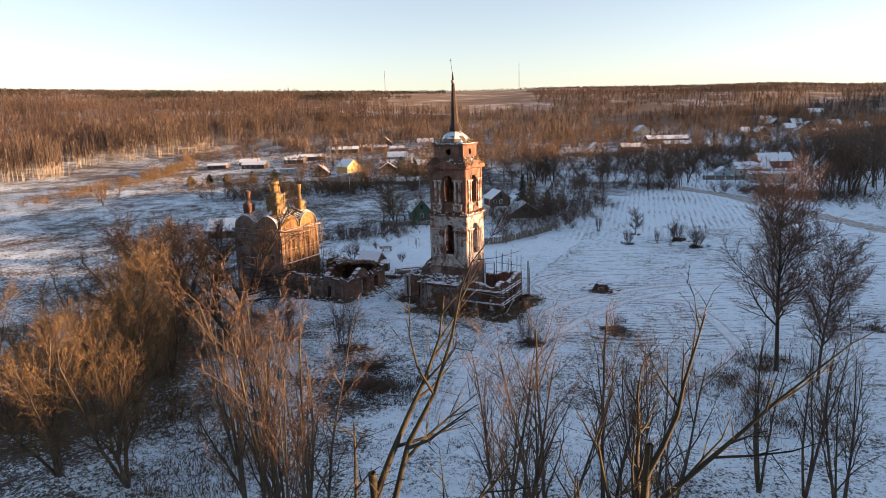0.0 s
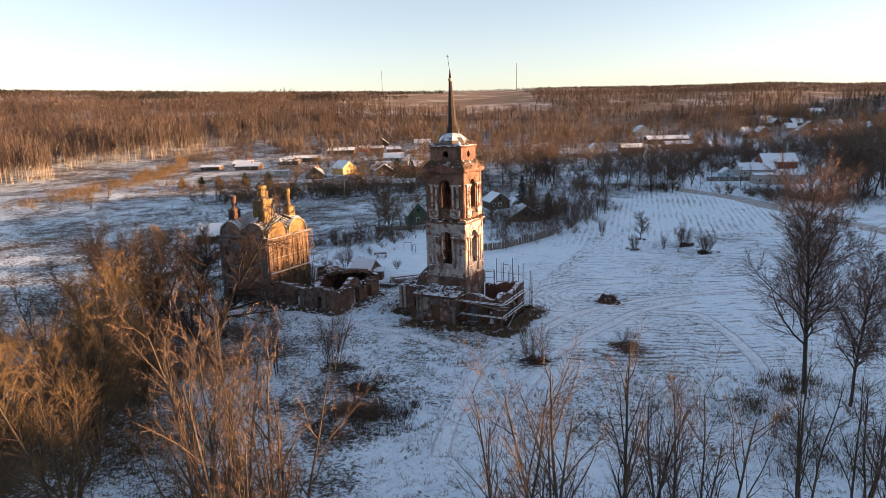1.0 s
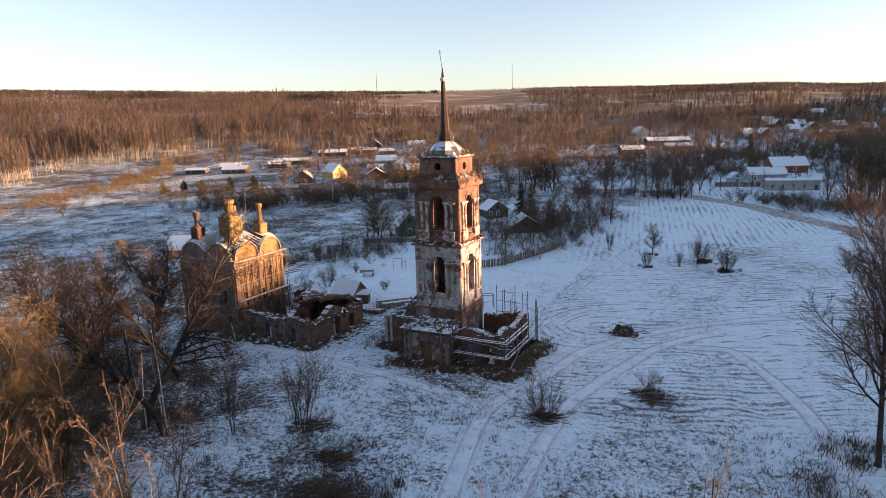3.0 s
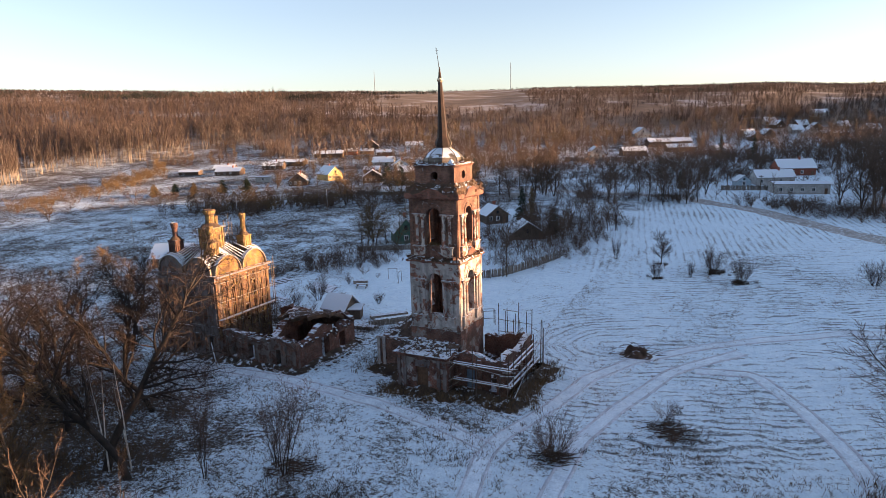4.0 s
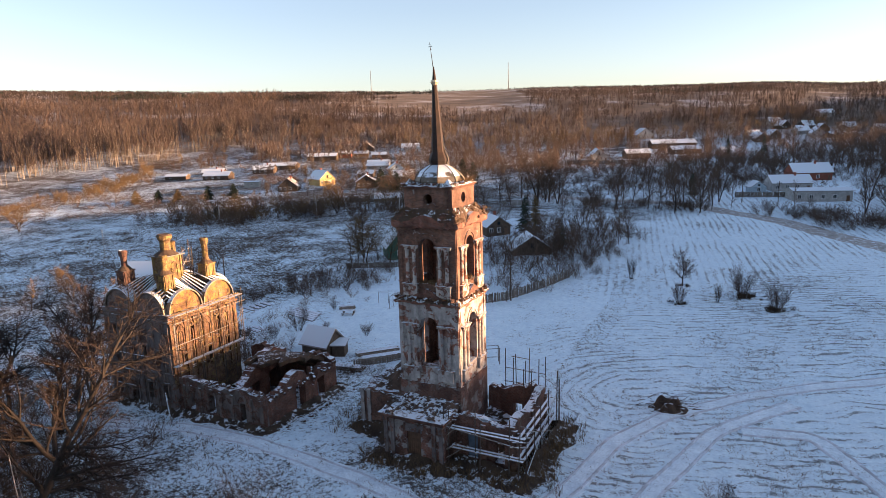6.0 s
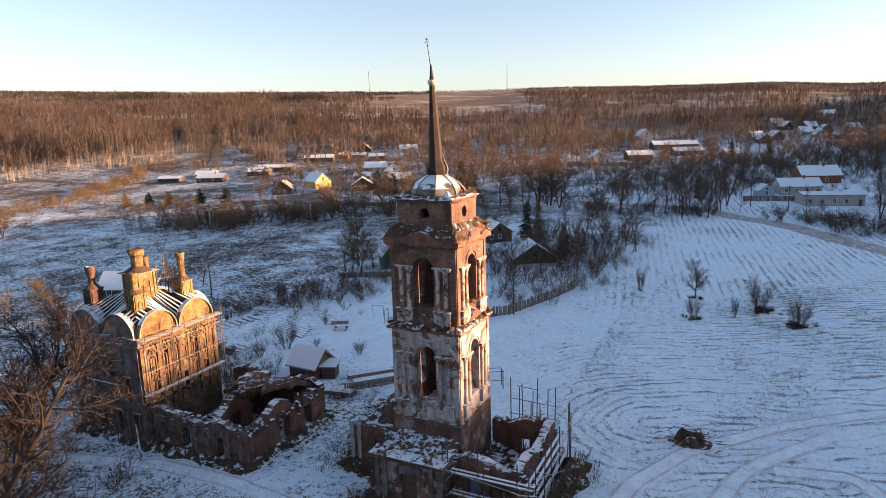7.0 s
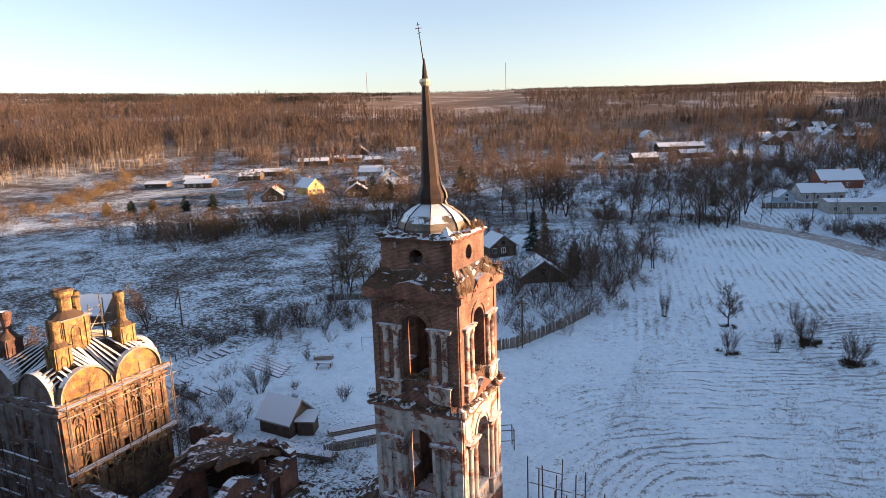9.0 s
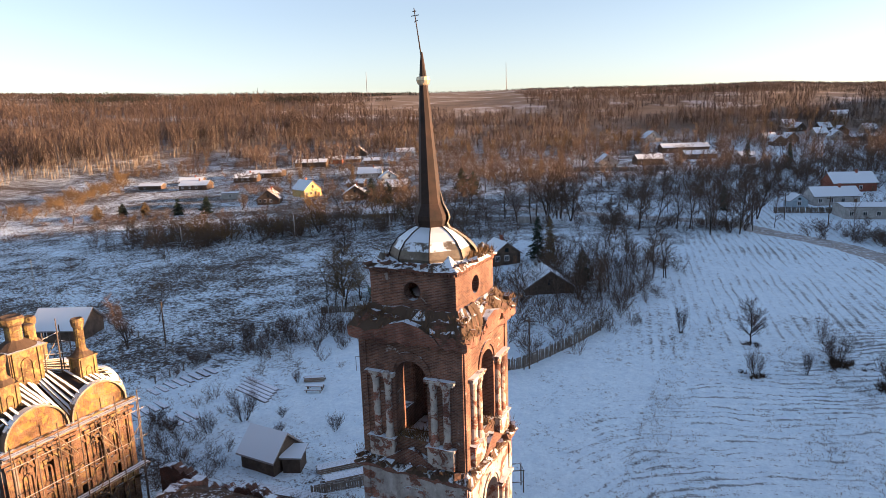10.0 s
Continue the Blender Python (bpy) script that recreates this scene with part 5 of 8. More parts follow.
STYLES = {
    "alder": dict(h=20, w0=0.05, stems=4, spread=0.20, r=0.25, kids=(9, 7, 7), angle=(31, 36, 38), ratio=(0.42, 0.46, 0.5), wob=0.15, trop=0.06, rmin=0.013, point=0.5, **{"from": (0.32, 0.15, 0.15)}),
    "stem": dict(h=27, w0=0.03, stems=1, spread=0.02, r=0.30, kids=(8, 6, 5), angle=(26, 42, 44), ratio=(0.16, 0.40, 0.5), wob=0.15, trop=0.05, rmin=0.006, point=0.25, keep=0.6, solid=3, **{"from": (0.82, 0.25, 0.15)}),
    "willow": dict(h=15, stems=4, spread=0.20, r=0.20, kids=(17, 10, 8), angle=(36, 40, 38), ratio=(0.42, 0.45, 0.5), wob=0.13, trop=0.07, rmin=0.013, point=0.45, **{"from": (0.2, 0.1, 0.1)}),
    "oak": dict(h=19, stems=1, spread=0.03, r=0.38, kids=(23, 13, 10), angle=(50, 46, 42), ratio=(0.40, 0.46, 0.5), wob=0.16, trop=0.05, rmin=0.017, point=0.45, **{"from": (0.30, 0.12, 0.1)}),
    "round": dict(h=9, stems=2, spread=0.08, r=0.16, kids=(20, 10, 7), angle=(44, 40, 38), ratio=(0.46, 0.46, 0.5), wob=0.12, trop=0.05, rmin=0.020, point=0.5, steps=(7, 4, 2, 1), **{"from": (0.15, 0.1, 0.1)}),
    "birch": dict(h=22, w0=0.05, stems=1, spread=0.02, r=0.27, kids=(42, 20, 13), angle=(44, 42, 40), ratio=(0.42, 0.44, 0.5), wob=0.12, trop=0.05, rmin=0.021, point=0.42, **{"from": (0.26, 0.12, 0.1)}),
    "sapling": dict(h=10, stems=1, spread=0.03, r=0.09, w0=0.03, kids=(16, 6), angle=(34, 36), ratio=(0.22, 0.45), wob=0.08, trop=0.06, rmin=0.010, point=0.5, steps=(8, 4, 2), solid=1, **{"from": (0.45, 0.1)}),
    "clump": dict(h=9, stems=6, spread=0.16, r=0.07, kids=(14, 7, 4), angle=(28, 34, 36), ratio=(0.34, 0.42, 0.5), wob=0.08, trop=0.05, rmin=0.010, point=0.45, steps=(8, 4, 3, 2), **{"from": (0.25, 0.15, 0.15)}),
    "bush": dict(h=4, stems=24, spread=0.34, r=0.026, kids=(11, 6), angle=(24, 30), ratio=(0.38, 0.44), wob=0.08, trop=0.05, rmin=0.011, point=0.35, steps=(6, 3, 2), solid=1, **{"from": (0.25, 0.2)}),
    "field_tree": dict(h=6, stems=1, spread=0.02, r=0.11, kids=(34, 14, 8), angle=(52, 42, 40), ratio=(0.52, 0.46, 0.5), wob=0.10, trop=0.06, rmin=0.011, point=0.5, steps=(7, 4, 3, 1), **{"from": (0.22, 0.12, 0.1)}),
    "shrub": dict(h=5, stems=12, spread=0.36, r=0.04, kids=(12, 6), angle=(30, 34), ratio=(0.42, 0.45), wob=0.08, trop=0.05, rmin=0.012, point=0.4, steps=(6, 4, 2), solid=1, **{"from": (0.15, 0.15)}),
    "far_tree": dict(h=11, stems=1, spread=0.05, r=0.15, kids=(25, 8), angle=(42, 40), ratio=(0.44, 0.5), wob=0.1, trop=0.06, rmin=0.033, point=0.5, steps=(5, 2, 1), solid=1, **{"from": (0.2, 0.1)}),
    "far_shrub": dict(h=4, stems=7, spread=0.42, r=0.032, kids=(6, 3), angle=(34, 36), ratio=(0.5, 0.55), wob=0.1, trop=0.04, rmin=0.028, point=0.4, steps=(3, 2, 1), solid=0, **{"from": (0.1, 0.1)}),
}
M_ALDER = plain("brown_bark", (0.034, 0.025, 0.020), (0.100, 0.074, 0.050), scale=1.0, fine=9, bump=0.5)
M_MOSSY = plain("mossy_bark", (0.011, 0.009, 0.006), (0.045, 0.036, 0.018), scale=1.2, fine=9, bump=0.5)
M_DARKTWIG = plain("dark_twigs", (0.012, 0.008, 0.007), (0.030, 0.019, 0.014), scale=0.5, fine=5, bump=0.1)
M_FARTREE = plain("village_twigs", (0.072, 0.049, 0.037), (0.140, 0.095, 0.066), scale=0.2, fine=3, bump=0.1)
M_DARKBROWN = plain("dark_brown_twigs", (0.055, 0.040, 0.034), (0.115, 0.080, 0.064), scale=0.4, fine=5, bump=0.1)
M_OAKBARK = plain("dark_furrowed_bark", (0.014, 0.011, 0.009), (0.040, 0.029, 0.022), scale=1.5, fine=14, bump=0.6)
M_REDTWIG = plain("reddish_twigs", (0.094, 0.057, 0.047), (0.177, 0.111, 0.082), scale=0.5, fine=5, bump=0.1)
LOOKS = {
    "stem": ("bare_tree", "tall bare tree with mossy forked stems", "tree", M_MOSSY, M_MOSSY),
    "alder": ("bare_tree", "tall bare tree with upright brown branches", "tree", M_ALDER, M_TWIG),
    "willow": ("willow_tree", "bare willow with a dense golden-brown crown", "tree", M_ALDER, M_GOLD),
    "oak": ("bare_tree", "broad dark bare tree with spreading limbs", "tree", M_OAKBARK, M_DARKTWIG),
    "birch": ("birch_tree", "tall bare birch with a fine reddish crown", "tree", M_BARK, M_REDTWIG),
    "young_birch": ("birch_tree", "thin white-stemmed young birch among dark trees", "tree", M_BIRCH, M_REDTWIG),
    "clump": ("bare_tree", "small many-stemmed bare alder in the snow", "tree", M_BARK, M_REDTWIG),
    "bush": ("shrub", "small bushy bare shrub in the field", "shrub", M_DARKTWIG, M_DARKBROWN),
    "field_tree": ("bare_tree", "small round-crowned bare tree in the snowy field", "tree", M_DARKTWIG, M_DARKBROWN),
    "shrub": ("shrub", "leafless many-stemmed shrub in the snow", "shrub", M_TWIG, M_REDTWIG),
    "far_tree": ("bare_tree", "bare brown tree among the village gardens", "tree", M_BARK, M_FARTREE),
    "far_shrub": ("shrub", "leafless brown shrub at a field edge", "shrub", M_DARKTWIG, M_FARTREE),
    "round": ("bare_tree", "round-crowned brown bare tree by the meadow", "tree", M_BARK, M_FARTREE),
    "gold_round": ("bare_tree", "round-crowned golden bare tree by the meadow", "tree", M_BARK, M_GOLD),
    "gold_shrub": ("shrub", "leafless golden willow shrub in rough grass", "shrub", M_GOLD, M_GOLD),
    "gold_tree": ("willow_tree", "bare golden-crowned tree near the village", "tree", M_BARK, M_GOLD),
}
LIBRARY = {}


def tree_arrays(kind, variant):
    base = {"gold_shrub": "far_shrub", "gold_tree": "far_tree", "gold_round": "round", "young_birch": "sapling"}.get(kind, kind)
    seed = hash_of(kind) * 17 + variant
    wood, twigs = grow(seed, STYLES[base])
    limbs = tubes(wood, 3 if "far" in base or base == "shrub" else 5) if wood else None
    return limbs, ribbons(twigs, seed), STYLES[base]["h"] if base != "stem" else max(s[5] for s in wood + twigs)


def tree_meshes(kind, variant):
    if (kind, variant) not in LIBRARY:
        limbs, fine, h = tree_arrays(kind, variant)
        _, _, _, mw, mt = LOOKS[kind]
        LIBRARY[kind, variant] = (mesh_arrays("trunk", *limbs, [mw]) if limbs else None, mesh_arrays("crown", *fine, [mt]), h, limbs, fine)
    return LIBRARY[kind, variant]


def hash_of(word):
    return sum(ord(c) * (i + 1) for i, c in enumerate(word)) % 997


def plant(kind, x, y, height, variant=0, turn=0.0, group="", wide=1.0, z=None, label=""):
    trunk, crown, h = tree_meshes(kind, variant)[:3]
    name, text, cat, _, _ = LOOKS[kind]
    s = height / h
    ob = new(name)
    ob.matrix_world = Matrix.Translation((x, y, land(x, y) if z is None else z)) @ Matrix.Rotation(turn, 4, "Z") @ Matrix.Diagonal((s * wide, s * wide, s, 1))
    tagged(ob, label or text, cat, group)
    if trunk:
        base = part("trunk" if "shrub" not in kind else "stem", trunk, None, ob)
        if "shrub" in kind:
            tagged(base, kind="stuff")
    part("crown", crown, None, ob)
    return ob


# houses kept in view: x, y and half width of the gap before each
SIGHTLINES = [(47, 223, 9), (39, 193, 9), (46.5, 171, 10), (28.6, 186, 4), (-46, 290, 14), (-38, 331, 12), (-24, 406, 16), (-52, 463, 8), (-12, 367, 10), (13, 350, 6), (32, 470, 10), (62, 485, 16), (79, 599, 9), (-152, 190, 10), (-126, 179, 6), (-157, 165, 6), (-187, 174, 5), (-232, 200, 12), (-255, 205, 14), (-230, 245, 16), (-235, 310, 16), (-207, 350, 10), (-240, 355, 8), (-32, 99, 6), (-141, 231, 6), (-163, 248, 8)]


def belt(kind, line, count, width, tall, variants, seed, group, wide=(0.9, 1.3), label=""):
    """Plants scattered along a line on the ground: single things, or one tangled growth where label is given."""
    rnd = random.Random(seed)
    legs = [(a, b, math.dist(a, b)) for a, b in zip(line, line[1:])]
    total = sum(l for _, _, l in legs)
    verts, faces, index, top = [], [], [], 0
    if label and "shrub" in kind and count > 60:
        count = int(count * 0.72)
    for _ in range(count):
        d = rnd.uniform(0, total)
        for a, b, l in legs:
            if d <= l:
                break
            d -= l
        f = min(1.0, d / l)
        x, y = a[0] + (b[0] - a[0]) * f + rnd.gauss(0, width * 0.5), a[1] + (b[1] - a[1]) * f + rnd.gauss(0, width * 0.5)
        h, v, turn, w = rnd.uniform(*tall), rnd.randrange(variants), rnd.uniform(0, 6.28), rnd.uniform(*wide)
        # leave out plants tall enough to hide a house from the camera
        if any(abs((x - hx) * 0.97 + (y - hy) * 0.05) < hw and -8 < hy - y < 50 and h > 2.6 + 0.09 * max(0, hy - y) for hx, hy, hw in SIGHTLINES):
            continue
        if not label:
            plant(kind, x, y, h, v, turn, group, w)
            continue
        _, _, h0, limbs, fine = tree_meshes(kind, v)
        s = h / h0
        c, n = math.cos(turn) * s * w, math.sin(turn) * s * w
        for k, arrays in enumerate((limbs, fine)):
            if arrays:
                co, fs = arrays
                verts.append(np.stack([co[:, 0] * c - co[:, 1] * n + x, co[:, 0] * n + co[:, 1] * c + y, co[:, 2] * s + land(x, y)], 1))
                faces.append(fs + top)
                index.append(np.full(len(fs), k))
                top += len(co)
    if label:
        name, _, cat, mw, mt = LOOKS[kind]
        me = mesh_arrays(name, np.concatenate(verts), np.concatenate(faces), [mw, mt], np.concatenate(index))
        tagged(new("thicket" if "shrub" in kind else "grove", me), label, "shrubs" if "shrub" in kind else "trees", kind="stuff")


# the stand the camera flies over
for x, y, h, v, t in ((16.6, -65.0, 22.4, 3, 0.0), (18.4, -64.2, 21.0, 0, 1.6), (19.8, -62.6, 20.6, 1, 3.0), (21.5, -66.5, 19.0, 3, 5.0), (34.8, -57.8, 20.2, 1, 0.7), (36.9, -52.2, 19.6, 0, 5.1), (38.2, -46.8, 15.5, 3, 1.1), (40.4, -54.4, 18.2, 2, 0.2), (33.0, -60.5, 18.8, 0, 3.9), (31.0, -57.0, 18.0, 2, 1.3), (46.4, -40.2, 15.6, 1, 2.0), (49.6, -39.6, 16.2, 2, 5.5), (51.5, -44.0, 16.0, 3, 0.9)):
    plant("alder", x, y, h * 0.88, v, t, "bare trees in the near stand", 0.85)
for x, y, h, v, t in ((42.3, -86.1, 29.0, 0, 0.4), (43.0, -85.2, 28.2, 1, 2.2)):
    plant("stem", x, y, h, v, t, "tall trees under the flight path")
for x, y, h, v, t in ((-17.4, -50.0, 18.2, 0, 0.4), (-18.4, -43.0, 16.0, 1, 2.2), (-22.5, -48.0, 15.5, 2, 3.1), (-26.0, -41.0, 15.0, 0, 4.0), (-22.0, -60.0, 15.0, 1, 5.2), (-9.0, -63.0, 16.0, 2, 0.9), (-1.5, -61.5, 16.0, 0, 2.5), (-31.0, -53.0, 14.0, 2, 1.7), (-11.0, -54.0, 15.0, 1, 4.0), (-31.0, -45.0, 14.0, 1, 0.3), (-15.0, -60.0, 15.0, 0, 5.8)):
    plant("willow", x, y, h * 0.92, v, t, "golden willows in the near stand", 1.1)
for x, y, h, v, w in ((-3.5, -27.4, 9.4, 0, 0.9), (-5.2, -26.4, 7.0, 1, 0.9), (-10.0, -30.7, 8.2, 1, 0.75), (-14.6, -27.4, 7.0, 2, 0.9)):
    plant("clump", x, y, h, v, x, "small alders by the church track", w)
for k, x, y, h, v, w in (("gold_round", -99, 119, 11.5, 0, 1.1), ("gold_round", -54.0, 67.0, 10.0, 1, 1.15), ("round", -75.2, 97.0, 8.0, 0, 1.2), ("gold_round", -187.7, 66.1, 8.0, 1, 1.4), ("gold_round", -152, 96, 7.5, 0, 1.3), ("gold_round", -134, 99, 7.0, 1, 1.3), ("round", -121, 104, 8.5, 0, 1.3), ("round", -112, 112, 8.0, 1, 1.3), ("gold_round", -139, 196, 11.0, 0, 0.9), ("gold_round", -158, 150, 6.0, 1, 1.4), ("round", -36.5, 156, 18.0, 0, 1.0), ("round", -42.0, 161, 17.0, 1, 1.0), ("round", -32.0, 152, 15.0, 0, 1.0), ("round", -16.4, 137.3, 10.0, 1, 1.0), ("round", -70.5, 9.0, 8.5, 1, 1.2), ("gold_round", -92, 20, 7.0, 0, 1.2), ("round", 13.3, 143.3, 14.0, 0, 0.8), ("round", 17.2, 165, 15.0, 1, 0.8), ("round", 60.0, 143.5, 17.0, 0, 0.8), ("round", 55.0, 150, 16.0, 1, 0.7)):
    plant(k, x, y, h, v, x, "round-crowned trees", w)
plant("field_tree", 16.8, 65.2, 6.0, 0, 0.4, "", 1.05)
for x, y, h, v, w in ((17.4, 53.8, 3.4, 1, 0.95), (7.2, 66.8, 4.2, 1, 0.55), (23.2, 56.3, 3.2, 2, 0.5), (26.8, 61.3, 4.0, 2, 1.25), (32.0, 54.9, 4.4, 0, 1.2), (52.8, 60.0, 4.2, 2, 1.3)):
    plant("bush", x, y, h, v, x, "bushes on the snowy field", w)
plant("birch", 47.7, -12.0, 22.0, 0, 0.5, "", 1.0)
plant("birch", 51.8, -13.5, 15.0, 1, 2.5, "", 1.0, label="smaller bare birch beside a taller one")
for x, y, h, v, t in ((-19.9, -33.5, 23.2, 0, 0.5), (-16.5, -33.7, 20.8, 1, 2.0), (-26.6, -22.8, 16.8, 0, 3.6), (-31.0, -30.0, 17.5, 1, 0.8), (-33.0, -21.0, 15.0, 0, 1.9), (-39.5, -16.5, 15.0, 1, 4.1), (-41.0, -24.0, 15.0, 0, 2.6), (-46.5, -10.0, 15.0, 1, 0.1), (-50.0, -16.0, 15.0, 0, 5.3), (-53.0, -4.0, 13.0, 1, 1.3), (-38.0, -33.0, 14.0, 0, 3.3)):
    plant("oak", x, y, h * 0.95, v, t, "dark trees beside the church")
for x, y, h, v in ((-19.5, -33.5, 10.0, 0), (-17.7, -32.4, 11.0, 1), (-20.6, -30.6, 9.0, 2), (-23.5, -31.0, 10.0, 0)):
    plant("young_birch", x, y, h, v, x, "young birches")
for x, y, h, v, w in ((18.2, -15.0, 5.6, 1, 0.8), (17.0, -14.0, 3.4, 2, 0.9), (26.4, -2.6, 2.0, 2, 1.5), (27.8, -7.6, 1.6, 0, 1.4), (25.7, 68.4, 4.4, 0, 0.5)):
    plant("shrub", x, y, h, v, x * 3, "shrubs on the snowy field", w)
for x, y, h, v, w in ((-36.5, 20.8, 3.9, 0, 1.0), (-38.2, 17.0, 2.3, 1, 1.2), (-25.0, 22.9, 1.9, 2, 1.3), (-49.0, 37.4, 3.3, 1, 1.1), (-47.9, 43.2, 4.9, 2, 0.9), (-54.5, 40.9, 3.5, 0, 1.3), (-51.0, 42.5, 3.0, 1, 1.2), (-56.3, 32.0, 2.3, 0, 1.4), (-42.1, 42.3, 1.9, 1, 1.0), (-38.9, 44.8, 1.4, 2, 1.0), (-32.9, 23.3, 1.2, 1, 1.3), (-37.4, 31.8, 1.7, 0, 1.0), (-60.6, 33.1, 1.2, 2, 1.6), (-46.1, 16.5, 1.8, 0, 1.4), (-43.0, 16.0, 1.5, 1, 1.5), (-30.6, 20.2, 1.1, 2, 1.5)):
    plant("bush", x, y, h, v, x * 2, "garden shrubs", w, label="small leafless bush in the snowy garden")
plant("round", -71.4, 32.5, 8.5, 1, 1.0, "round-crowned trees", 0.9)
G = "village shrubs"
belt("far_shrub", [(-14.8, 47.7), (-10.1, 57.3), (-3.8, 68.4), (-2.5, 86), (-3.0, 113)], 90, 5, (1.6, 4.2), 4, 1, G, label="tangle of leafless brown shrubs")
belt("far_shrub", [(-30, 78), (-20, 72), (-14, 84), (-10, 104)], 150, 14, (2, 5.5), 4, 2, G, label="tangle of leafless brown shrubs")
belt("far_tree", [(-30, 70), (-16, 72), (-8, 96), (-12, 122)], 40, 11, (5, 9), 4, 3, "village trees")
belt("far_shrub", [(-146, 91), (-126, 91), (-120, 107), (-102, 116), (-103, 143)], 90, 13, (1.5, 6), 4, 4, G, label="tangle of leafless brown shrubs")
belt("gold_shrub", [(-140, 95), (-118, 104), (-104, 120)], 26, 9, (3, 6), 3, 5, G, label="tangle of golden leafless brush")
belt("far_shrub", [(-38.4, 22.1), (-40, 14), (-44, 37), (-33, 40)], 16, 4, (1.0, 2.6), 4, 6, "garden shrubs", label="low leafless garden shrubs in snow")
belt("far_shrub", [(-55.9, 24.6), (-55.8, 43.9), (-52.1, 57), (-49, 70)], 64, 1.6, (0.7, 1.8), 4, 7, "garden shrubs", label="low leafless garden shrubs in snow")
belt("far_shrub", [(-40, 44), (-50, 50), (-44, 58), (-36, 60)], 34, 6, (1.5, 3.6), 4, 8, "garden shrubs", label="low leafless garden shrubs in snow")
belt("far_shrub", [(-34, 9), (-40, 10), (-46, 12)], 30, 3, (1.0, 2.4), 4, 81, "garden shrubs", label="low leafless garden shrubs in snow")
belt("gold_shrub", [(-225, 88), (-260, 137), (-287, 180), (-293, 236)], 70, 12, (1, 5.5), 3, 9, "golden brush on the slope", (1.2, 1.9), label="tangle of golden leafless brush")
belt("gold_tree", [(-300, 200), (-305, 240), (-290, 270)], 16, 14, (6, 10), 3, 10, "village trees")
belt("far_tree", [(-16.5, 150), (-1.4, 149), (11, 150)], 5, 7, (10, 15), 4, 11, "village trees")
belt("far_tree", [(-49, 150), (-38, 150), (-30, 151)], 3, 6, (13, 18), 4, 12, "village trees", (1.0, 1.4))
belt("far_shrub", [(-50, 146), (-30, 147), (12, 146)], 34, 6, (2, 4), 4, 13, G, label="tangle of leafless brown shrubs")
belt("far_tree", [(-94, 188), (-92, 261), (-49, 264)], 26, 16, (6, 11), 4, 14, "village trees")
belt("gold_tree", [(-90, 195), (-80, 240), (-60, 250)], 16, 14, (6, 10), 3, 15, "village trees")
belt("far_tree", [(-80, 350), (-30, 306), (13, 290), (36, 246)], 50, 22, (8, 13), 4, 16, "village trees")
belt("far_tree", [(-20, 215), (10, 200), (26, 195)], 8, 12, (8, 13), 4, 26, "village trees")
belt("far_shrub", [(29, 143), (40, 142), (50, 131), (62, 122)], 12, 7, (2, 4), 4, 17, G, (1.1, 1.7), label="tangle of leafless brown shrubs")
belt("far_tree", [(34, 146), (50, 140), (62, 136)], 6, 7, (8, 14), 4, 18, "village trees", (0.6, 0.9))
belt("far_tree", [(-15, 500), (42, 470), (105, 440)], 60, 40, (9, 14), 4, 19, "trees on the village slope", label="grove of bare trees on the slope")
belt("far_tree", [(20, 400), (60, 360), (100, 330)], 40, 30, (8, 13), 4, 20, "trees on the village slope", label="grove of bare trees on the slope")
belt("gold_tree", [(-306, 384), (-226, 433), (-172, 476)], 60, 26, (7, 12), 3, 21, "trees below the wood", label="grove of bare trees on the slope")
belt("gold_tree", [(-189, 232), (-148, 214), (-136, 236)], 16, 12, (5, 9), 3, 22, "village trees")
belt("far_shrub", [(-328, 223), (-280, 265), (-287, 358)], 40, 16, (2, 5), 4, 23, G, label="tangle of leafless brown shrubs")
belt("far_shrub", [(-169, 57), (-159, 67), (-111, 66)], 14, 8, (0.8, 2.0), 4, 24, G, label="tangle of leafless brown shrubs")
belt("far_shrub", [(-106, 21), (-107, 35), (-62, 23)], 30, 6, (0.8, 2.4), 4, 25, G, label="tangle of leafless brown shrubs")
for k, x, y, h, v, w in (("gold_tree", -98, 121.7, 10, 0, 1.3), ("gold_tree", -49.6, 60.5, 9.5, 1, 1.5), ("far_tree", -71, 7.5, 8.5, 2, 1.4), ("gold_tree", -201, 111.6, 8, 2, 1.6), ("gold_tree", -203, 84, 6.5, 0, 1.6), ("gold_tree", -92, 12, 6, 1, 1.4), ("far_tree", -78, 44, 6.5, 1, 1.5)):
    plant(k, x, y, h, v, x, "village trees", w)
belt("far_tree", [(-120, 260), (-60, 230), (0, 240), (60, 250)], 70, 50, (6, 11), 4, 40, G, label="grove of bare trees between village houses")
belt("far_tree", [(-200, 300), (-140, 290), (-80, 330), (0, 380), (90, 380)], 110, 60, (6, 11), 4, 41, G, label="grove of bare trees between village houses")
belt("gold_tree", [(-230, 260), (-180, 250), (-120, 300)], 36, 30, (5, 9), 3, 42, G, label="grove of golden bare trees")
belt("far_shrub", [(-240, 230), (-170, 200), (-110, 210), (-70, 180), (-40, 170)], 110, 24, (1.5, 4), 4, 43, G, label="tangle of leafless brown shrubs")
belt("far_shrub", [(-300, 330), (-220, 400), (-140, 440), (-60, 480), (60, 500)], 150, 50, (2, 5), 4, 44, G, label="tangle of leafless brown shrubs")
belt("far_shrub", [(-40, 200), (10, 210), (60, 240), (100, 260)], 80, 26, (1.5, 4), 4, 45, G, label="tangle of leafless brown shrubs")
belt("far_tree", [(-40, 165), (-10, 172), (20, 180)], 8, 12, (7, 12), 4, 46, "village trees")
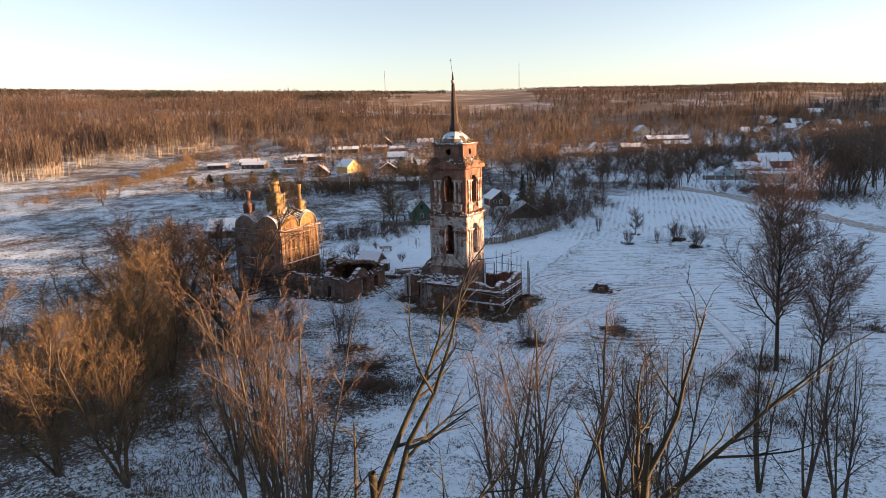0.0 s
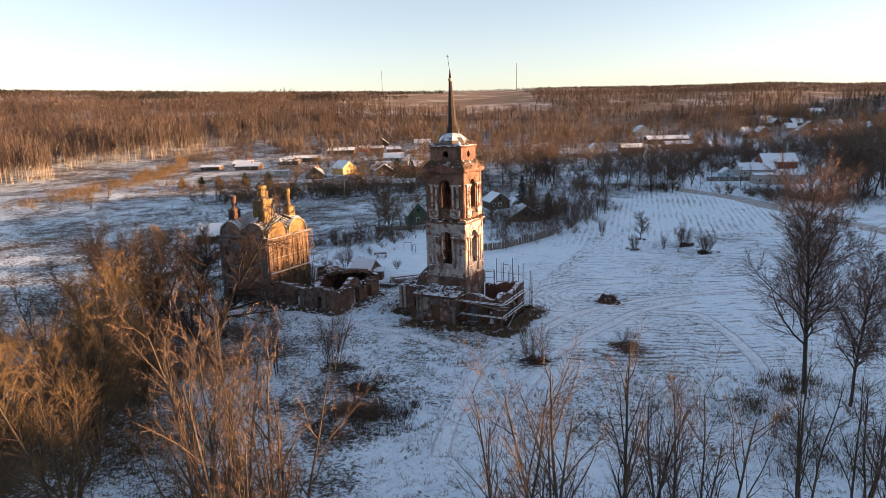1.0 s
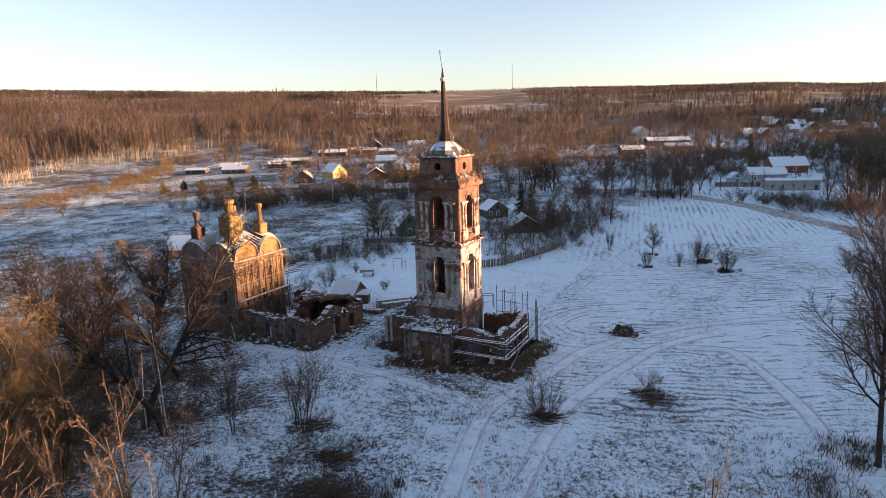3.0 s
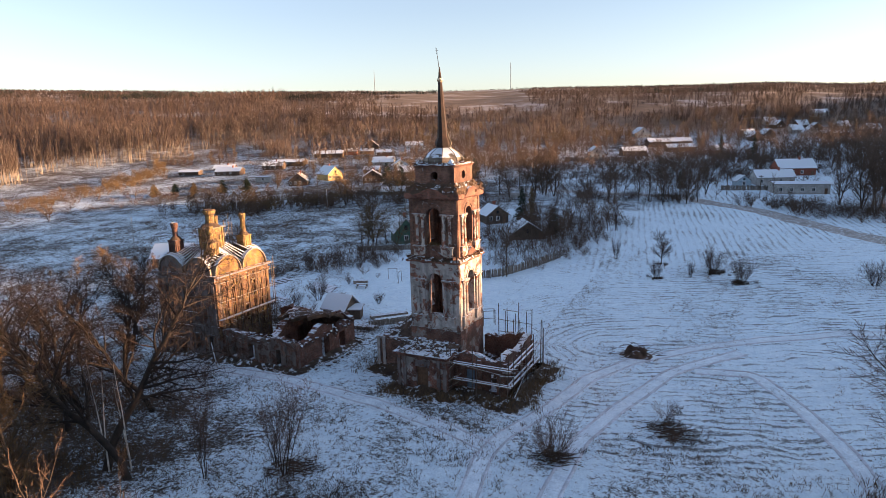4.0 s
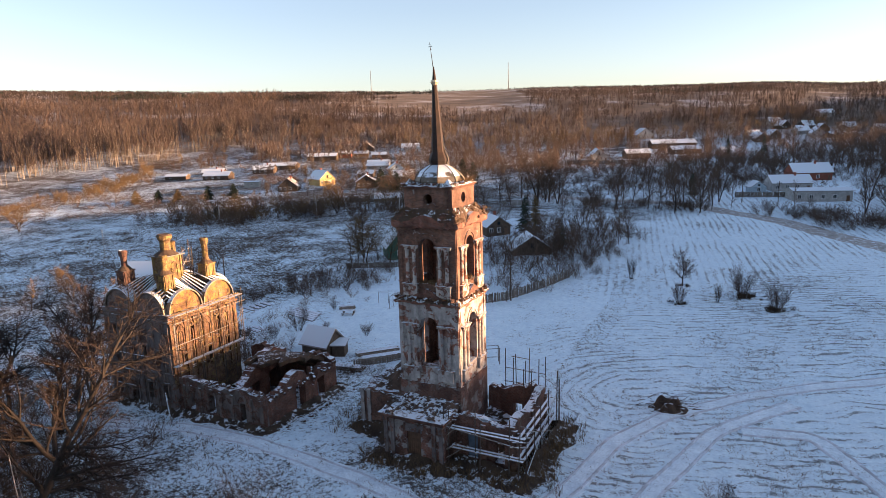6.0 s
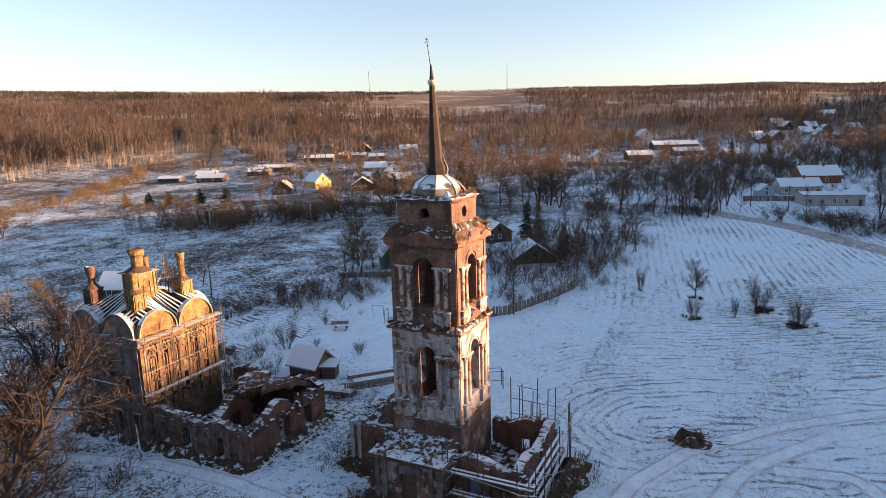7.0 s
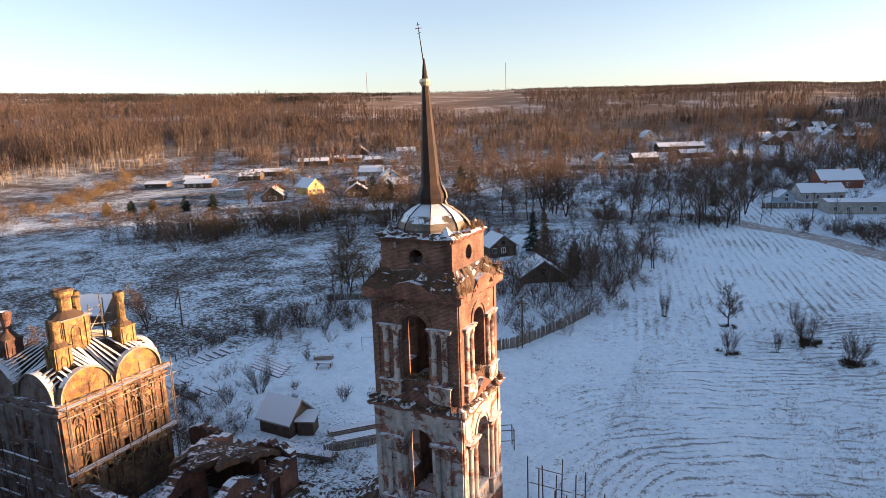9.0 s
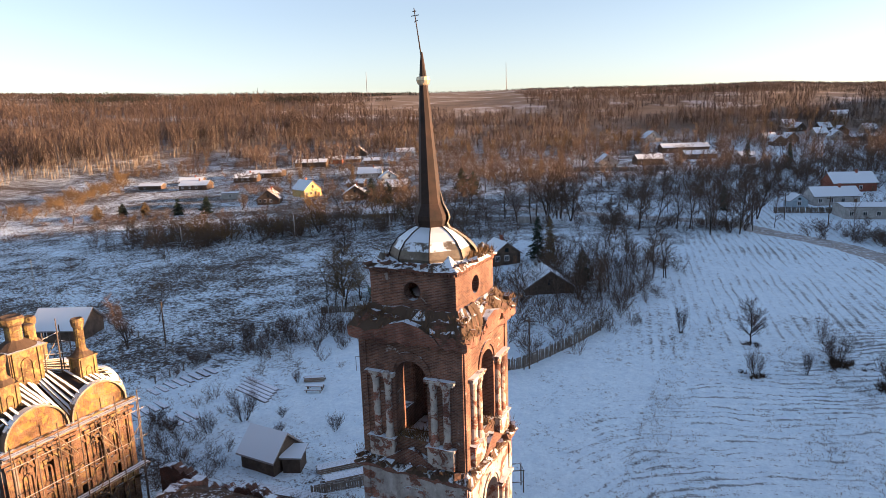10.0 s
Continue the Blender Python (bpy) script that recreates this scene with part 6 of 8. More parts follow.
belt("far_tree", [(-30, 88), (-22, 96), (-14, 110)], 14, 8, (5, 9), 4, 47, "village trees")
belt("far_shrub", [(-50, 130), (-40, 110), (-28, 88), (-34, 70)], 60, 14, (1.5, 4), 4, 48, G, label="tangle of leafless brown shrubs")
belt("far_shrub", [(-44, -30), (-30, -26), (-24, -24), (-36, -14), (-50, -10)], 60, 9, (1.2, 3.5), 4, 49, G, label="tangle of leafless undergrowth beside the church")
belt("far_shrub", [(-48, 16), (-38, 12.5), (-31, 10.5)], 46, 2.5, (0.8, 2.0), 4, 90, "garden shrubs", label="low leafless brush along the garden edge")
belt("far_shrub", [(-58, 32), (-50, 40), (-44, 47), (-38, 52)], 50, 3.5, (0.8, 2.6), 4, 91, "garden shrubs", label="low leafless brush along the garden edge")
belt("far_shrub", [(-24, 10), (-20, 9.5), (-15, 12)], 22, 1.8, (0.5, 1.4), 4, 92, "garden shrubs", label="low leafless brush around the shed")
# brown and golden growth between the meadow and the houses
belt("far_tree", [(-150, 96), (-128, 97), (-118, 110), (-102, 120)], 44, 9, (3.5, 7), 4, 60, G, (1.0, 1.5), label="band of bushy bare trees along a ditch")
belt("gold_tree", [(-150, 97), (-126, 100), (-112, 112), (-96, 126)], 26, 9, (4.5, 8.5), 3, 61, G, (1.1, 1.6), label="band of golden bushy trees along a ditch")
belt("far_shrub", [(-150, 92), (-126, 94), (-112, 108), (-96, 118), (-78, 124), (-62, 128)], 80, 11, (1.5, 5.5), 4, 62, G, (1.2, 1.8), label="tangle of leafless brown shrubs")
belt("gold_tree", [(-150, 100), (-132, 104), (-120, 112)], 9, 8, (6, 9), 3, 85, "village trees", (1.1, 1.6))
belt("gold_tree", [(-98, 121), (-90, 128), (-80, 134), (-66, 138)], 16, 8, (6, 11), 3, 63, "village trees", (1.1, 1.6))
belt("far_tree", [(-96, 136), (-76, 146), (-58, 140), (-50, 120)], 24, 10, (5, 10), 4, 64, "village trees", (1.0, 1.5))
belt("gold_tree", [(-54, 58), (-48, 62), (-44, 70)], 5, 4, (6.5, 9.5), 3, 65, "village trees", (1.2, 1.6))
belt("far_tree", [(-52, 150), (-42, 152), (-32, 150)], 3, 5, (13, 18), 4, 66, "village trees", (1.0, 1.4))
belt("far_tree", [(-14, 150), (0, 150), (12, 148)], 4, 6, (9, 15), 4, 67, "village trees", (0.9, 1.3))
belt("far_shrub", [(-22, 150), (0, 150), (16, 146)], 30, 6, (2, 4), 4, 68, G, (1.1, 1.7), label="tangle of leafless brown shrubs")
belt("far_tree", [(30, 148), (46, 144), (62, 138), (76, 130)], 12, 9, (7, 13), 4, 69, "village trees", (0.8, 1.2))
belt("far_shrub", [(28, 146), (44, 140), (60, 130), (76, 118)], 34, 8, (1.2, 3), 4, 70, G, (1.1, 1.7), label="tangle of leafless brown shrubs")
belt("far_tree", [(-150, 270), (-100, 262), (-40, 250), (30, 262), (90, 270)], 150, 30, (6, 12), 4, 71, G, (0.9, 1.4), label="grove of bare trees between village houses")
belt("far_tree", [(-210, 350), (-150, 345), (-90, 380), (-20, 430), (80, 420)], 220, 50, (7, 13), 4, 72, G, (0.9, 1.4), label="grove of bare trees between village houses")
belt("gold_tree", [(-200, 380), (-140, 390), (-70, 430), (20, 480), (90, 500)], 160, 45, (7, 13), 3, 73, G, (0.9, 1.4), label="grove of golden bare trees")
belt("far_shrub", [(-220, 280), (-140, 250), (-60, 270), (30, 290), (100, 300)], 320, 60, (1.5, 4.5), 4, 74, G, (1.1, 1.8), label="tangle of leafless brown shrubs")
belt("far_shrub", [(-330, 230), (-290, 300), (-230, 400), (-160, 440)], 200, 40, (2, 5), 4, 75, G, (1.2, 1.9), label="tangle of leafless brown shrubs")
belt("far_tree", [(-20, 590), (60, 560), (130, 540)], 120, 40, (8, 14), 4, 76, G, (0.9, 1.3), label="grove of bare trees on the slope")
belt("far_shrub", [(-240, 70), (-205, 60), (-190, 110), (-225, 130)], 60, 16, (1, 3), 4, 77, G, (1.2, 1.9), label="tangle of leafless brown shrubs")
belt("gold_shrub", [(-215, 60), (-240, 110), (-262, 150), (-285, 190)], 50, 14, (1, 6), 3, 78, G, (1.2, 1.9), label="tangle of golden leafless brush")
belt("far_shrub", [(-56, -18), (-42, -30), (-30, -36), (-24, -34)], 120, 11, (1.2, 4), 4, 83, G, (0.9, 1.5), label="tangle of leafless brown undergrowth")
for x, y, h, v, t in ((-34.5, -26.0, 19.0, 1, 2.4), (-43.0, -30.0, 16.0, 1, 0.6), (-46.0, -20.0, 13.5, 0, 1.5)):
    plant("oak", x, y, h, v, t, "dark trees beside the church")
for x, y, h, v, t in ((4.5, -55.0, 15.5, 0, 0.3), (7.0, -53.0, 16.5, 1, 1.9)):
    plant("alder", x, y, h, v, t, "bare trees in the near stand", 0.8)
belt("far_tree", [(-12, 152), (2, 146), (16, 152), (20, 165)], 11, 8, (8, 14), 4, 101, G, (0.8, 1.2), label="grove of bare trees by the road")
belt("far_shrub", [(36, 150), (48, 132), (58, 130), (70, 140)], 120, 9, (1.5, 4.5), 4, 102, G, (1.1, 1.8), label="tangle of leafless brown shrubs")
belt("far_tree", [(54, 150), (62, 142), (74, 160), (78, 190)], 46, 10, (11, 19), 4, 103, G, (0.9, 1.3), label="grove of tall bare trees by the road")
belt("far_shrub", [(-30, 200), (10, 215), (50, 250), (90, 260)], 260, 50, (2.5, 6), 4, 104, G, (1.2, 1.9), label="tangle of leafless brown shrubs")
belt("far_shrub", [(-60, 230), (0, 300), (60, 330), (110, 340)], 260, 70, (3, 7), 4, 105, G, (1.2, 1.9), label="tangle of leafless brown shrubs")
belt("far_tree", [(60, 230), (80, 300), (100, 400), (130, 480)], 130, 34, (9, 16), 4, 106, G, (0.9, 1.3), label="grove of bare trees between village houses")
belt("far_shrub", [(-20, 420), (40, 400), (110, 420), (140, 540)], 220, 60, (3, 7), 4, 107, G, (1.2, 1.9), label="tangle of leafless brown shrubs")
belt("gold_tree", [(-150, 150), (-132, 172), (-116, 190), (-100, 180)], 22, 10, (5, 10), 3, 110, G, (1.0, 1.5), label="grove of golden bare trees")
belt("far_tree", [(-120, 150), (-104, 165), (-88, 160), (-76, 176)], 34, 10, (5, 10), 4, 111, G, (1.0, 1.5), label="grove of bare trees between village houses")
belt("far_shrub", [(-215, 205), (-180, 190), (-150, 205), (-120, 215)], 60, 10, (1.5, 3.5), 4, 112, G, (1.2, 1.7), label="tangle of leafless brown shrubs")
belt("gold_tree", [(-210, 225), (-190, 215), (-175, 225)], 16, 8, (4, 8), 3, 113, G, (1.0, 1.5), label="grove of golden bare trees")
belt("gold_shrub", [(-229, 80), (-241, 106), (-245, 139), (-277, 177), (-308, 218), (-322, 253)], 150, 7, (1.5, 5.0), 3, 114, G, (1.0, 1.6), label="golden brush along a stream")
# low dead scrub in the foreground meadow
belt("far_shrub", [(-4, -25), (2, -30), (6, -36), (10, -44)], 46, 4, (0.5, 1.6), 4, 30, "low scrub", (0.9, 1.6), label="low dead scrub in the meadow")
belt("far_shrub", [(-14, -34), (-6, -38), (2, -42), (-4, -50)], 30, 6, (0.5, 1.4), 4, 31, "low scrub", (0.9, 1.6), label="low dead scrub in the meadow")
belt("gold_shrub", [(-30, -40), (-14, -46), (0, -54), (12, -60)], 44, 7, (1.0, 3.2), 3, 32, "low scrub", (0.9, 1.6), label="low dead scrub in the meadow")
belt("far_shrub", [(48, -16), (44, -22), (52, -28), (46, -34)], 22, 5, (0.6, 1.8), 4, 33, "low scrub", (0.9, 1.6), label="low dead scrub in the meadow")


# ---- conifers ----
M_NEEDLE = plain("dark_needles", (0.010, 0.020, 0.012), (0.030, 0.050, 0.028), scale=0.8, fine=6, bump=0.3)
M_LARCH = plain("bronze_needles", (0.10, 0.07, 0.03), (0.19, 0.13, 0.055), scale=0.8, fine=6, bump=0.3)


def conifer_mesh(seed, h, wide, whorls, start, bushy):
    rnd = random.Random(seed)
    verts, faces = [], []
    for i in range(whorls):
        f = start + (1 - start) * i / whorls
        r = wide * (min(1.0, (1 - f) * 1.7) ** 0.8 * (0.75 + 0.25 * min(1.0, f * 3)) if bushy else (1 - f) ** 0.8) + 0.12
        for k in range(9):
            a = rnd.uniform(0, 6.283)
            rr = r * rnd.uniform(0.6, 1.1)
            z = h * f + rnd.uniform(-0.15, 0.15)
            dx, dy = math.cos(a), math.sin(a)
            n = 5
            for j in range(n):
                g = (j + 1) / n
                c = Vector((dx * rr * g, dy * rr * g, z - rr * 0.28 * g + rnd.uniform(-0.1, 0.1)))
                s = 0.16 + rr * 0.20 * (1 - 0.5 * g)
                for q in range(2):
                    w = Vector((rnd.gauss(0, s), rnd.gauss(0, s), rnd.gauss(0, s * 0.5)))
                    u = Vector((dx, dy, -0.1)) * s
                    b = len(verts)
                    verts += [c - w * 0.5, c + w * 0.5 - u * 0.3, c + u + Vector((0, 0, rnd.gauss(0, s * 0.3)))]
                    faces.append((b, b + 1, b + 2))
    return verts, faces


for x, y, h, w, mt, lab in ((-200.9, 121, 5.6, 2.2, M_LARCH, "bronze young larch in the snow"), (-196, 128, 5.2, 2.0, M_NEEDLE, "dark young fir in the snow"), (-190, 133, 5.0, 2.0, M_LARCH, "bronze young larch in the snow"), (-176, 136, 6.2, 2.4, M_NEEDLE, "dark young fir in the snow"), (-166, 140.4, 6.6, 2.5, M_NEEDLE, "dark young fir in the snow"), (-117, 177, 9.5, 3.4, M_NEEDLE, "dark pine beside village houses"), (-108, 174, 8.5, 3.2, M_NEEDLE, "dark pine beside village houses"), (-88, 198, 11.0, 3.6, M_NEEDLE, "dark pine beside village houses"), (-84, 200, 9.5, 3.0, M_NEEDLE, "dark pine beside village houses"), (-27.4, 105.3, 10.0, 2.6, M_NEEDLE, "dark spruce beside a larch"), (-24.0, 103.6, 10.5, 2.2, M_LARCH, "bronze larch beside a dark spruce"), (-13, 88, 7.0, 2.4, M_NEEDLE, "dark spruce in a garden"), (12, 340, 12, 3.4, M_NEEDLE, "dark spruce among the houses"), (30, 300, 13, 3.2, M_NEEDLE, "dark spruce among the houses"), (8, 178, 8, 2.2, M_NEEDLE, "dark spruce by the road")):
    t = thing("conifer_tree", pose(x, y, land(x, y)), lab, "tree", "conifers")
    bm = bmesh.new()
    bar(bm, (0, 0, -0.2), (0, 0, h * 0.95), 0.02 * h, 0.02, 6)
    part("trunk", bm, M_BARK, t)
    part("crown", mesh_of("crown", *conifer_mesh(int(x * 7 + y), h, w, int(12 + h * 1.2), 0.06, "spruce" not in lab), mt), None, t)


# ---- woods on the hills: far past counting ----
def wood_edge(az):
    return 352 + 48 * smooth(-69, -64, az) + 22 * smooth(-64, -56, az) + 55 * smooth(-55, -48, az) + 30 * smooth(-48, -41, az) + 55 * smooth(-41, -28, az)


def woods(name, label, count, az0, az1, near, far, tall, twigs, trunk_r, mats, seed, skip=None, power=1.0, twig_w=0.16, spread=0.13, low=0.32, rise=(0.8, 2.4)):
    rng = np.random.default_rng(seed)
    az = rng.uniform(az0, az1, count)
    f = rng.uniform(0, 1, count) ** power
    xs, ys, zs, keep = np.empty(count), np.empty(count), np.empty(count), np.ones(count, bool)
    for i in range(count):
        e = wood_edge(az[i]) + 22 * noise.noise((az[i] * 0.35, 0, seed)) + near
        d = e + (far - near) * f[i]
        x, y = d * math.sin(radians(az[i])), d * math.cos(radians(az[i]))
        xs[i], ys[i], zs[i] = x, y, land(x, y) - 0.3
        if skip and skip(az[i], d, x, y):
            keep[i] = False
    xs, ys, zs = xs[keep], ys[keep], zs[keep]
    n = len(xs)
    h = rng.uniform(*tall, n) * np.array([1 + 0.5 * noise.noise((a * 0.018, b * 0.018, seed)) for a, b in zip(xs, ys)])
    lean = rng.normal(0, 0.02, (n, 2)) * h[:, None]
    foot = np.stack([xs, ys, zs], 1)
    tip = foot + np.stack([lean[:, 0], lean[:, 1], h], 1)
    trunk = np.concatenate([foot, tip, np.full((n, 1), trunk_r), np.full((n, 1), trunk_r * 0.3)], 1)
    v1, f1 = tubes(trunk, 3)
    t = rng.uniform(low, 0.98, (n, twigs))
    p = foot[:, None, :] + (tip - foot)[:, None, :] * t[..., None]
    a = rng.uniform(0, 2 * np.pi, (n, twigs))
    ln = h[:, None] * rng.uniform(0.6, 1.3, (n, twigs)) * spread * (1.35 - t * 0.7)
    way = np.stack([np.cos(a), np.sin(a), rng.uniform(*rise, (n, twigs))], -1)
    q = p + way * ln[..., None]
    o = np.stack([-np.sin(a), np.cos(a), np.zeros_like(a)], -1) * twig_w
    o2 = np.stack([np.zeros_like(a), np.zeros_like(a), np.full_like(a, twig_w)], -1)
    quad = np.stack([p - o, p + o, q + o * 0.35, q - o * 0.35 + o2 * 0.2], 2).reshape(-1, 3)
    f2 = np.arange(len(quad)).reshape(-1, 4) + len(v1)
    me = mesh_arrays(name, np.concatenate([v1, quad]), np.concatenate([f1, f2]), mats, np.concatenate([np.zeros(len(f1)), np.ones(len(f2))]))
    return tagged(new(name, me), label, "forest", kind="stuff")


M_WOODTWIG = plain("wood_crowns", (0.048, 0.034, 0.029), (0.102, 0.072, 0.059), scale=0.02, fine=0.15, bump=0.0)
M_WOODTRUNK = plain("pale_trunks", (0.150, 0.124, 0.101), (0.375, 0.330, 0.277), scale=0.05, fine=0.3, bump=0.0)
M_FARTWIG = plain("far_crowns", (0.043, 0.033, 0.030), (0.094, 0.070, 0.060), scale=0.008, fine=0.06, bump=0.0)
M_FARPINE = plain("far_pines", (0.012, 0.018, 0.014), (0.034, 0.042, 0.032), scale=0.02, fine=0.1, bump=0.0)
open_field = lambda az, d, x, y: (-33 + 5 * noise.noise((d * 0.012, 3, 1)) < az < -18.5 + 3 * noise.noise((d * 0.01, 8, 1)) and 660 < d < 1650) or (-50 < az < -44 and 1300 < d < 1500)
glade = lambda az, d, x, y: noise.noise((az * 0.22, d * 0.008, 2)) < -0.30
woods("birch_wood", "pale-trunked birch wood on the hillside", 2100, -80, -38, -12, 90, (12, 21), 30, 0.15, [M_WOODTRUNK, M_WOODTWIG], 1, skip=lambda az, d, x, y: noise.noise((az * 0.6, d * 0.03, 5)) < -0.12, twig_w=0.13, spread=0.10, low=0.36)
woods("birch_wood", "pale-trunked birch wood on the hillside", 6600, -80, -26, 40, 330, (11, 18), 16, 0.12, [M_WOODTWIG, M_WOODTWIG], 6, rise=(0.5, 1.8), skip=lambda az, d, x, y: az > -42 + 10 * noise.noise((d * 0.01, az * 0.2, 4)) + (0 if d > 640 else 16), power=0.9, twig_w=0.2, spread=0.11, low=0.3)
woods("birch_wood", "pale-trunked birch wood beyond the village", 3600, -41, 12, 0, 320, (6, 11), 20, 0.10, [M_WOODTWIG, M_WOODTWIG], 2, skip=lambda az, d, x, y: glade(az, d, x, y) or open_field(az, d, x, y), twig_w=0.15, spread=0.30, low=0.15, rise=(0.3, 1.3))
woods("birch_wood", "scattered birches between the village and the hills", 1500, -46, -12, -140, 0, (7, 14), 18, 0.14, [M_WOODTRUNK, M_WOODTWIG], 21, skip=lambda az, d, x, y: noise.noise((az * 0.45, d * 0.02, 9)) < 0.0, twig_w=0.16, spread=0.14, low=0.2)
woods("brown_wood", "brown bare trees behind the village", 1300, -50, 6, -120, 60, (5, 10), 22, 0.12, [M_FARTREE, M_FARTREE], 22, skip=lambda az, d, x, y: noise.noise((az * 0.4, d * 0.018, 19)) < 0.05, twig_w=0.15, spread=0.3, low=0.15, rise=(0.3, 1.3))
woods("hill_wood", "distant bare woods covering the hills", 7000, -80, -30, 280, 900, (4, 7), 13, 0.12, [M_FARTWIG, M_FARTWIG], 3, skip=open_field, twig_w=0.32, spread=0.36, low=0.28, rise=(0.0, 0.8))
woods("hill_wood", "distant bare woods covering the hills", 9000, -32, 16, 300, 900, (3, 6), 14, 0.12, [M_FARTWIG, M_FARTWIG], 7, skip=open_field, twig_w=0.26, spread=0.42, low=0.3, rise=(0.0, 0.7))
woods("hill_wood", "distant bare woods along the skyline", 11000, -80, 16, 800, 1650, (3, 5.5), 8, 0.3, [M_FARTWIG, M_FARTWIG], 4, skip=open_field, twig_w=0.8, spread=0.45, low=0.3, rise=(-0.1, 0.6))
for az0, az1, near, far, count, sd in ((-58, -47, 420, 520, 420, 11), (-45, -37, 330, 470, 380, 12), (-34, -27, 600, 680, 200, 13), (-70, -62, 700, 800, 240, 14), (-10, 2, 330, 420, 160, 15)):
    woods("pine_wood", "dark pine wood on the far hills", count, az0, az1, near, far, (5, 8), 14, 0.16, [M_FARPINE, M_FARPINE], sd, twig_w=0.6, spread=0.3, low=0.25, rise=(0.0, 0.7))


# unseen wood on the ridge, added to keep the low sun off the meadow
def ridge_wood():
    rng = np.random.default_rng(9)
    n = 5400
    y = rng.uniform(-470, 880, n)
    x = rng.uniform(330, 470, n)
    z = np.array([land(a, b) for a, b in zip(x, y)]) - 0.3
    h = rng.uniform(9, 13.5, n)
    foot = np.stack([x, y, z], 1)
    tip = foot + np.stack([rng.normal(0, 0.3, n), rng.normal(0, 0.3, n), h], 1)
    v1, f1 = tubes(np.concatenate([foot, tip, np.full((n, 1), 0.5), np.full((n, 1), 0.2)], 1), 3)
    k = 14
    t = rng.uniform(0.15, 0.95, (n, k))
    p = foot[:, None, :] + (tip - foot)[:, None, :] * t[..., None]
    a = rng.uniform(0, 2 * np.pi, (n, k))
    q = p + np.stack([np.cos(a), np.sin(a), rng.uniform(0.3, 1.0, (n, k))], -1) * rng.uniform(1.5, 3.0, (n, k))[..., None]
    o = np.stack([-np.sin(a), np.cos(a), np.zeros_like(a)], -1) * 0.7
    up = np.array([0, 0, 0.8])
    quad = np.stack([p - o, p + o + up, q + o * 0.5 + up, q - o * 0.5], 2).reshape(-1, 3)
    f2 = np.arange(len(quad)).reshape(-1, 4) + len(v1)
    me = mesh_arrays("ridge_wood", np.concatenate([v1, quad]), np.concatenate([f1, f2]), [M_FARTWIG])
    return tagged(new("ridge_wood", me), "dense bare wood along the sunny ridge, added out of view to cast shade", "forest", kind="stuff")


ridge_wood()



# ---- dry grass standing through the snow ----
def dry_grass(name, label, count, area, seed, tall, dense=None):
    rng = np.random.default_rng(seed)
    x0, x1, y0, y1 = area
    spots = []
    while len(spots) < count:
        x, y = rng.uniform(x0, x1), rng.uniform(y0, y1)
        if noise.noise((x * 0.09, y * 0.09, seed)) + 0.5 * noise.noise((x * 0.4, y * 0.4, seed)) > rng.uniform(-0.25, 0.5) and not (-43 < x < 11 and -7.5 < y < 6.5):
            spots.append((x, y, land(x, y) - 0.05 + 0.16 * noise.noise((x * 0.16, y * 0.16, 0))))
    s = np.repeat(np.array(spots), 6, axis=0)
    n = len(s)
    s[:, :2] += rng.normal(0, 0.16, (n, 2))
    h = rng.uniform(*tall, n)
    a = rng.uniform(0, 2 * np.pi, n)
    w = 0.03
    o = np.stack([np.cos(a) * w, np.sin(a) * w, np.zeros(n)], 1)
    tip = s + np.stack([rng.normal(0, 0.5, n) * h, rng.normal(0, 0.5, n) * h, h], 1)
    verts = np.stack([s - o, s + o, tip], 1).reshape(-1, 3)
    me = mesh_arrays(name, verts, np.arange(n * 3).reshape(-1, 3), [M_WEED])
    tagged(new(name, me), label, "grass", kind="stuff")


dry_grass("dry_grass", "dry grass tufts standing through thin snow", 6000, (-45, 50, -62, -9), 3, (0.15, 0.5))
dry_grass("dry_grass", "dry grass tufts in the snowy left meadow", 7000, (-150, -46, -10, 110), 4, (0.2, 0.6))
dry_grass("dry_grass", "sparse stubble on the snowy field", 7000, (6, 62, -12, 80), 5, (0.08, 0.28))
# ---- the village ----
M_ROOFSNOW = plain("snowy_roof", (0.20, 0.19, 0.19), (0.34, 0.32, 0.31), scale=0.6, fine=4, snow=0.95, snowscale=0.5)
M_ROOFBARE = plain("dark_roof", (0.07, 0.06, 0.055), (0.15, 0.13, 0.12), scale=0.6, fine=4, snow=0.35, snowscale=0.5)
M_LOG = plain("dark_log_wall", (0.05, 0.036, 0.028), (0.12, 0.085, 0.06), scale=0.8, fine=6)
M_YELLOW = plain("yellow_boards", (0.40, 0.285, 0.11), (0.54, 0.40, 0.17), scale=0.8, fine=6)
M_WHITEWALL = plain("pale_wall", (0.30, 0.29, 0.275), (0.46, 0.445, 0.42), scale=0.8, fine=5)
M_GREENWALL = plain("green_boards", (0.035, 0.075, 0.055), (0.065, 0.12, 0.09), scale=0.8, fine=6)
M_REDWALL = plain("red_brick_wall", (0.22, 0.07, 0.045), (0.32, 0.12, 0.075), scale=0.8, fine=8)
M_BLUEWALL = plain("pale_blue_boards", (0.28, 0.36, 0.42), (0.42, 0.50, 0.56), scale=0.8, fine=6)
M_TRIM = plain("white_trim", (0.55, 0.54, 0.52), (0.72, 0.71, 0.69), scale=1, fine=8)
M_FENCE = plain("grey_fence_boards", (0.10, 0.085, 0.07), (0.22, 0.19, 0.16), scale=1, fine=12, snow=0.4)
M_PANE = Nodes("window_pane").done((0.02, 0.025, 0.03), 0.12)


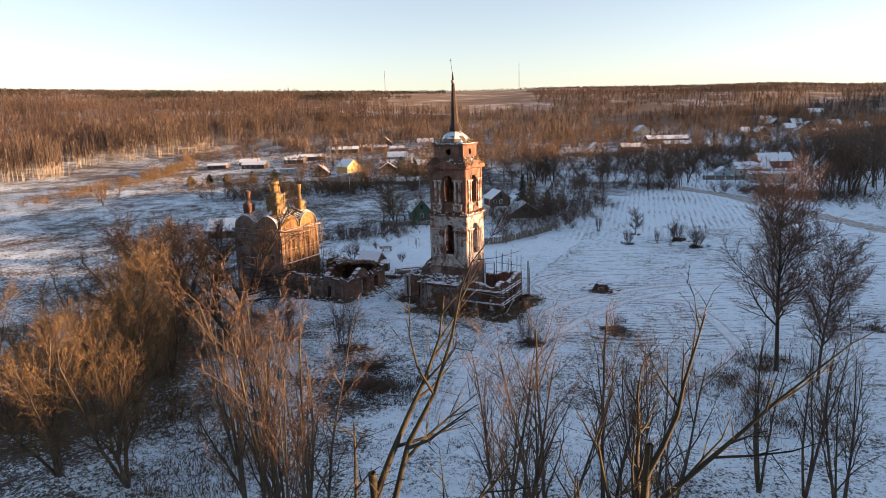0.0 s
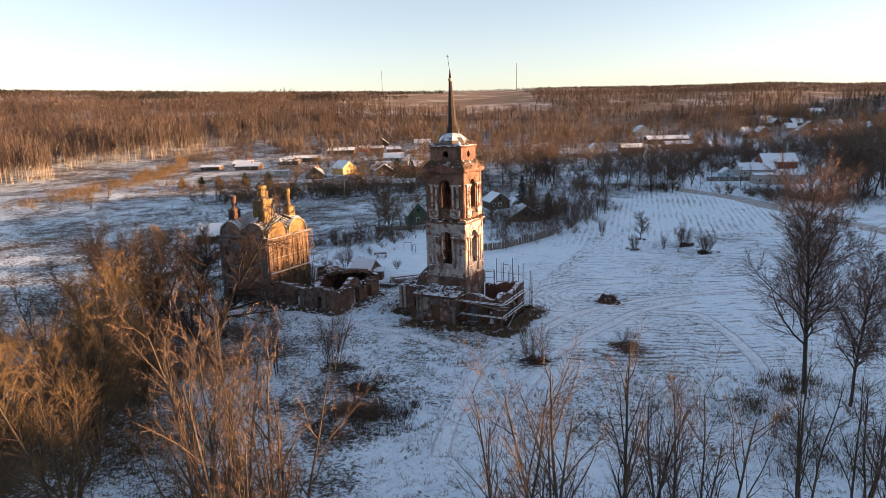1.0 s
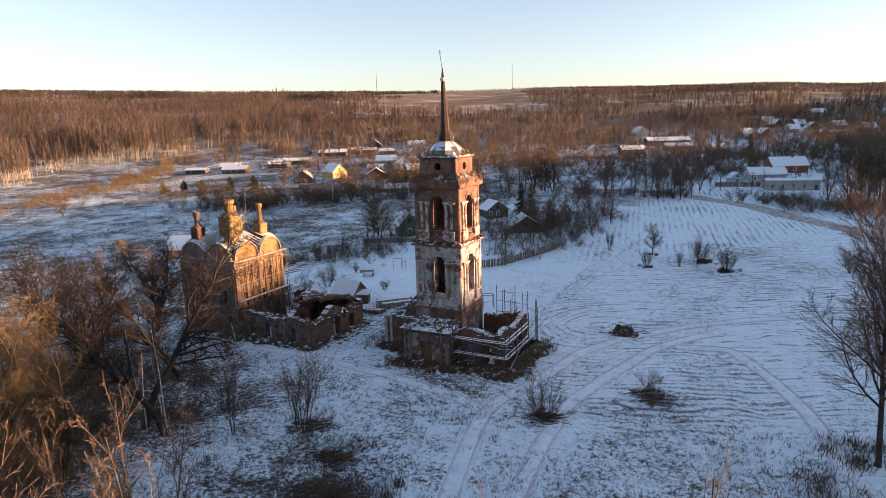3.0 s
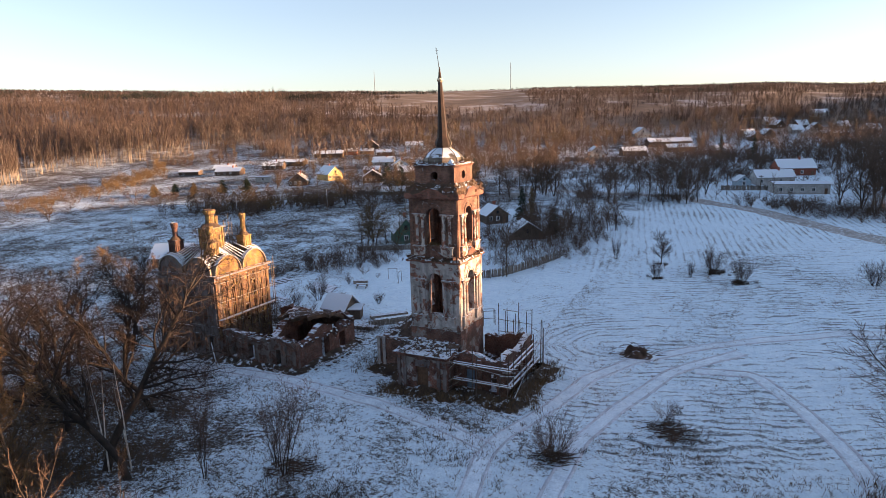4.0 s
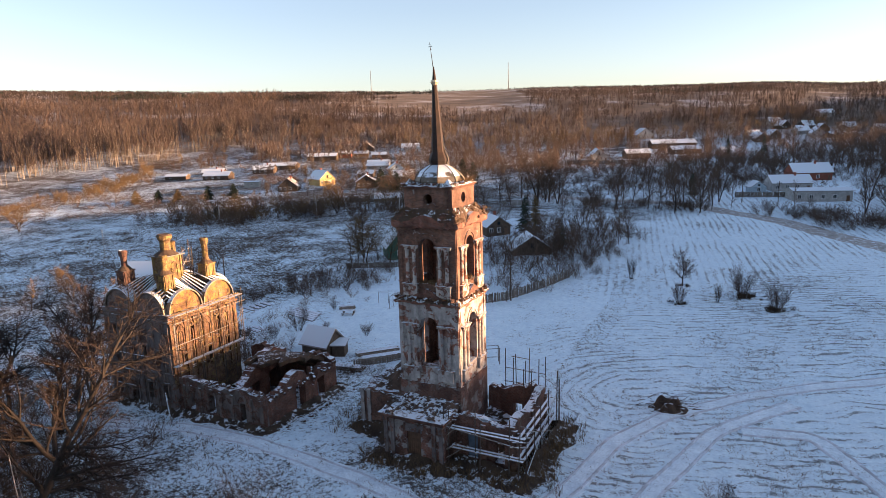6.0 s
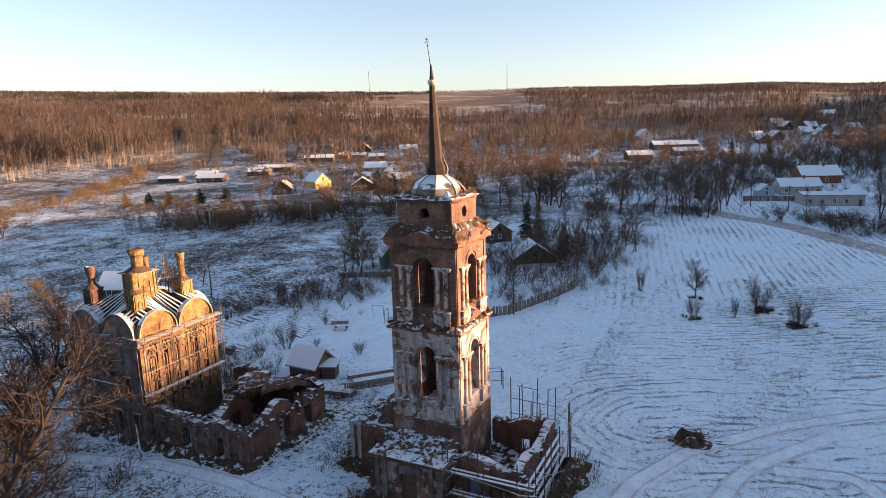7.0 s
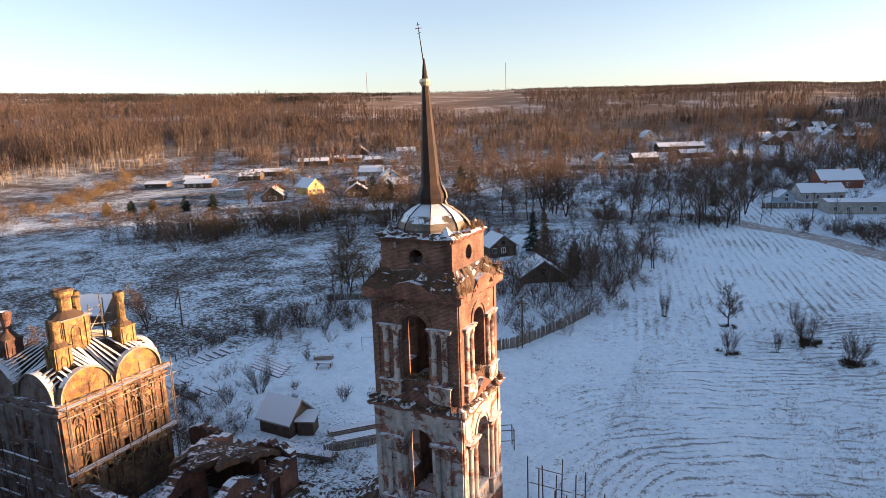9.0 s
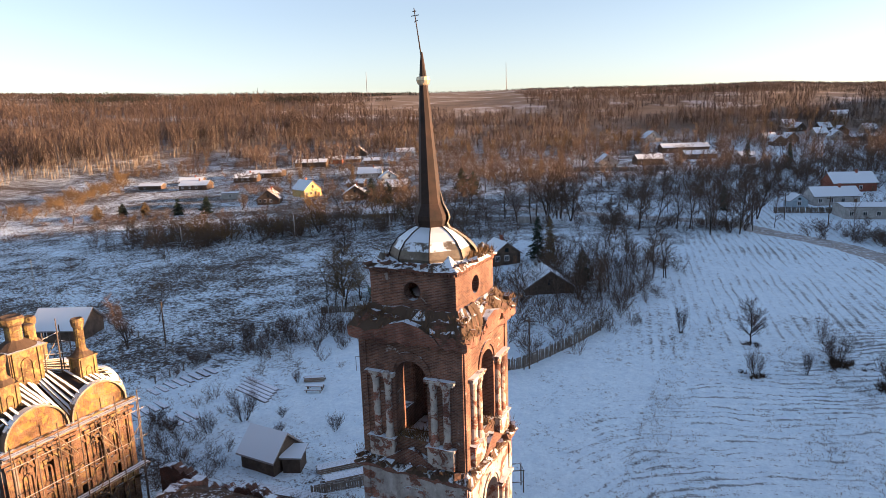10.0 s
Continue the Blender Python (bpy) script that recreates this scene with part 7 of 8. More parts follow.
def house(name, x, y, yaw, w, d, hw, hr, ridge, wall, roof, label, windows=3, door=True, chimney=True, category="house", group="village houses", over=0.45):
    """A gabled house. x, y: the middle of its front foot; it runs back by d. ridge "w" along the front, "d" front to back."""
    t = thing(name, pose(x, y, min(land(x, y), land(x - d * 0.4, y + d * 0.8)) - 0.15, 0, 0, yaw), label, category, group)
    bm = bmesh.new()
    box(bm, -w / 2, w / 2, 0, d, -0.6, hw)
    body = part("wall", bm, wall, t)
    span = d if ridge == "w" else w
    for sgn in (-1, 1):
        bm = bmesh.new()
        if ridge == "w":
            prism(bm, [(0, hw), (d, hw), (d / 2, hw + hr)], sgn * w / 2 - 0.06, sgn * w / 2 + 0.06 if sgn < 0 else sgn * w / 2 - 0.0, "x")
        else:
            a = 0.0 if sgn < 0 else d
            prism(bm, [(-w / 2, hw), (w / 2, hw), (0, hw + hr)], a - 0.02, a + 0.08, "y")
        part("gable", bm, wall, t)
        bm = bmesh.new()
        k = hr / (span / 2)
        if ridge == "w":
            lo = -over if sgn < 0 else d + over
            prism(bm, [(lo, hw - k * over), (d / 2, hw + hr), (d / 2, hw + hr + 0.2), (lo, hw - k * over + 0.2)], -w / 2 - over, w / 2 + over, "x")
        else:
            prism(bm, [(sgn * (w / 2 + over), hw - k * over), (0, hw + hr), (0, hw + hr + 0.2), (sgn * (w / 2 + over), hw - k * over + 0.2)], -over, d + over, "y")
        part("roof_slope", bm, roof, t)
    for i in range(windows):
        u = -w / 2 + w * (i + 0.5) / (windows + (1 if door else 0))
        z = min(hw * 0.42, 1.1)
        bm = bmesh.new()
        for a, b, c, e in ((-0.55, 0.55, z - 0.1, z), (-0.55, 0.55, z + 1.1, z + 1.22), (-0.55, -0.45, z, z + 1.1), (0.45, 0.55, z, z + 1.1), (-0.04, 0.04, z, z + 1.1)):
            box(bm, u + a, u + b, -0.07, 0.02, c, e)
        win = part("window", bm, M_TRIM, body)
        bm = bmesh.new()
        box(bm, u - 0.45, u + 0.45, -0.035, 0.01, z, z + 1.1)
        part("pane", bm, M_PANE, t)
    if ridge == "d":
        bm = bmesh.new()
        box(bm, -0.4, 0.4, -0.08, 0.0, hw + hr * 0.15, hw + hr * 0.5)
        part("attic_window", bm, M_PANE, t)
    if door:
        bm = bmesh.new()
        box(bm, w / 2 - 1.7, w / 2 - 0.8, -0.06, 0.02, -0.2, 2.0)
        part("door", bm, M_DOOR, t)
    if chimney:
        bm = bmesh.new()
        cx, cy = (w * 0.15, d * 0.45) if ridge == "w" else (w * 0.08, d * 0.6)
        box(bm, cx - 0.3, cx + 0.3, cy - 0.3, cy + 0.3, hw + hr * 0.6, hw + hr + 0.9)
        box(bm, cx - 0.37, cx + 0.37, cy - 0.37, cy + 0.37, hw + hr + 0.9, hw + hr + 1.02)
        part("chimney", bm, M_REDWALL, t)
    return t


D1, D2, D3 = "log house with a thickly snowed roof", "low grey shed with a snowed roof", "pale house with a snowed gable roof"
house("shed", -260, 193, 20, 12, 5, 2.0, 1.0, "w", M_LOG, M_ROOFSNOW, D2, 1, True, False, "shed")
house("house", -232, 195, 22, 14, 8, 2.6, 2.0, "w", M_LOG, M_ROOFSNOW, D1)
house("house", -226, 225, 25, 12, 8, 2.6, 2.4, "w", M_LOG, M_ROOFBARE, "log house with a patchily snowed roof")
house("house", -250, 210, 25, 12, 7, 2.4, 1.8, "w", M_LOG, M_ROOFSNOW, D1)
house("hut", -187, 173.5, 27, 7, 4, 2.7, 0.3, "w", M_WHITEWALL, M_ROOFSNOW, "small white flat-roofed hut", 1, False, False, "hut")
house("house", -157, 163.5, 30, 8.5, 9, 2.4, 3.4, "d", M_LOG, M_ROOFBARE, "dark log house with a steep gable")
house("house", -152, 186, 66, 8, 11, 3.2, 3.6, "d", M_YELLOW, M_ROOFSNOW, "yellow house with a sunlit gable and snowed roof")
house("barn", -230, 243, 25, 20, 12, 2.6, 1.4, "w", M_LOG, M_ROOFSNOW, "long low barn under snow", 2, True, False, "barn")
house("barn", -237, 295, 25, 20, 8, 3.0, 1.8, "w", M_LOG, M_ROOFSNOW, "long dark barn under snow", 2, True, False, "barn")
house("shed", -232, 315, 27, 9, 6, 2.8, 2.0, "w", M_REDWALL, M_ROOFBARE, "dark red shed with a bare roof", 1, True, False, "shed")
house("shed", -225, 325, 27, 10, 6, 2.4, 1.6, "w", M_LOG, M_ROOFSNOW, D2, 1, True, False, "shed")
house("barn", -240, 355, 27, 11, 9, 2.6, 4.2, "d", M_LOG, M_ROOFBARE, "dark barn with a steep gable", 1, True, False, "barn")
house("barn", -207, 365, 27, 13, 8, 3.2, 2.6, "w", M_BLUEWALL, M_ROOFSNOW, "pale blue barn with a snowed roof", 2, True, False, "barn")
house("shed", -207, 321, 27, 11, 6, 2.4, 1.6, "w", M_LOG, M_ROOFSNOW, D2, 1, True, False, "shed")
house("house", -126, 179, 32, 9, 8, 2.8, 3.0, "d", M_LOG, M_ROOFSNOW, D1)
house("house", -163, 248, 25, 12, 8, 2.8, 2.8, "w", M_WHITEWALL, M_ROOFSNOW, D3)
house("house", -141, 231, 35, 9, 8, 2.8, 3.0, "d", M_BLUEWALL, M_ROOFSNOW, "pale blue house with a snowed gable roof")
house("shed", -150, 215, 15, 8, 5, 2.2, 1.6, "w", M_LOG, M_ROOFSNOW, D2, 1, True, False, "shed")
house("house", -121, 203, 25, 9, 7, 2.6, 2.6, "w", M_LOG, M_ROOFSNOW, D1)
house("shed", -96, 147, 27, 9, 5, 1.3, 1.5, "w", M_LOG, M_ROOFSNOW, D2, 0, True, False, "shed")
house("house", -32.4, 98.6, 44, 6.5, 7, 2.7, 2.4, "d", M_LOG, M_ROOFSNOW, "dark timber house with a snowed roof", 2)
house("shed", -17, 80, 30, 9, 7, 1.5, 3.0, "d", M_LOG, M_ROOFSNOW, "low dark shed with a steep snowed roof", 0, True, False, "shed")
house("house", -54, 312, 27, 10, 9, 3.0, 4.0, "d", M_WHITEWALL, M_ROOFSNOW, D3)
house("barn", -35, 331, 27, 14, 10, 3.4, 2.2, "w", M_LOG, M_ROOFSNOW, "long dark barn under snow", 2, True, False, "barn")
house("barn", -24, 406, 27, 30, 10, 3.4, 2.4, "w", M_LOG, M_ROOFSNOW, "long dark barn under snow", 4, True, False, "barn")
house("house", -52, 463, 32, 13, 11, 3.4, 5.0, "d", M_WHITEWALL, M_ROOFSNOW, D3)
house("barn", -12, 367, 27, 18, 9, 3.0, 2.0, "w", M_LOG, M_ROOFSNOW, "long dark barn under snow", 3, True, False, "barn")
house("house", 13, 347, 27, 8, 7, 3.0, 2.6, "w", M_WHITEWALL, M_ROOFSNOW, D3)
for x, y, yaw, rd in ((30, 438, 20, "d"), (25, 456, 30, "w"), (38, 458, 35, "d"), (39, 542, 25, "w"), (46, 520, 40, "d"), (65, 468, 15, "d"), (57, 486, 30, "w"), (70, 498, 20, "d"), (62, 520, 30, "w"), (88, 505, 25, "w"), (105, 480, 25, "w")):
    house("house", x, y, yaw, 9, 8, 3.0, 3.6, rd, M_WHITEWALL if (x + y) % 2 else M_LOG, M_ROOFSNOW, D3 if (x + y) % 2 else D1, 2)
house("house", 79, 599, 25, 14, 9, 4.0, 3.0, "w", M_WHITEWALL, M_ROOFSNOW, D3, 4)
house("barn", 80, 463, 22, 18, 8, 2.6, 1.6, "w", M_LOG, M_ROOFSNOW, "long dark barn under snow", 2, True, False, "barn")
house("house", 47, 223, 22, 14, 9, 3.3, 3.2, "w", M_REDWALL, M_ROOFSNOW, "red-brown house with a broad snowed roof", 3)
house("house", 39, 193, 20, 13, 8, 3.0, 2.4, "w", M_WHITEWALL, M_ROOFSNOW, D3, 3)
house("workshop", 46.5, 171, 14, 16.5, 9, 3.4, 0.5, "w", M_WHITEWALL, M_ROOFSNOW, "pale block workshop with a flat snowed roof", 4, True, False, "building")
house("shed", 28.6, 186, 20, 5, 5, 2.4, 1.8, "d", M_BLUEWALL, M_ROOFSNOW, "pale blue shed with a snowed roof", 1, False, False, "shed")
house("barn", -86.0, 30.5, 24, 8.5, 6.5, 2.4, 2.6, "w", M_LOG, M_ROOFSNOW, "brown timber barn with a snowed roof", 1, True, False, "barn")
house("house", -45.0, 68.0, 40, 5.6, 7, 3.2, 3.2, "d", M_GREENWALL, M_ROOFSNOW, "green timber house with a steep snowed roof", 1, False)
house("hut", -93.5, 36.5, 27, 2.6, 2.4, 2.0, 0.3, "w", M_LOG, M_ROOFSNOW, "small dark hut in the meadow", 0, True, False, "hut")
rack = thing("pole_frame", pose(-2.4, 19.2, land(-2.4, 19.2), 0, 0, 30), "pale open pole frame at the field edge", "frame", "garden frames")
for u, v in ((-0.9, 0), (0.9, 0), (-0.9, 1.2), (0.9, 1.2)):
    bm = bmesh.new()
    bar(bm, (u, v, -0.2), (u, v, 2.3), 0.06)
    part("pole", bm, M_FENCE, rack)
for a, b in (((-1.0, 0, 2.25), (1.0, 0, 2.25)), ((-1.0, 1.2, 2.25), (1.0, 1.2, 2.25)), ((-0.9, -0.1, 2.3), (-0.9, 1.3, 2.3)), ((0.9, -0.1, 2.3), (0.9, 1.3, 2.3)), ((-0.9, 0, 1.1), (0.9, 0, 1.1))):
    bm = bmesh.new()
    bar(bm, a, b, 0.05)
    part("rail", bm, M_FENCE, rack)
# garden shed with its lean-to, beside the church
house("garden_shed", -27.3, 12.9, -3, 4.4, 3.9, 2.0, 1.9, "w", M_LOG, M_ROOFSNOW, "dark plank shed with a snowed roof", 0, False, False, "shed", over=0.35)
lean_to = thing("lean_to", pose(-23.9, 14.0, land(-23.9, 14.0), 0, 0, 20), "small dark lean-to with snow on its roof", "shed")
bm = bmesh.new()
box(bm, -0.9, 0.9, 0, 1.9, -0.3, 1.6)
part("wall", bm, M_LOG, lean_to)
bm = bmesh.new()
prism(bm, [(-0.2, 1.62), (2.1, 2.05), (2.1, 2.2), (-0.2, 1.78)], -1.15, 1.15, "x")
part("roof_slope", bm, M_ROOFSNOW, lean_to)

tunnel = thing("greenhouse", pose(-47, 147, land(-47, 147), 0, 0, 27), "white plastic tunnel greenhouse", "greenhouse")
bm = bmesh.new()
prism(bm, arc(0, 0, 1.7, 0, math.pi, 14), 0, 6.5, "x")
part("cover", bm, M_WHITEWALL, tunnel)
for i in range(4):
    bm = bmesh.new()
    prism(bm, arc(0, 0, 1.75, 0, math.pi, 14) + arc(0, 0, 1.68, math.pi, 0, 14), i * 2.1, i * 2.1 + 0.08, "x")
    part("hoop", bm, M_TRIM, tunnel)


# ---- fences, poles and garden things ----
SLAT = bmesh.new()
box(SLAT, -0.055, 0.055, -0.015, 0.015, 0.08, 1.0)
slat_mesh = bpy.data.meshes.new("slat")
SLAT.to_mesh(slat_mesh)
SLAT.free()
slat_mesh.materials.append(M_FENCE)
POST = bmesh.new()
box(POST, -0.07, 0.07, -0.07, 0.07, -0.3, 1.08)
post_mesh = bpy.data.meshes.new("post")
POST.to_mesh(post_mesh)
POST.free()
post_mesh.materials.append(M_FENCE)


def fence(line, high, gap, label, seed=0, posts=2.4):
    rnd = random.Random(seed)
    t = thing("fence", pose(0, 0, 0), label, "fence", "fences")
    for a, b in zip(line, line[1:]):
        l = math.dist(a, b)
        yaw = math.atan2(b[1] - a[1], b[0] - a[0])
        put = lambda u: (a[0] + (b[0] - a[0]) * u / l, a[1] + (b[1] - a[1]) * u / l)
        n = max(1, int(l / posts))
        for i in range(n + 1):
            x, y = put(l * i / n)
            p = part("post", post_mesh, None, t)
            p.matrix_basis = Matrix.Translation((x, y, land(x, y))) @ Matrix.Rotation(yaw, 4, "Z") @ Matrix.Diagonal((1, 1, high, 1))
        for f in (0.25, 0.8):
            bm = bmesh.new()
            pa, pb = put(0), put(l)
            bar(bm, (*pa, land(*pa) + high * f), (*pb, land(*pb) + high * f), 0.045, n=4)
            part("rail", bm, M_FENCE, t)
        if gap:
            for i in range(int(l / gap)):
                x, y = put((i + 0.5) * gap)
                p = part("slat", slat_mesh, None, t)
                p.matrix_basis = Matrix.Translation((x, y, land(x, y))) @ Matrix.Rotation(yaw, 4, "Z") @ Euler((rnd.gauss(0, 0.05), rnd.gauss(0, 0.03), 0)).to_matrix().to_4x4() @ Matrix.Diagonal((gap * 8.0, 1, high * rnd.uniform(0.9, 1.05), 1))
    return t


fence([(-14.6, 42.6), (-10.6, 46.2), (-6.4, 56.6), (-4.2, 64.0)], 1.8, 0.22, "grey board fence along the field", 1)
fence([(-55.9, 24.6), (-55.8, 43.9), (-52.1, 57.0), (-49.1, 72.0)], 1.2, 0, "thin post-and-rail garden fence", 2)
fence([(-52.1, 57.0), (-40.0, 62.0), (-30.0, 66.0)], 1.3, 0.4, "grey picket garden fence", 3)
fence([(21.7, 175.4), (38.3, 178.1)], 1.9, 0.30, "grey board fence beside a workshop", 4)
fence([(-66, 287.5), (-35.5, 288.5)], 2.2, 0.5, "pale board fence of a village yard", 5)
fence([(-19.6, 11.6), (-16.2, 14.6), (-12.4, 19.2)], 1.1, 0.22, "grey picket fence of the garden", 6)
fence([(-110, 143), (-96, 143), (-88, 150)], 1.5, 0.5, "grey picket fence of a yard", 7)
fence([(-86, 40), (-62, 33)], 1.2, 0, "thin post-and-rail meadow fence", 8)


def pole(x, y, h, r, mat, label, arm=0.0):
    t = thing("utility_pole", pose(x, y, land(x, y)), label, "pole", "utility poles")
    bm = bmesh.new()
    bar(bm, (0, 0, -0.4), (0, 0, h), r, r * 0.75, 8)
    part("shaft", bm, mat, t)
    if arm:
        bm = bmesh.new()
        box(bm, -arm, arm, -0.06, 0.06, h - 0.6, h - 0.46)
        for u in (-arm + 0.1, arm - 0.1):
            bar(bm, (u, 0, h - 0.46), (u, 0, h - 0.25), 0.05, n=6)
        part("crossarm", bm, mat, t)
    return t


for x, y, h, m, a in ((-100, 109.3, 7.0, M_WHITEWALL, 0), (-123, 90, 6.5, M_WHITEWALL, 0), (-122.3, 49.3, 7.0, M_WHITEWALL, 0), (-73.2, 117, 6.5, M_WHITEWALL, 0), (-67.6, 36.4, 7.0, M_LOG, 0), (-10.0, 46.7, 7.2, M_LOG, 0.7), (-58, 205, 7.0, M_WHITEWALL, 0), (24, 165, 7.5, M_LOG, 0.7), (34, 160, 7.5, M_LOG, 0.7), (-22, 160, 7.5, M_LOG, 0.7), (-160, 205, 7, M_LOG, 0.6), (-205, 230, 7, M_LOG, 0.6)):
    pole(x, y, h, 0.13, m, "pale concrete utility pole" if m is M_WHITEWALL else "dark wooden utility pole", a)
for x, y in ((-330, 900), (-640, 1000)):
    m = thing("radio_mast", pose(x * 1.5, y * 1.5, land(x * 1.5, y * 1.5)), "thin distant lattice radio mast", "mast")
    bm = bmesh.new()
    bar(bm, (0, 0, 0), (0, 0, 62), 0.9, 0.5, 4)
    part("shaft", bm, M_ROOFBARE, m)


def plank_stack(x, y, yaw, l, w, h, label):
    rnd = random.Random(int(x * 10))
    t = thing("plank_stack", pose(x, y, land(x, y), 0, 0, yaw), label, "planks", "stacked planks")
    for i in range(6):
        for j in range(3):
            bm = bmesh.new()
            u = -w / 2 + w * (i + 0.5) / 6
            box(bm, -l / 2 + rnd.uniform(-0.2, 0.2), l / 2 + rnd.uniform(-0.2, 0.2), u - w / 13, u + w / 13, h * j / 3, h * j / 3 + h / 3 - 0.02)
            part("plank", bm, M_PLANK, t)


plank_stack(-17.6, 15.6, 46, 6.0, 1.2, 0.7, "long stack of boards under snow")
plank_stack(-19.4, 17.2, 46, 6.0, 1.1, 0.6, "long stack of boards under snow")
plank_stack(-21.5, 10.8, 8, 7.0, 1.3, 0.5, "low pile of old boards under snow")
plank_stack(-35.6, 33.2, 30, 2.6, 1.0, 0.6, "short pile of boards in the garden")

table = thing("garden_table", pose(-33.6, 30.6, land(-33.6, 30.6), 0, 0, 20), "wooden garden table with benches in the snow", "table")
for nm, b in (("tabletop", (-1.1, 1.1, -0.4, 0.4, 0.72, 0.78)), ("bench", (-1.1, 1.1, -0.95, -0.65, 0.42, 0.47)), ("bench", (-1.1, 1.1, 0.65, 0.95, 0.42, 0.47))):
    bm = bmesh.new()
    box(bm, *b)
    part(nm, bm, M_PLANK, table)
for u in (-0.9, 0.9):
    for v in (-0.8, -0.2, 0.2, 0.8):
        bm = bmesh.new()
        box(bm, u - 0.05, u + 0.05, v - 0.05, v + 0.05, -0.1, 0.72 if abs(v) < 0.5 else 0.42)
        part("leg", bm, M_WOOD, table)
for x, y, yaw in ((-31.2, 38.2, 20), (-28.6, 36.6, 100)):
    t = thing("pole_frame", pose(x, y, land(x, y), 0, 0, yaw), "thin pole frame for drying washing", "frame", "garden frames")
    for u in (-0.9, 0.9):
        bm = bmesh.new()
        bar(bm, (u, 0, -0.2), (u, 0, 2.1), 0.04)
        part("pole", bm, M_POLE, t)
    bm = bmesh.new()
    bar(bm, (-0.95, 0, 2.05), (0.95, 0, 2.05), 0.035)
    part("rail", bm, M_POLE, t)
M_RUT_BED = plain("bed_soil", (0.10, 0.09, 0.085), (0.30, 0.30, 0.31), scale=0.9, fine=4, bump=0.5)
# raised vegetable beds
BEDS = [(-40.6 - 0.28 * i, 26.6 + 0.80 * i, 6.8) for i in range(5)] + [(-54.0 + 0.30 * i, 22.6 + 1.15 * i, 3.0) for i in range(8)] + [(-50.6 + 0.3 * i, 17.2 + 1.0 * i, 2.8) for i in range(4)] + [(-44.6 + 0.3 * i, 16.6 + 1.0 * i, 3.2) for i in range(4)]
for x, y, long in BEDS:
    t = thing("vegetable_bed", pose(x, y, land(x, y), 0, 0, -15), "low snow-covered vegetable bed", "garden bed", "vegetable beds")
    bm = bmesh.new()
    prism(bm, [(-0.36, -0.1), (0.36, -0.1), (0.30, 0.09), (-0.30, 0.09)], -long / 2, long / 2, "x")
    part("soil", bm, M_RUT_BED, t)
    bm = bmesh.new()
    prism(bm, [(-0.31, 0.06), (0.31, 0.06), (0.25, 0.14), (-0.25, 0.14)], -long / 2 + 0.05, long / 2 - 0.05, "x")
    part("snow_cover", bm, M_SNOW, t)


def brush_heap(x, y, l, w, h, label, seed, n=90, mound=False):
    rnd = random.Random(seed)
    t = thing("brush_heap", pose(x, y, land(x, y)), label, "brushwood", "brushwood heaps")
    segs = []
    for _ in range(int(n * 2.6)):
        px, py = rnd.gauss(0, l * 0.3), rnd.gauss(0, w * 0.3)
        a, e = rnd.gauss(0.4, 0.8), rnd.uniform(-0.1, 0.5)
        k = rnd.uniform(0.5, 1.5)
        z = rnd.uniform(0, h) * math.exp(-(px / l) ** 2 * 3) * math.exp(-(py / w) ** 2 * 3)
        segs.append((px, py, z, px + math.cos(a) * k, py + math.sin(a) * k, z + e * k * 0.6, rnd.uniform(0.02, 0.06), 0.015))
    tagged(part("brushwood", mesh_arrays("brushwood", *tubes(segs, 4), [M_TWIG]), None, t), kind="stuff")
    if not mound:
        return
    bm = bmesh.new()
    g = [[bm.verts.new((-l / 2 + l * i / 12, -w / 2 + w * j / 12, 0)) for j in range(13)] for i in range(13)]
    for row in g:
        for v in row:
            e = max(0, 1 - (2 * v.co.x / l) ** 2 - (2 * v.co.y / w) ** 2)
            v.co.z = -0.42 + h * 0.62 * e * (1 + 1.3 * noise.noise((v.co.x * 1.6 + seed, v.co.y * 1.6, 2)))
    for i in range(12):
        for j in range(12):
            bm.faces.new((g[i][j], g[i + 1][j], g[i + 1][j + 1], g[i][j + 1]))
    part("core", bm, M_DEBRIS, t, "earth core under patches of snow")


brush_heap(20.6, 14.4, 5.0, 2.8, 2.2, "dark heap of brushwood and earth in the field", 3, 26, True)
brush_heap(5.8, -36.0, 6.0, 2.6, 1.0, "tangle of cut brushwood in the meadow", 5, 150)
brush_heap(2.4, -30.6, 4.5, 2.2, 0.7, "tangle of cut brushwood in the meadow", 6, 110)
brush_heap(-3.9, -26.4, 4.0, 3.2, 0.6, "dead brush at the foot of a shrub", 7, 80)
brush_heap(17.6, -14.6, 3.4, 2.2, 0.5, "dead brush at the foot of a shrub", 8, 70)
brush_heap(27.0, -5.0, 4.0, 3.0, 0.5, "low dead brush in the field", 9, 80)


M_DARKWEED = plain("dark_dead_weeds", (0.030, 0.020, 0.014), (0.085, 0.055, 0.034), scale=0.8, fine=6, bump=0.1)


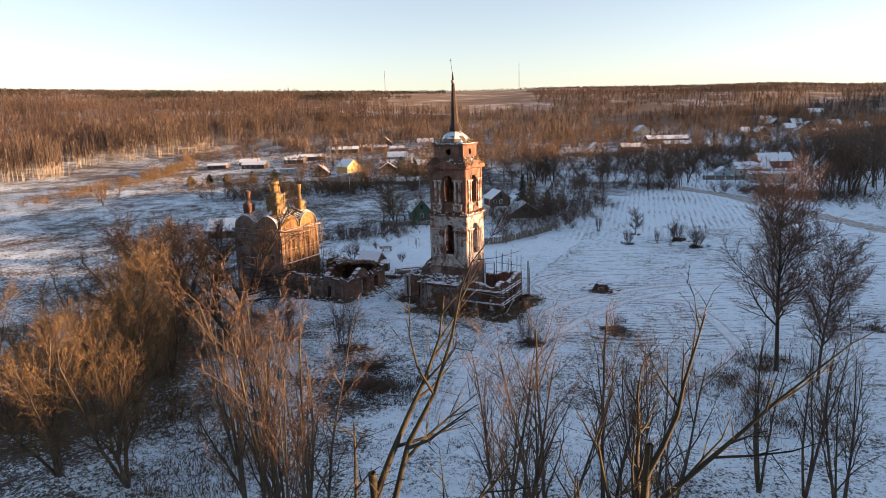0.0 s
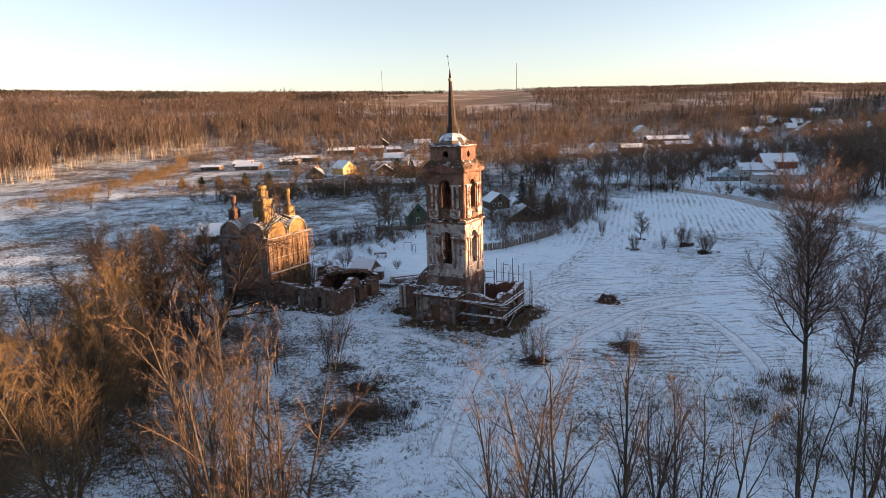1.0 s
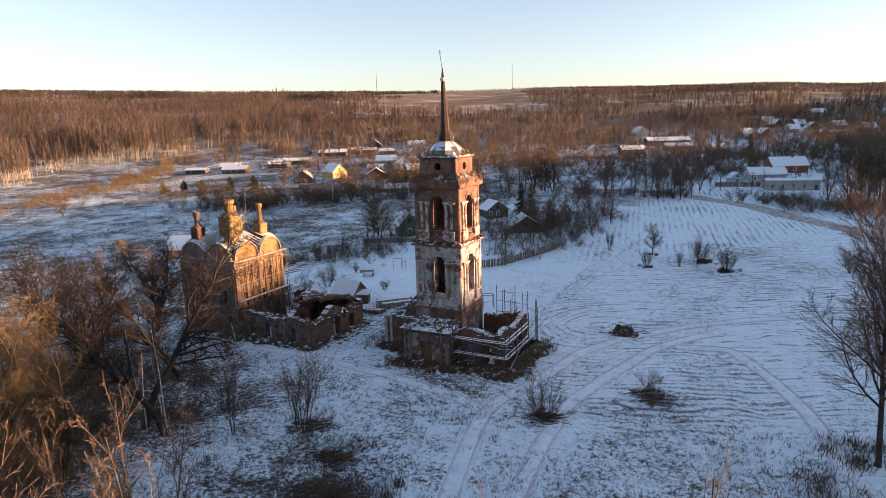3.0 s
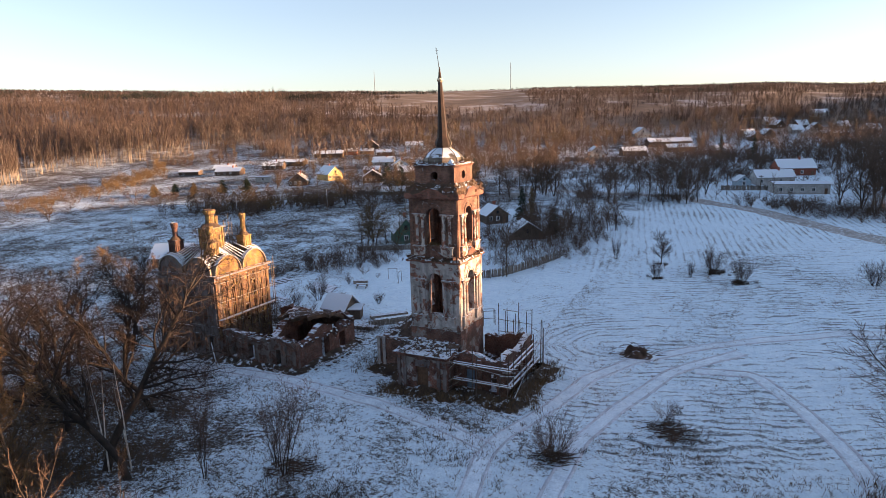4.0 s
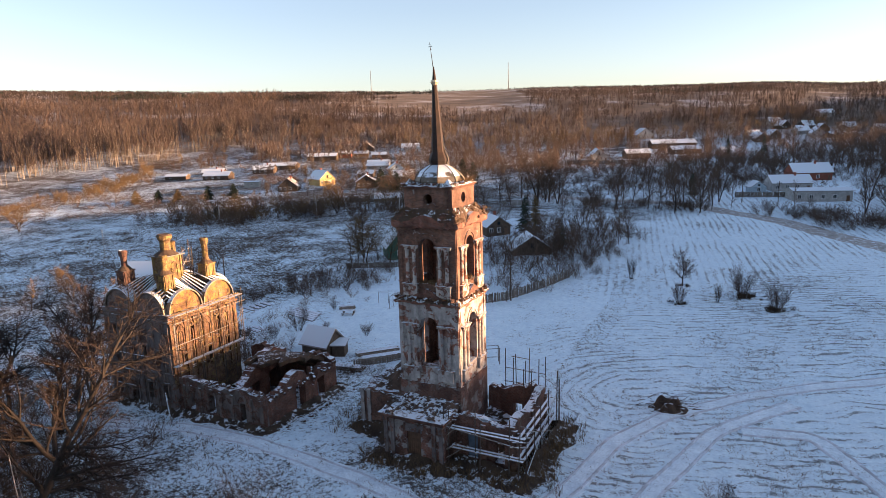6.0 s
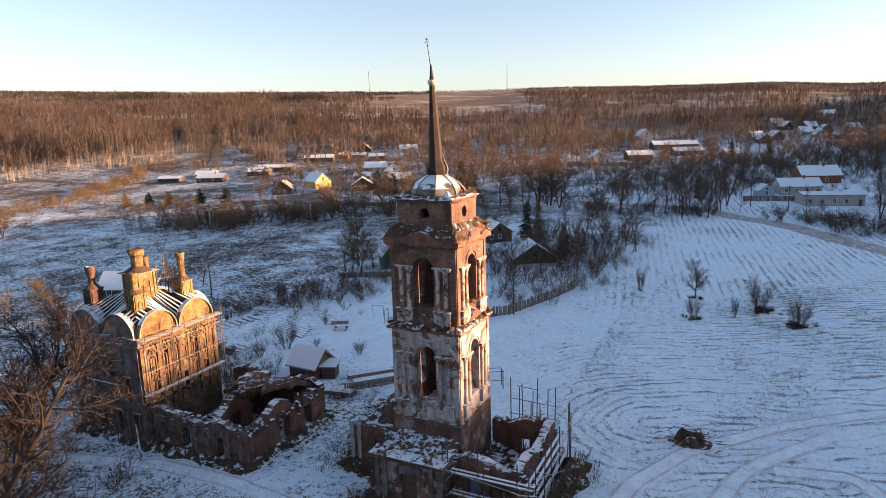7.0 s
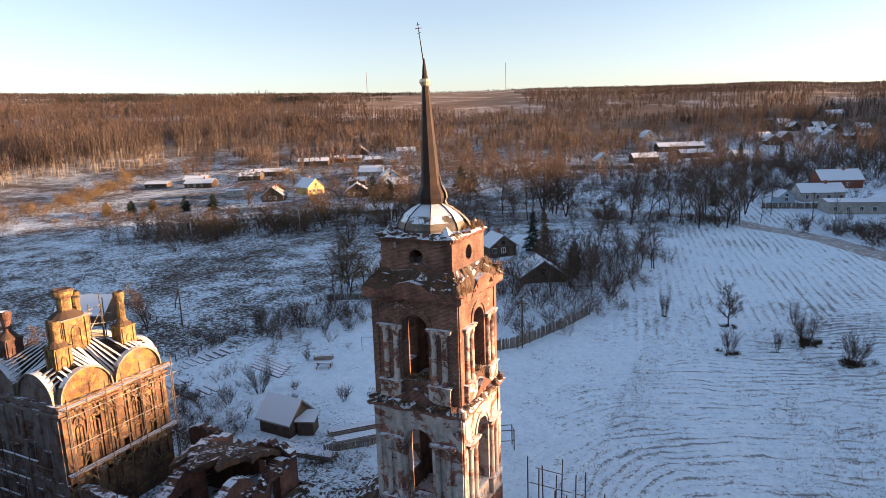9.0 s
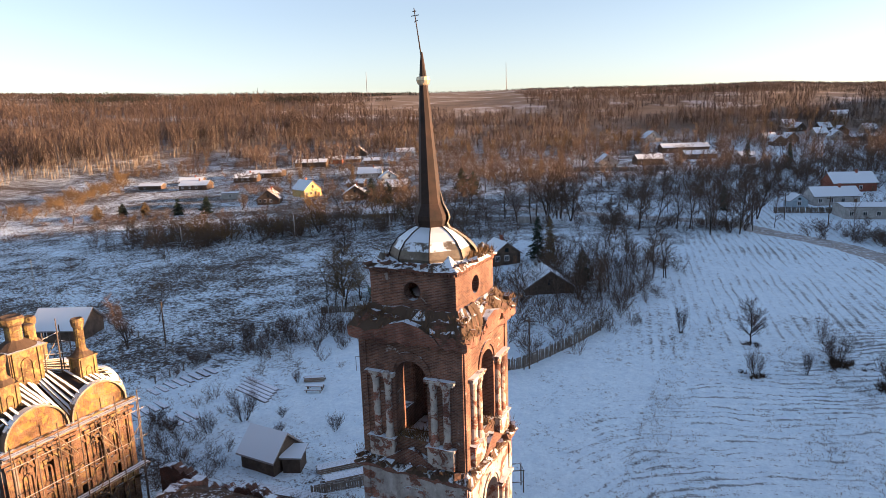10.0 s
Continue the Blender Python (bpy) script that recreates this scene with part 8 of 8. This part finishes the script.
def weed_patch(label, clumps, seed, mat):
    """Ragged clumps of dead weeds: (x, y, radius, stalks, height)."""
    rng = np.random.default_rng(seed)
    rows = []
    for x, y, r, n, h in clumps:
        knots = rng.normal(0, r * 0.5, (max(3, n // 40), 2))
        pick = knots[rng.integers(0, len(knots), n)] + rng.normal(0, r * 0.13, (n, 2))
        for u, v in pick:
            rows.append((x + u, y + v, land(x + u, y + v) - 0.05, h * rng.uniform(0.35, 1.1)))
    a = np.array(rows)
    n = len(a)
    ang, hgt = rng.uniform(0, 2 * np.pi, n), a[:, 3]
    o = np.stack([np.cos(ang), np.sin(ang), np.zeros(n)], 1) * (0.025 + 0.014 * hgt[:, None])
    tip = a[:, :3] + np.stack([rng.normal(0, 0.4, n) * hgt, rng.normal(0, 0.4, n) * hgt, hgt], 1)
    me = mesh_arrays("dead_weeds", np.stack([a[:, :3] - o, a[:, :3] + o, tip], 1).reshape(-1, 3), np.arange(n * 3).reshape(-1, 3), [mat])
    tagged(new("dead_weeds", me), label, "weeds", kind="stuff")


weed_patch("ragged dark dead weeds in the snowy meadow", [(-3.7, -26.6, 3.2, 350, 0.54), (2.2, -29.6, 3.2, 450, 0.72), (3.7, -28.4, 2.2, 250, 0.63), (7.9, -34.2, 4.2, 750, 0.90), (10.7, -33.6, 2.8, 350, 0.81), (6.7, -37.6, 3.8, 550, 0.81), (5.1, -39.6, 3.2, 400, 0.72), (8.6, -28.1, 2.8, 250, 0.63), (-3.7, -34.6, 3.2, 250, 0.45), (-5.4, -37.0, 3.2, 250, 0.45), (17.6, -13.0, 2.4, 300, 0.63), (26.5, -7.2, 2.2, 225, 0.45), (26.9, -1.8, 2.8, 300, 0.45), (12.5, -9.5, 2.0, 125, 0.36), (0.5, -21.5, 4.2, 200, 0.32), (-9.0, -20.5, 5.0, 210, 0.32), (9.5, -22.0, 3.8, 175, 0.36), (16.9, 65.0, 1.4, 260, 0.45), (17.4, 53.7, 0.9, 320, 0.8), (26.8, 61.2, 1.6, 700, 1.0), (32.1, 54.8, 1.7, 600, 0.9), (30.0, 60.6, 1.3, 130, 0.4), (7.2, 66.7, 0.6, 60, 0.3), (58.8, 9.0, 2.6, 420, 0.8)], 61, M_DARKWEED)
weed_patch("brown dead growth under the trees", [(-24.0, -33.0, 6.0, 1600, 0.8), (-33.0, -28.0, 7.0, 1600, 0.8), (-28.0, -44.0, 9.0, 2600, 0.9), (-12.0, -52.0, 8.0, 2200, 0.9), (2.0, -57.0, 7.0, 1800, 0.9), (-26.0, -58.0, 9.0, 2200, 0.9), (47.0, -10.0, 5.0, 1100, 0.9), (43.5, -18.0, 4.0, 800, 0.8), (48.0, -28.0, 6.0, 1200, 0.8), (36.0, -44.0, 6.0, 900, 0.8)], 62, M_WEED)


# ---- road and trodden tracks ----
def strip(name, line, half, lift, mat, label, step=2.0, offset=0.0, rag=0.12):
    pts = []
    for a, b in zip(line, line[1:]):
        n = max(1, int(math.dist(a, b) / step))
        pts += [(a[0] + (b[0] - a[0]) * i / n, a[1] + (b[1] - a[1]) * i / n) for i in range(n)]
    pts.append(line[-1])
    for _ in range(3):
        pts = [pts[0]] + [((p[0] + 2 * q[0] + r[0]) / 4, (p[1] + 2 * q[1] + r[1]) / 4) for p, q, r in zip(pts, pts[1:], pts[2:])] + [pts[-1]]
    verts, faces = [], []
    for i, (x, y) in enumerate(pts):
        px, py = pts[max(0, i - 1)]
        nx, ny = pts[min(len(pts) - 1, i + 1)]
        d = Vector((ny - py, px - nx, 0)).normalized()
        for k in range(5):
            u = (-1 + k / 2) * half * (1 + rag * noise.noise((x * 0.6, y * 0.6, k))) + offset
            qx, qy = x + d.x * u, y + d.y * u
            b = 0.16 * noise.noise((qx * 0.16, qy * 0.16, 0)) + 0.07 * noise.noise((qx * 0.6, qy * 0.6, 3))
            verts.append((qx, qy, land(qx, qy) + b + (lift if 0 < k < 4 else -0.05)))
    for i in range(len(pts) - 1):
        for k in range(4):
            a = i * 5 + k
            faces.append((a, a + 1, a + 6, a + 5))
    me = mesh_of(name, verts, faces, mat)
    me.polygons.foreach_set("use_smooth", [True] * len(me.polygons))
    return tagged(new(name, me), label, "road", kind="structure")


M_ROAD = plain("gravel_road", (0.28, 0.26, 0.24), (0.44, 0.41, 0.38), scale=0.35, fine=3, bump=0.4, snow=0.05, vary=0)
M_RUT = plain("wheel_rut", (0.42, 0.43, 0.46), (0.68, 0.72, 0.79), scale=0.9, fine=4, bump=0.5, vary=0)
M_TRODDEN = plain("trodden_snow", (0.60, 0.685, 0.755), (0.80, 0.88, 0.93), scale=0.7, fine=5, bump=0.6, vary=0)
strip("road", [(-60, 172), (-20, 163), (4, 160), (12, 156), (20, 147), (32, 137.5), (43, 121.5), (49, 113), (62, 96), (90, 62), (130, 20)], 3.8, 0.10, M_ROAD, "pale gravel road along the field edge", 2.0)
strip("road", [(-150, 330), (-120, 300), (-108, 270), (-112, 240)], 2.6, 0.10, M_ROAD, "pale gravel lane through the village", 3.0)
TRACKS = (
    ([(17.6, -40), (16.0, -35.3), (13.7, -25.8), (11.9, -17.6), (12.0, -12.6), (14.6, -4.7), (16.4, 4.6), (20.2, 12.3), (28.1, 20.6), (35.7, 26.3), (45.1, 32.4), (54.3, 35.9), (70, 40)], 1.5),
    ([(11.9, -15.5), (4.5, -12.6), (-2.5, -11.4), (-10.9, -10.0), (-18.2, -9.4), (-27.3, -10.0), (-36, -12.5), (-48, -16)], 1.7),
    ([(21.5, -36), (20.3, -30), (19.5, -20.8), (19.4, -10.2), (21.4, -2.1), (25.5, 10.8), (33, 20.5)], 1.0),
    ([(28, 12), (34.8, 13.6), (38.5, 7.0), (42.6, -2.2), (45, -12), (44, -24)], 0.9),
)
for line, wide in TRACKS:
    strip("track", line, wide, 0.05, M_TRODDEN, "smooth trodden snow of a field track", 0.8, 0.0, 0.7)
    for o in (-0.8, 0.8):
        strip("track", line, 0.22, 0.075, M_RUT, "narrow wheel rut in the snow", 0.8, o, 0.6)
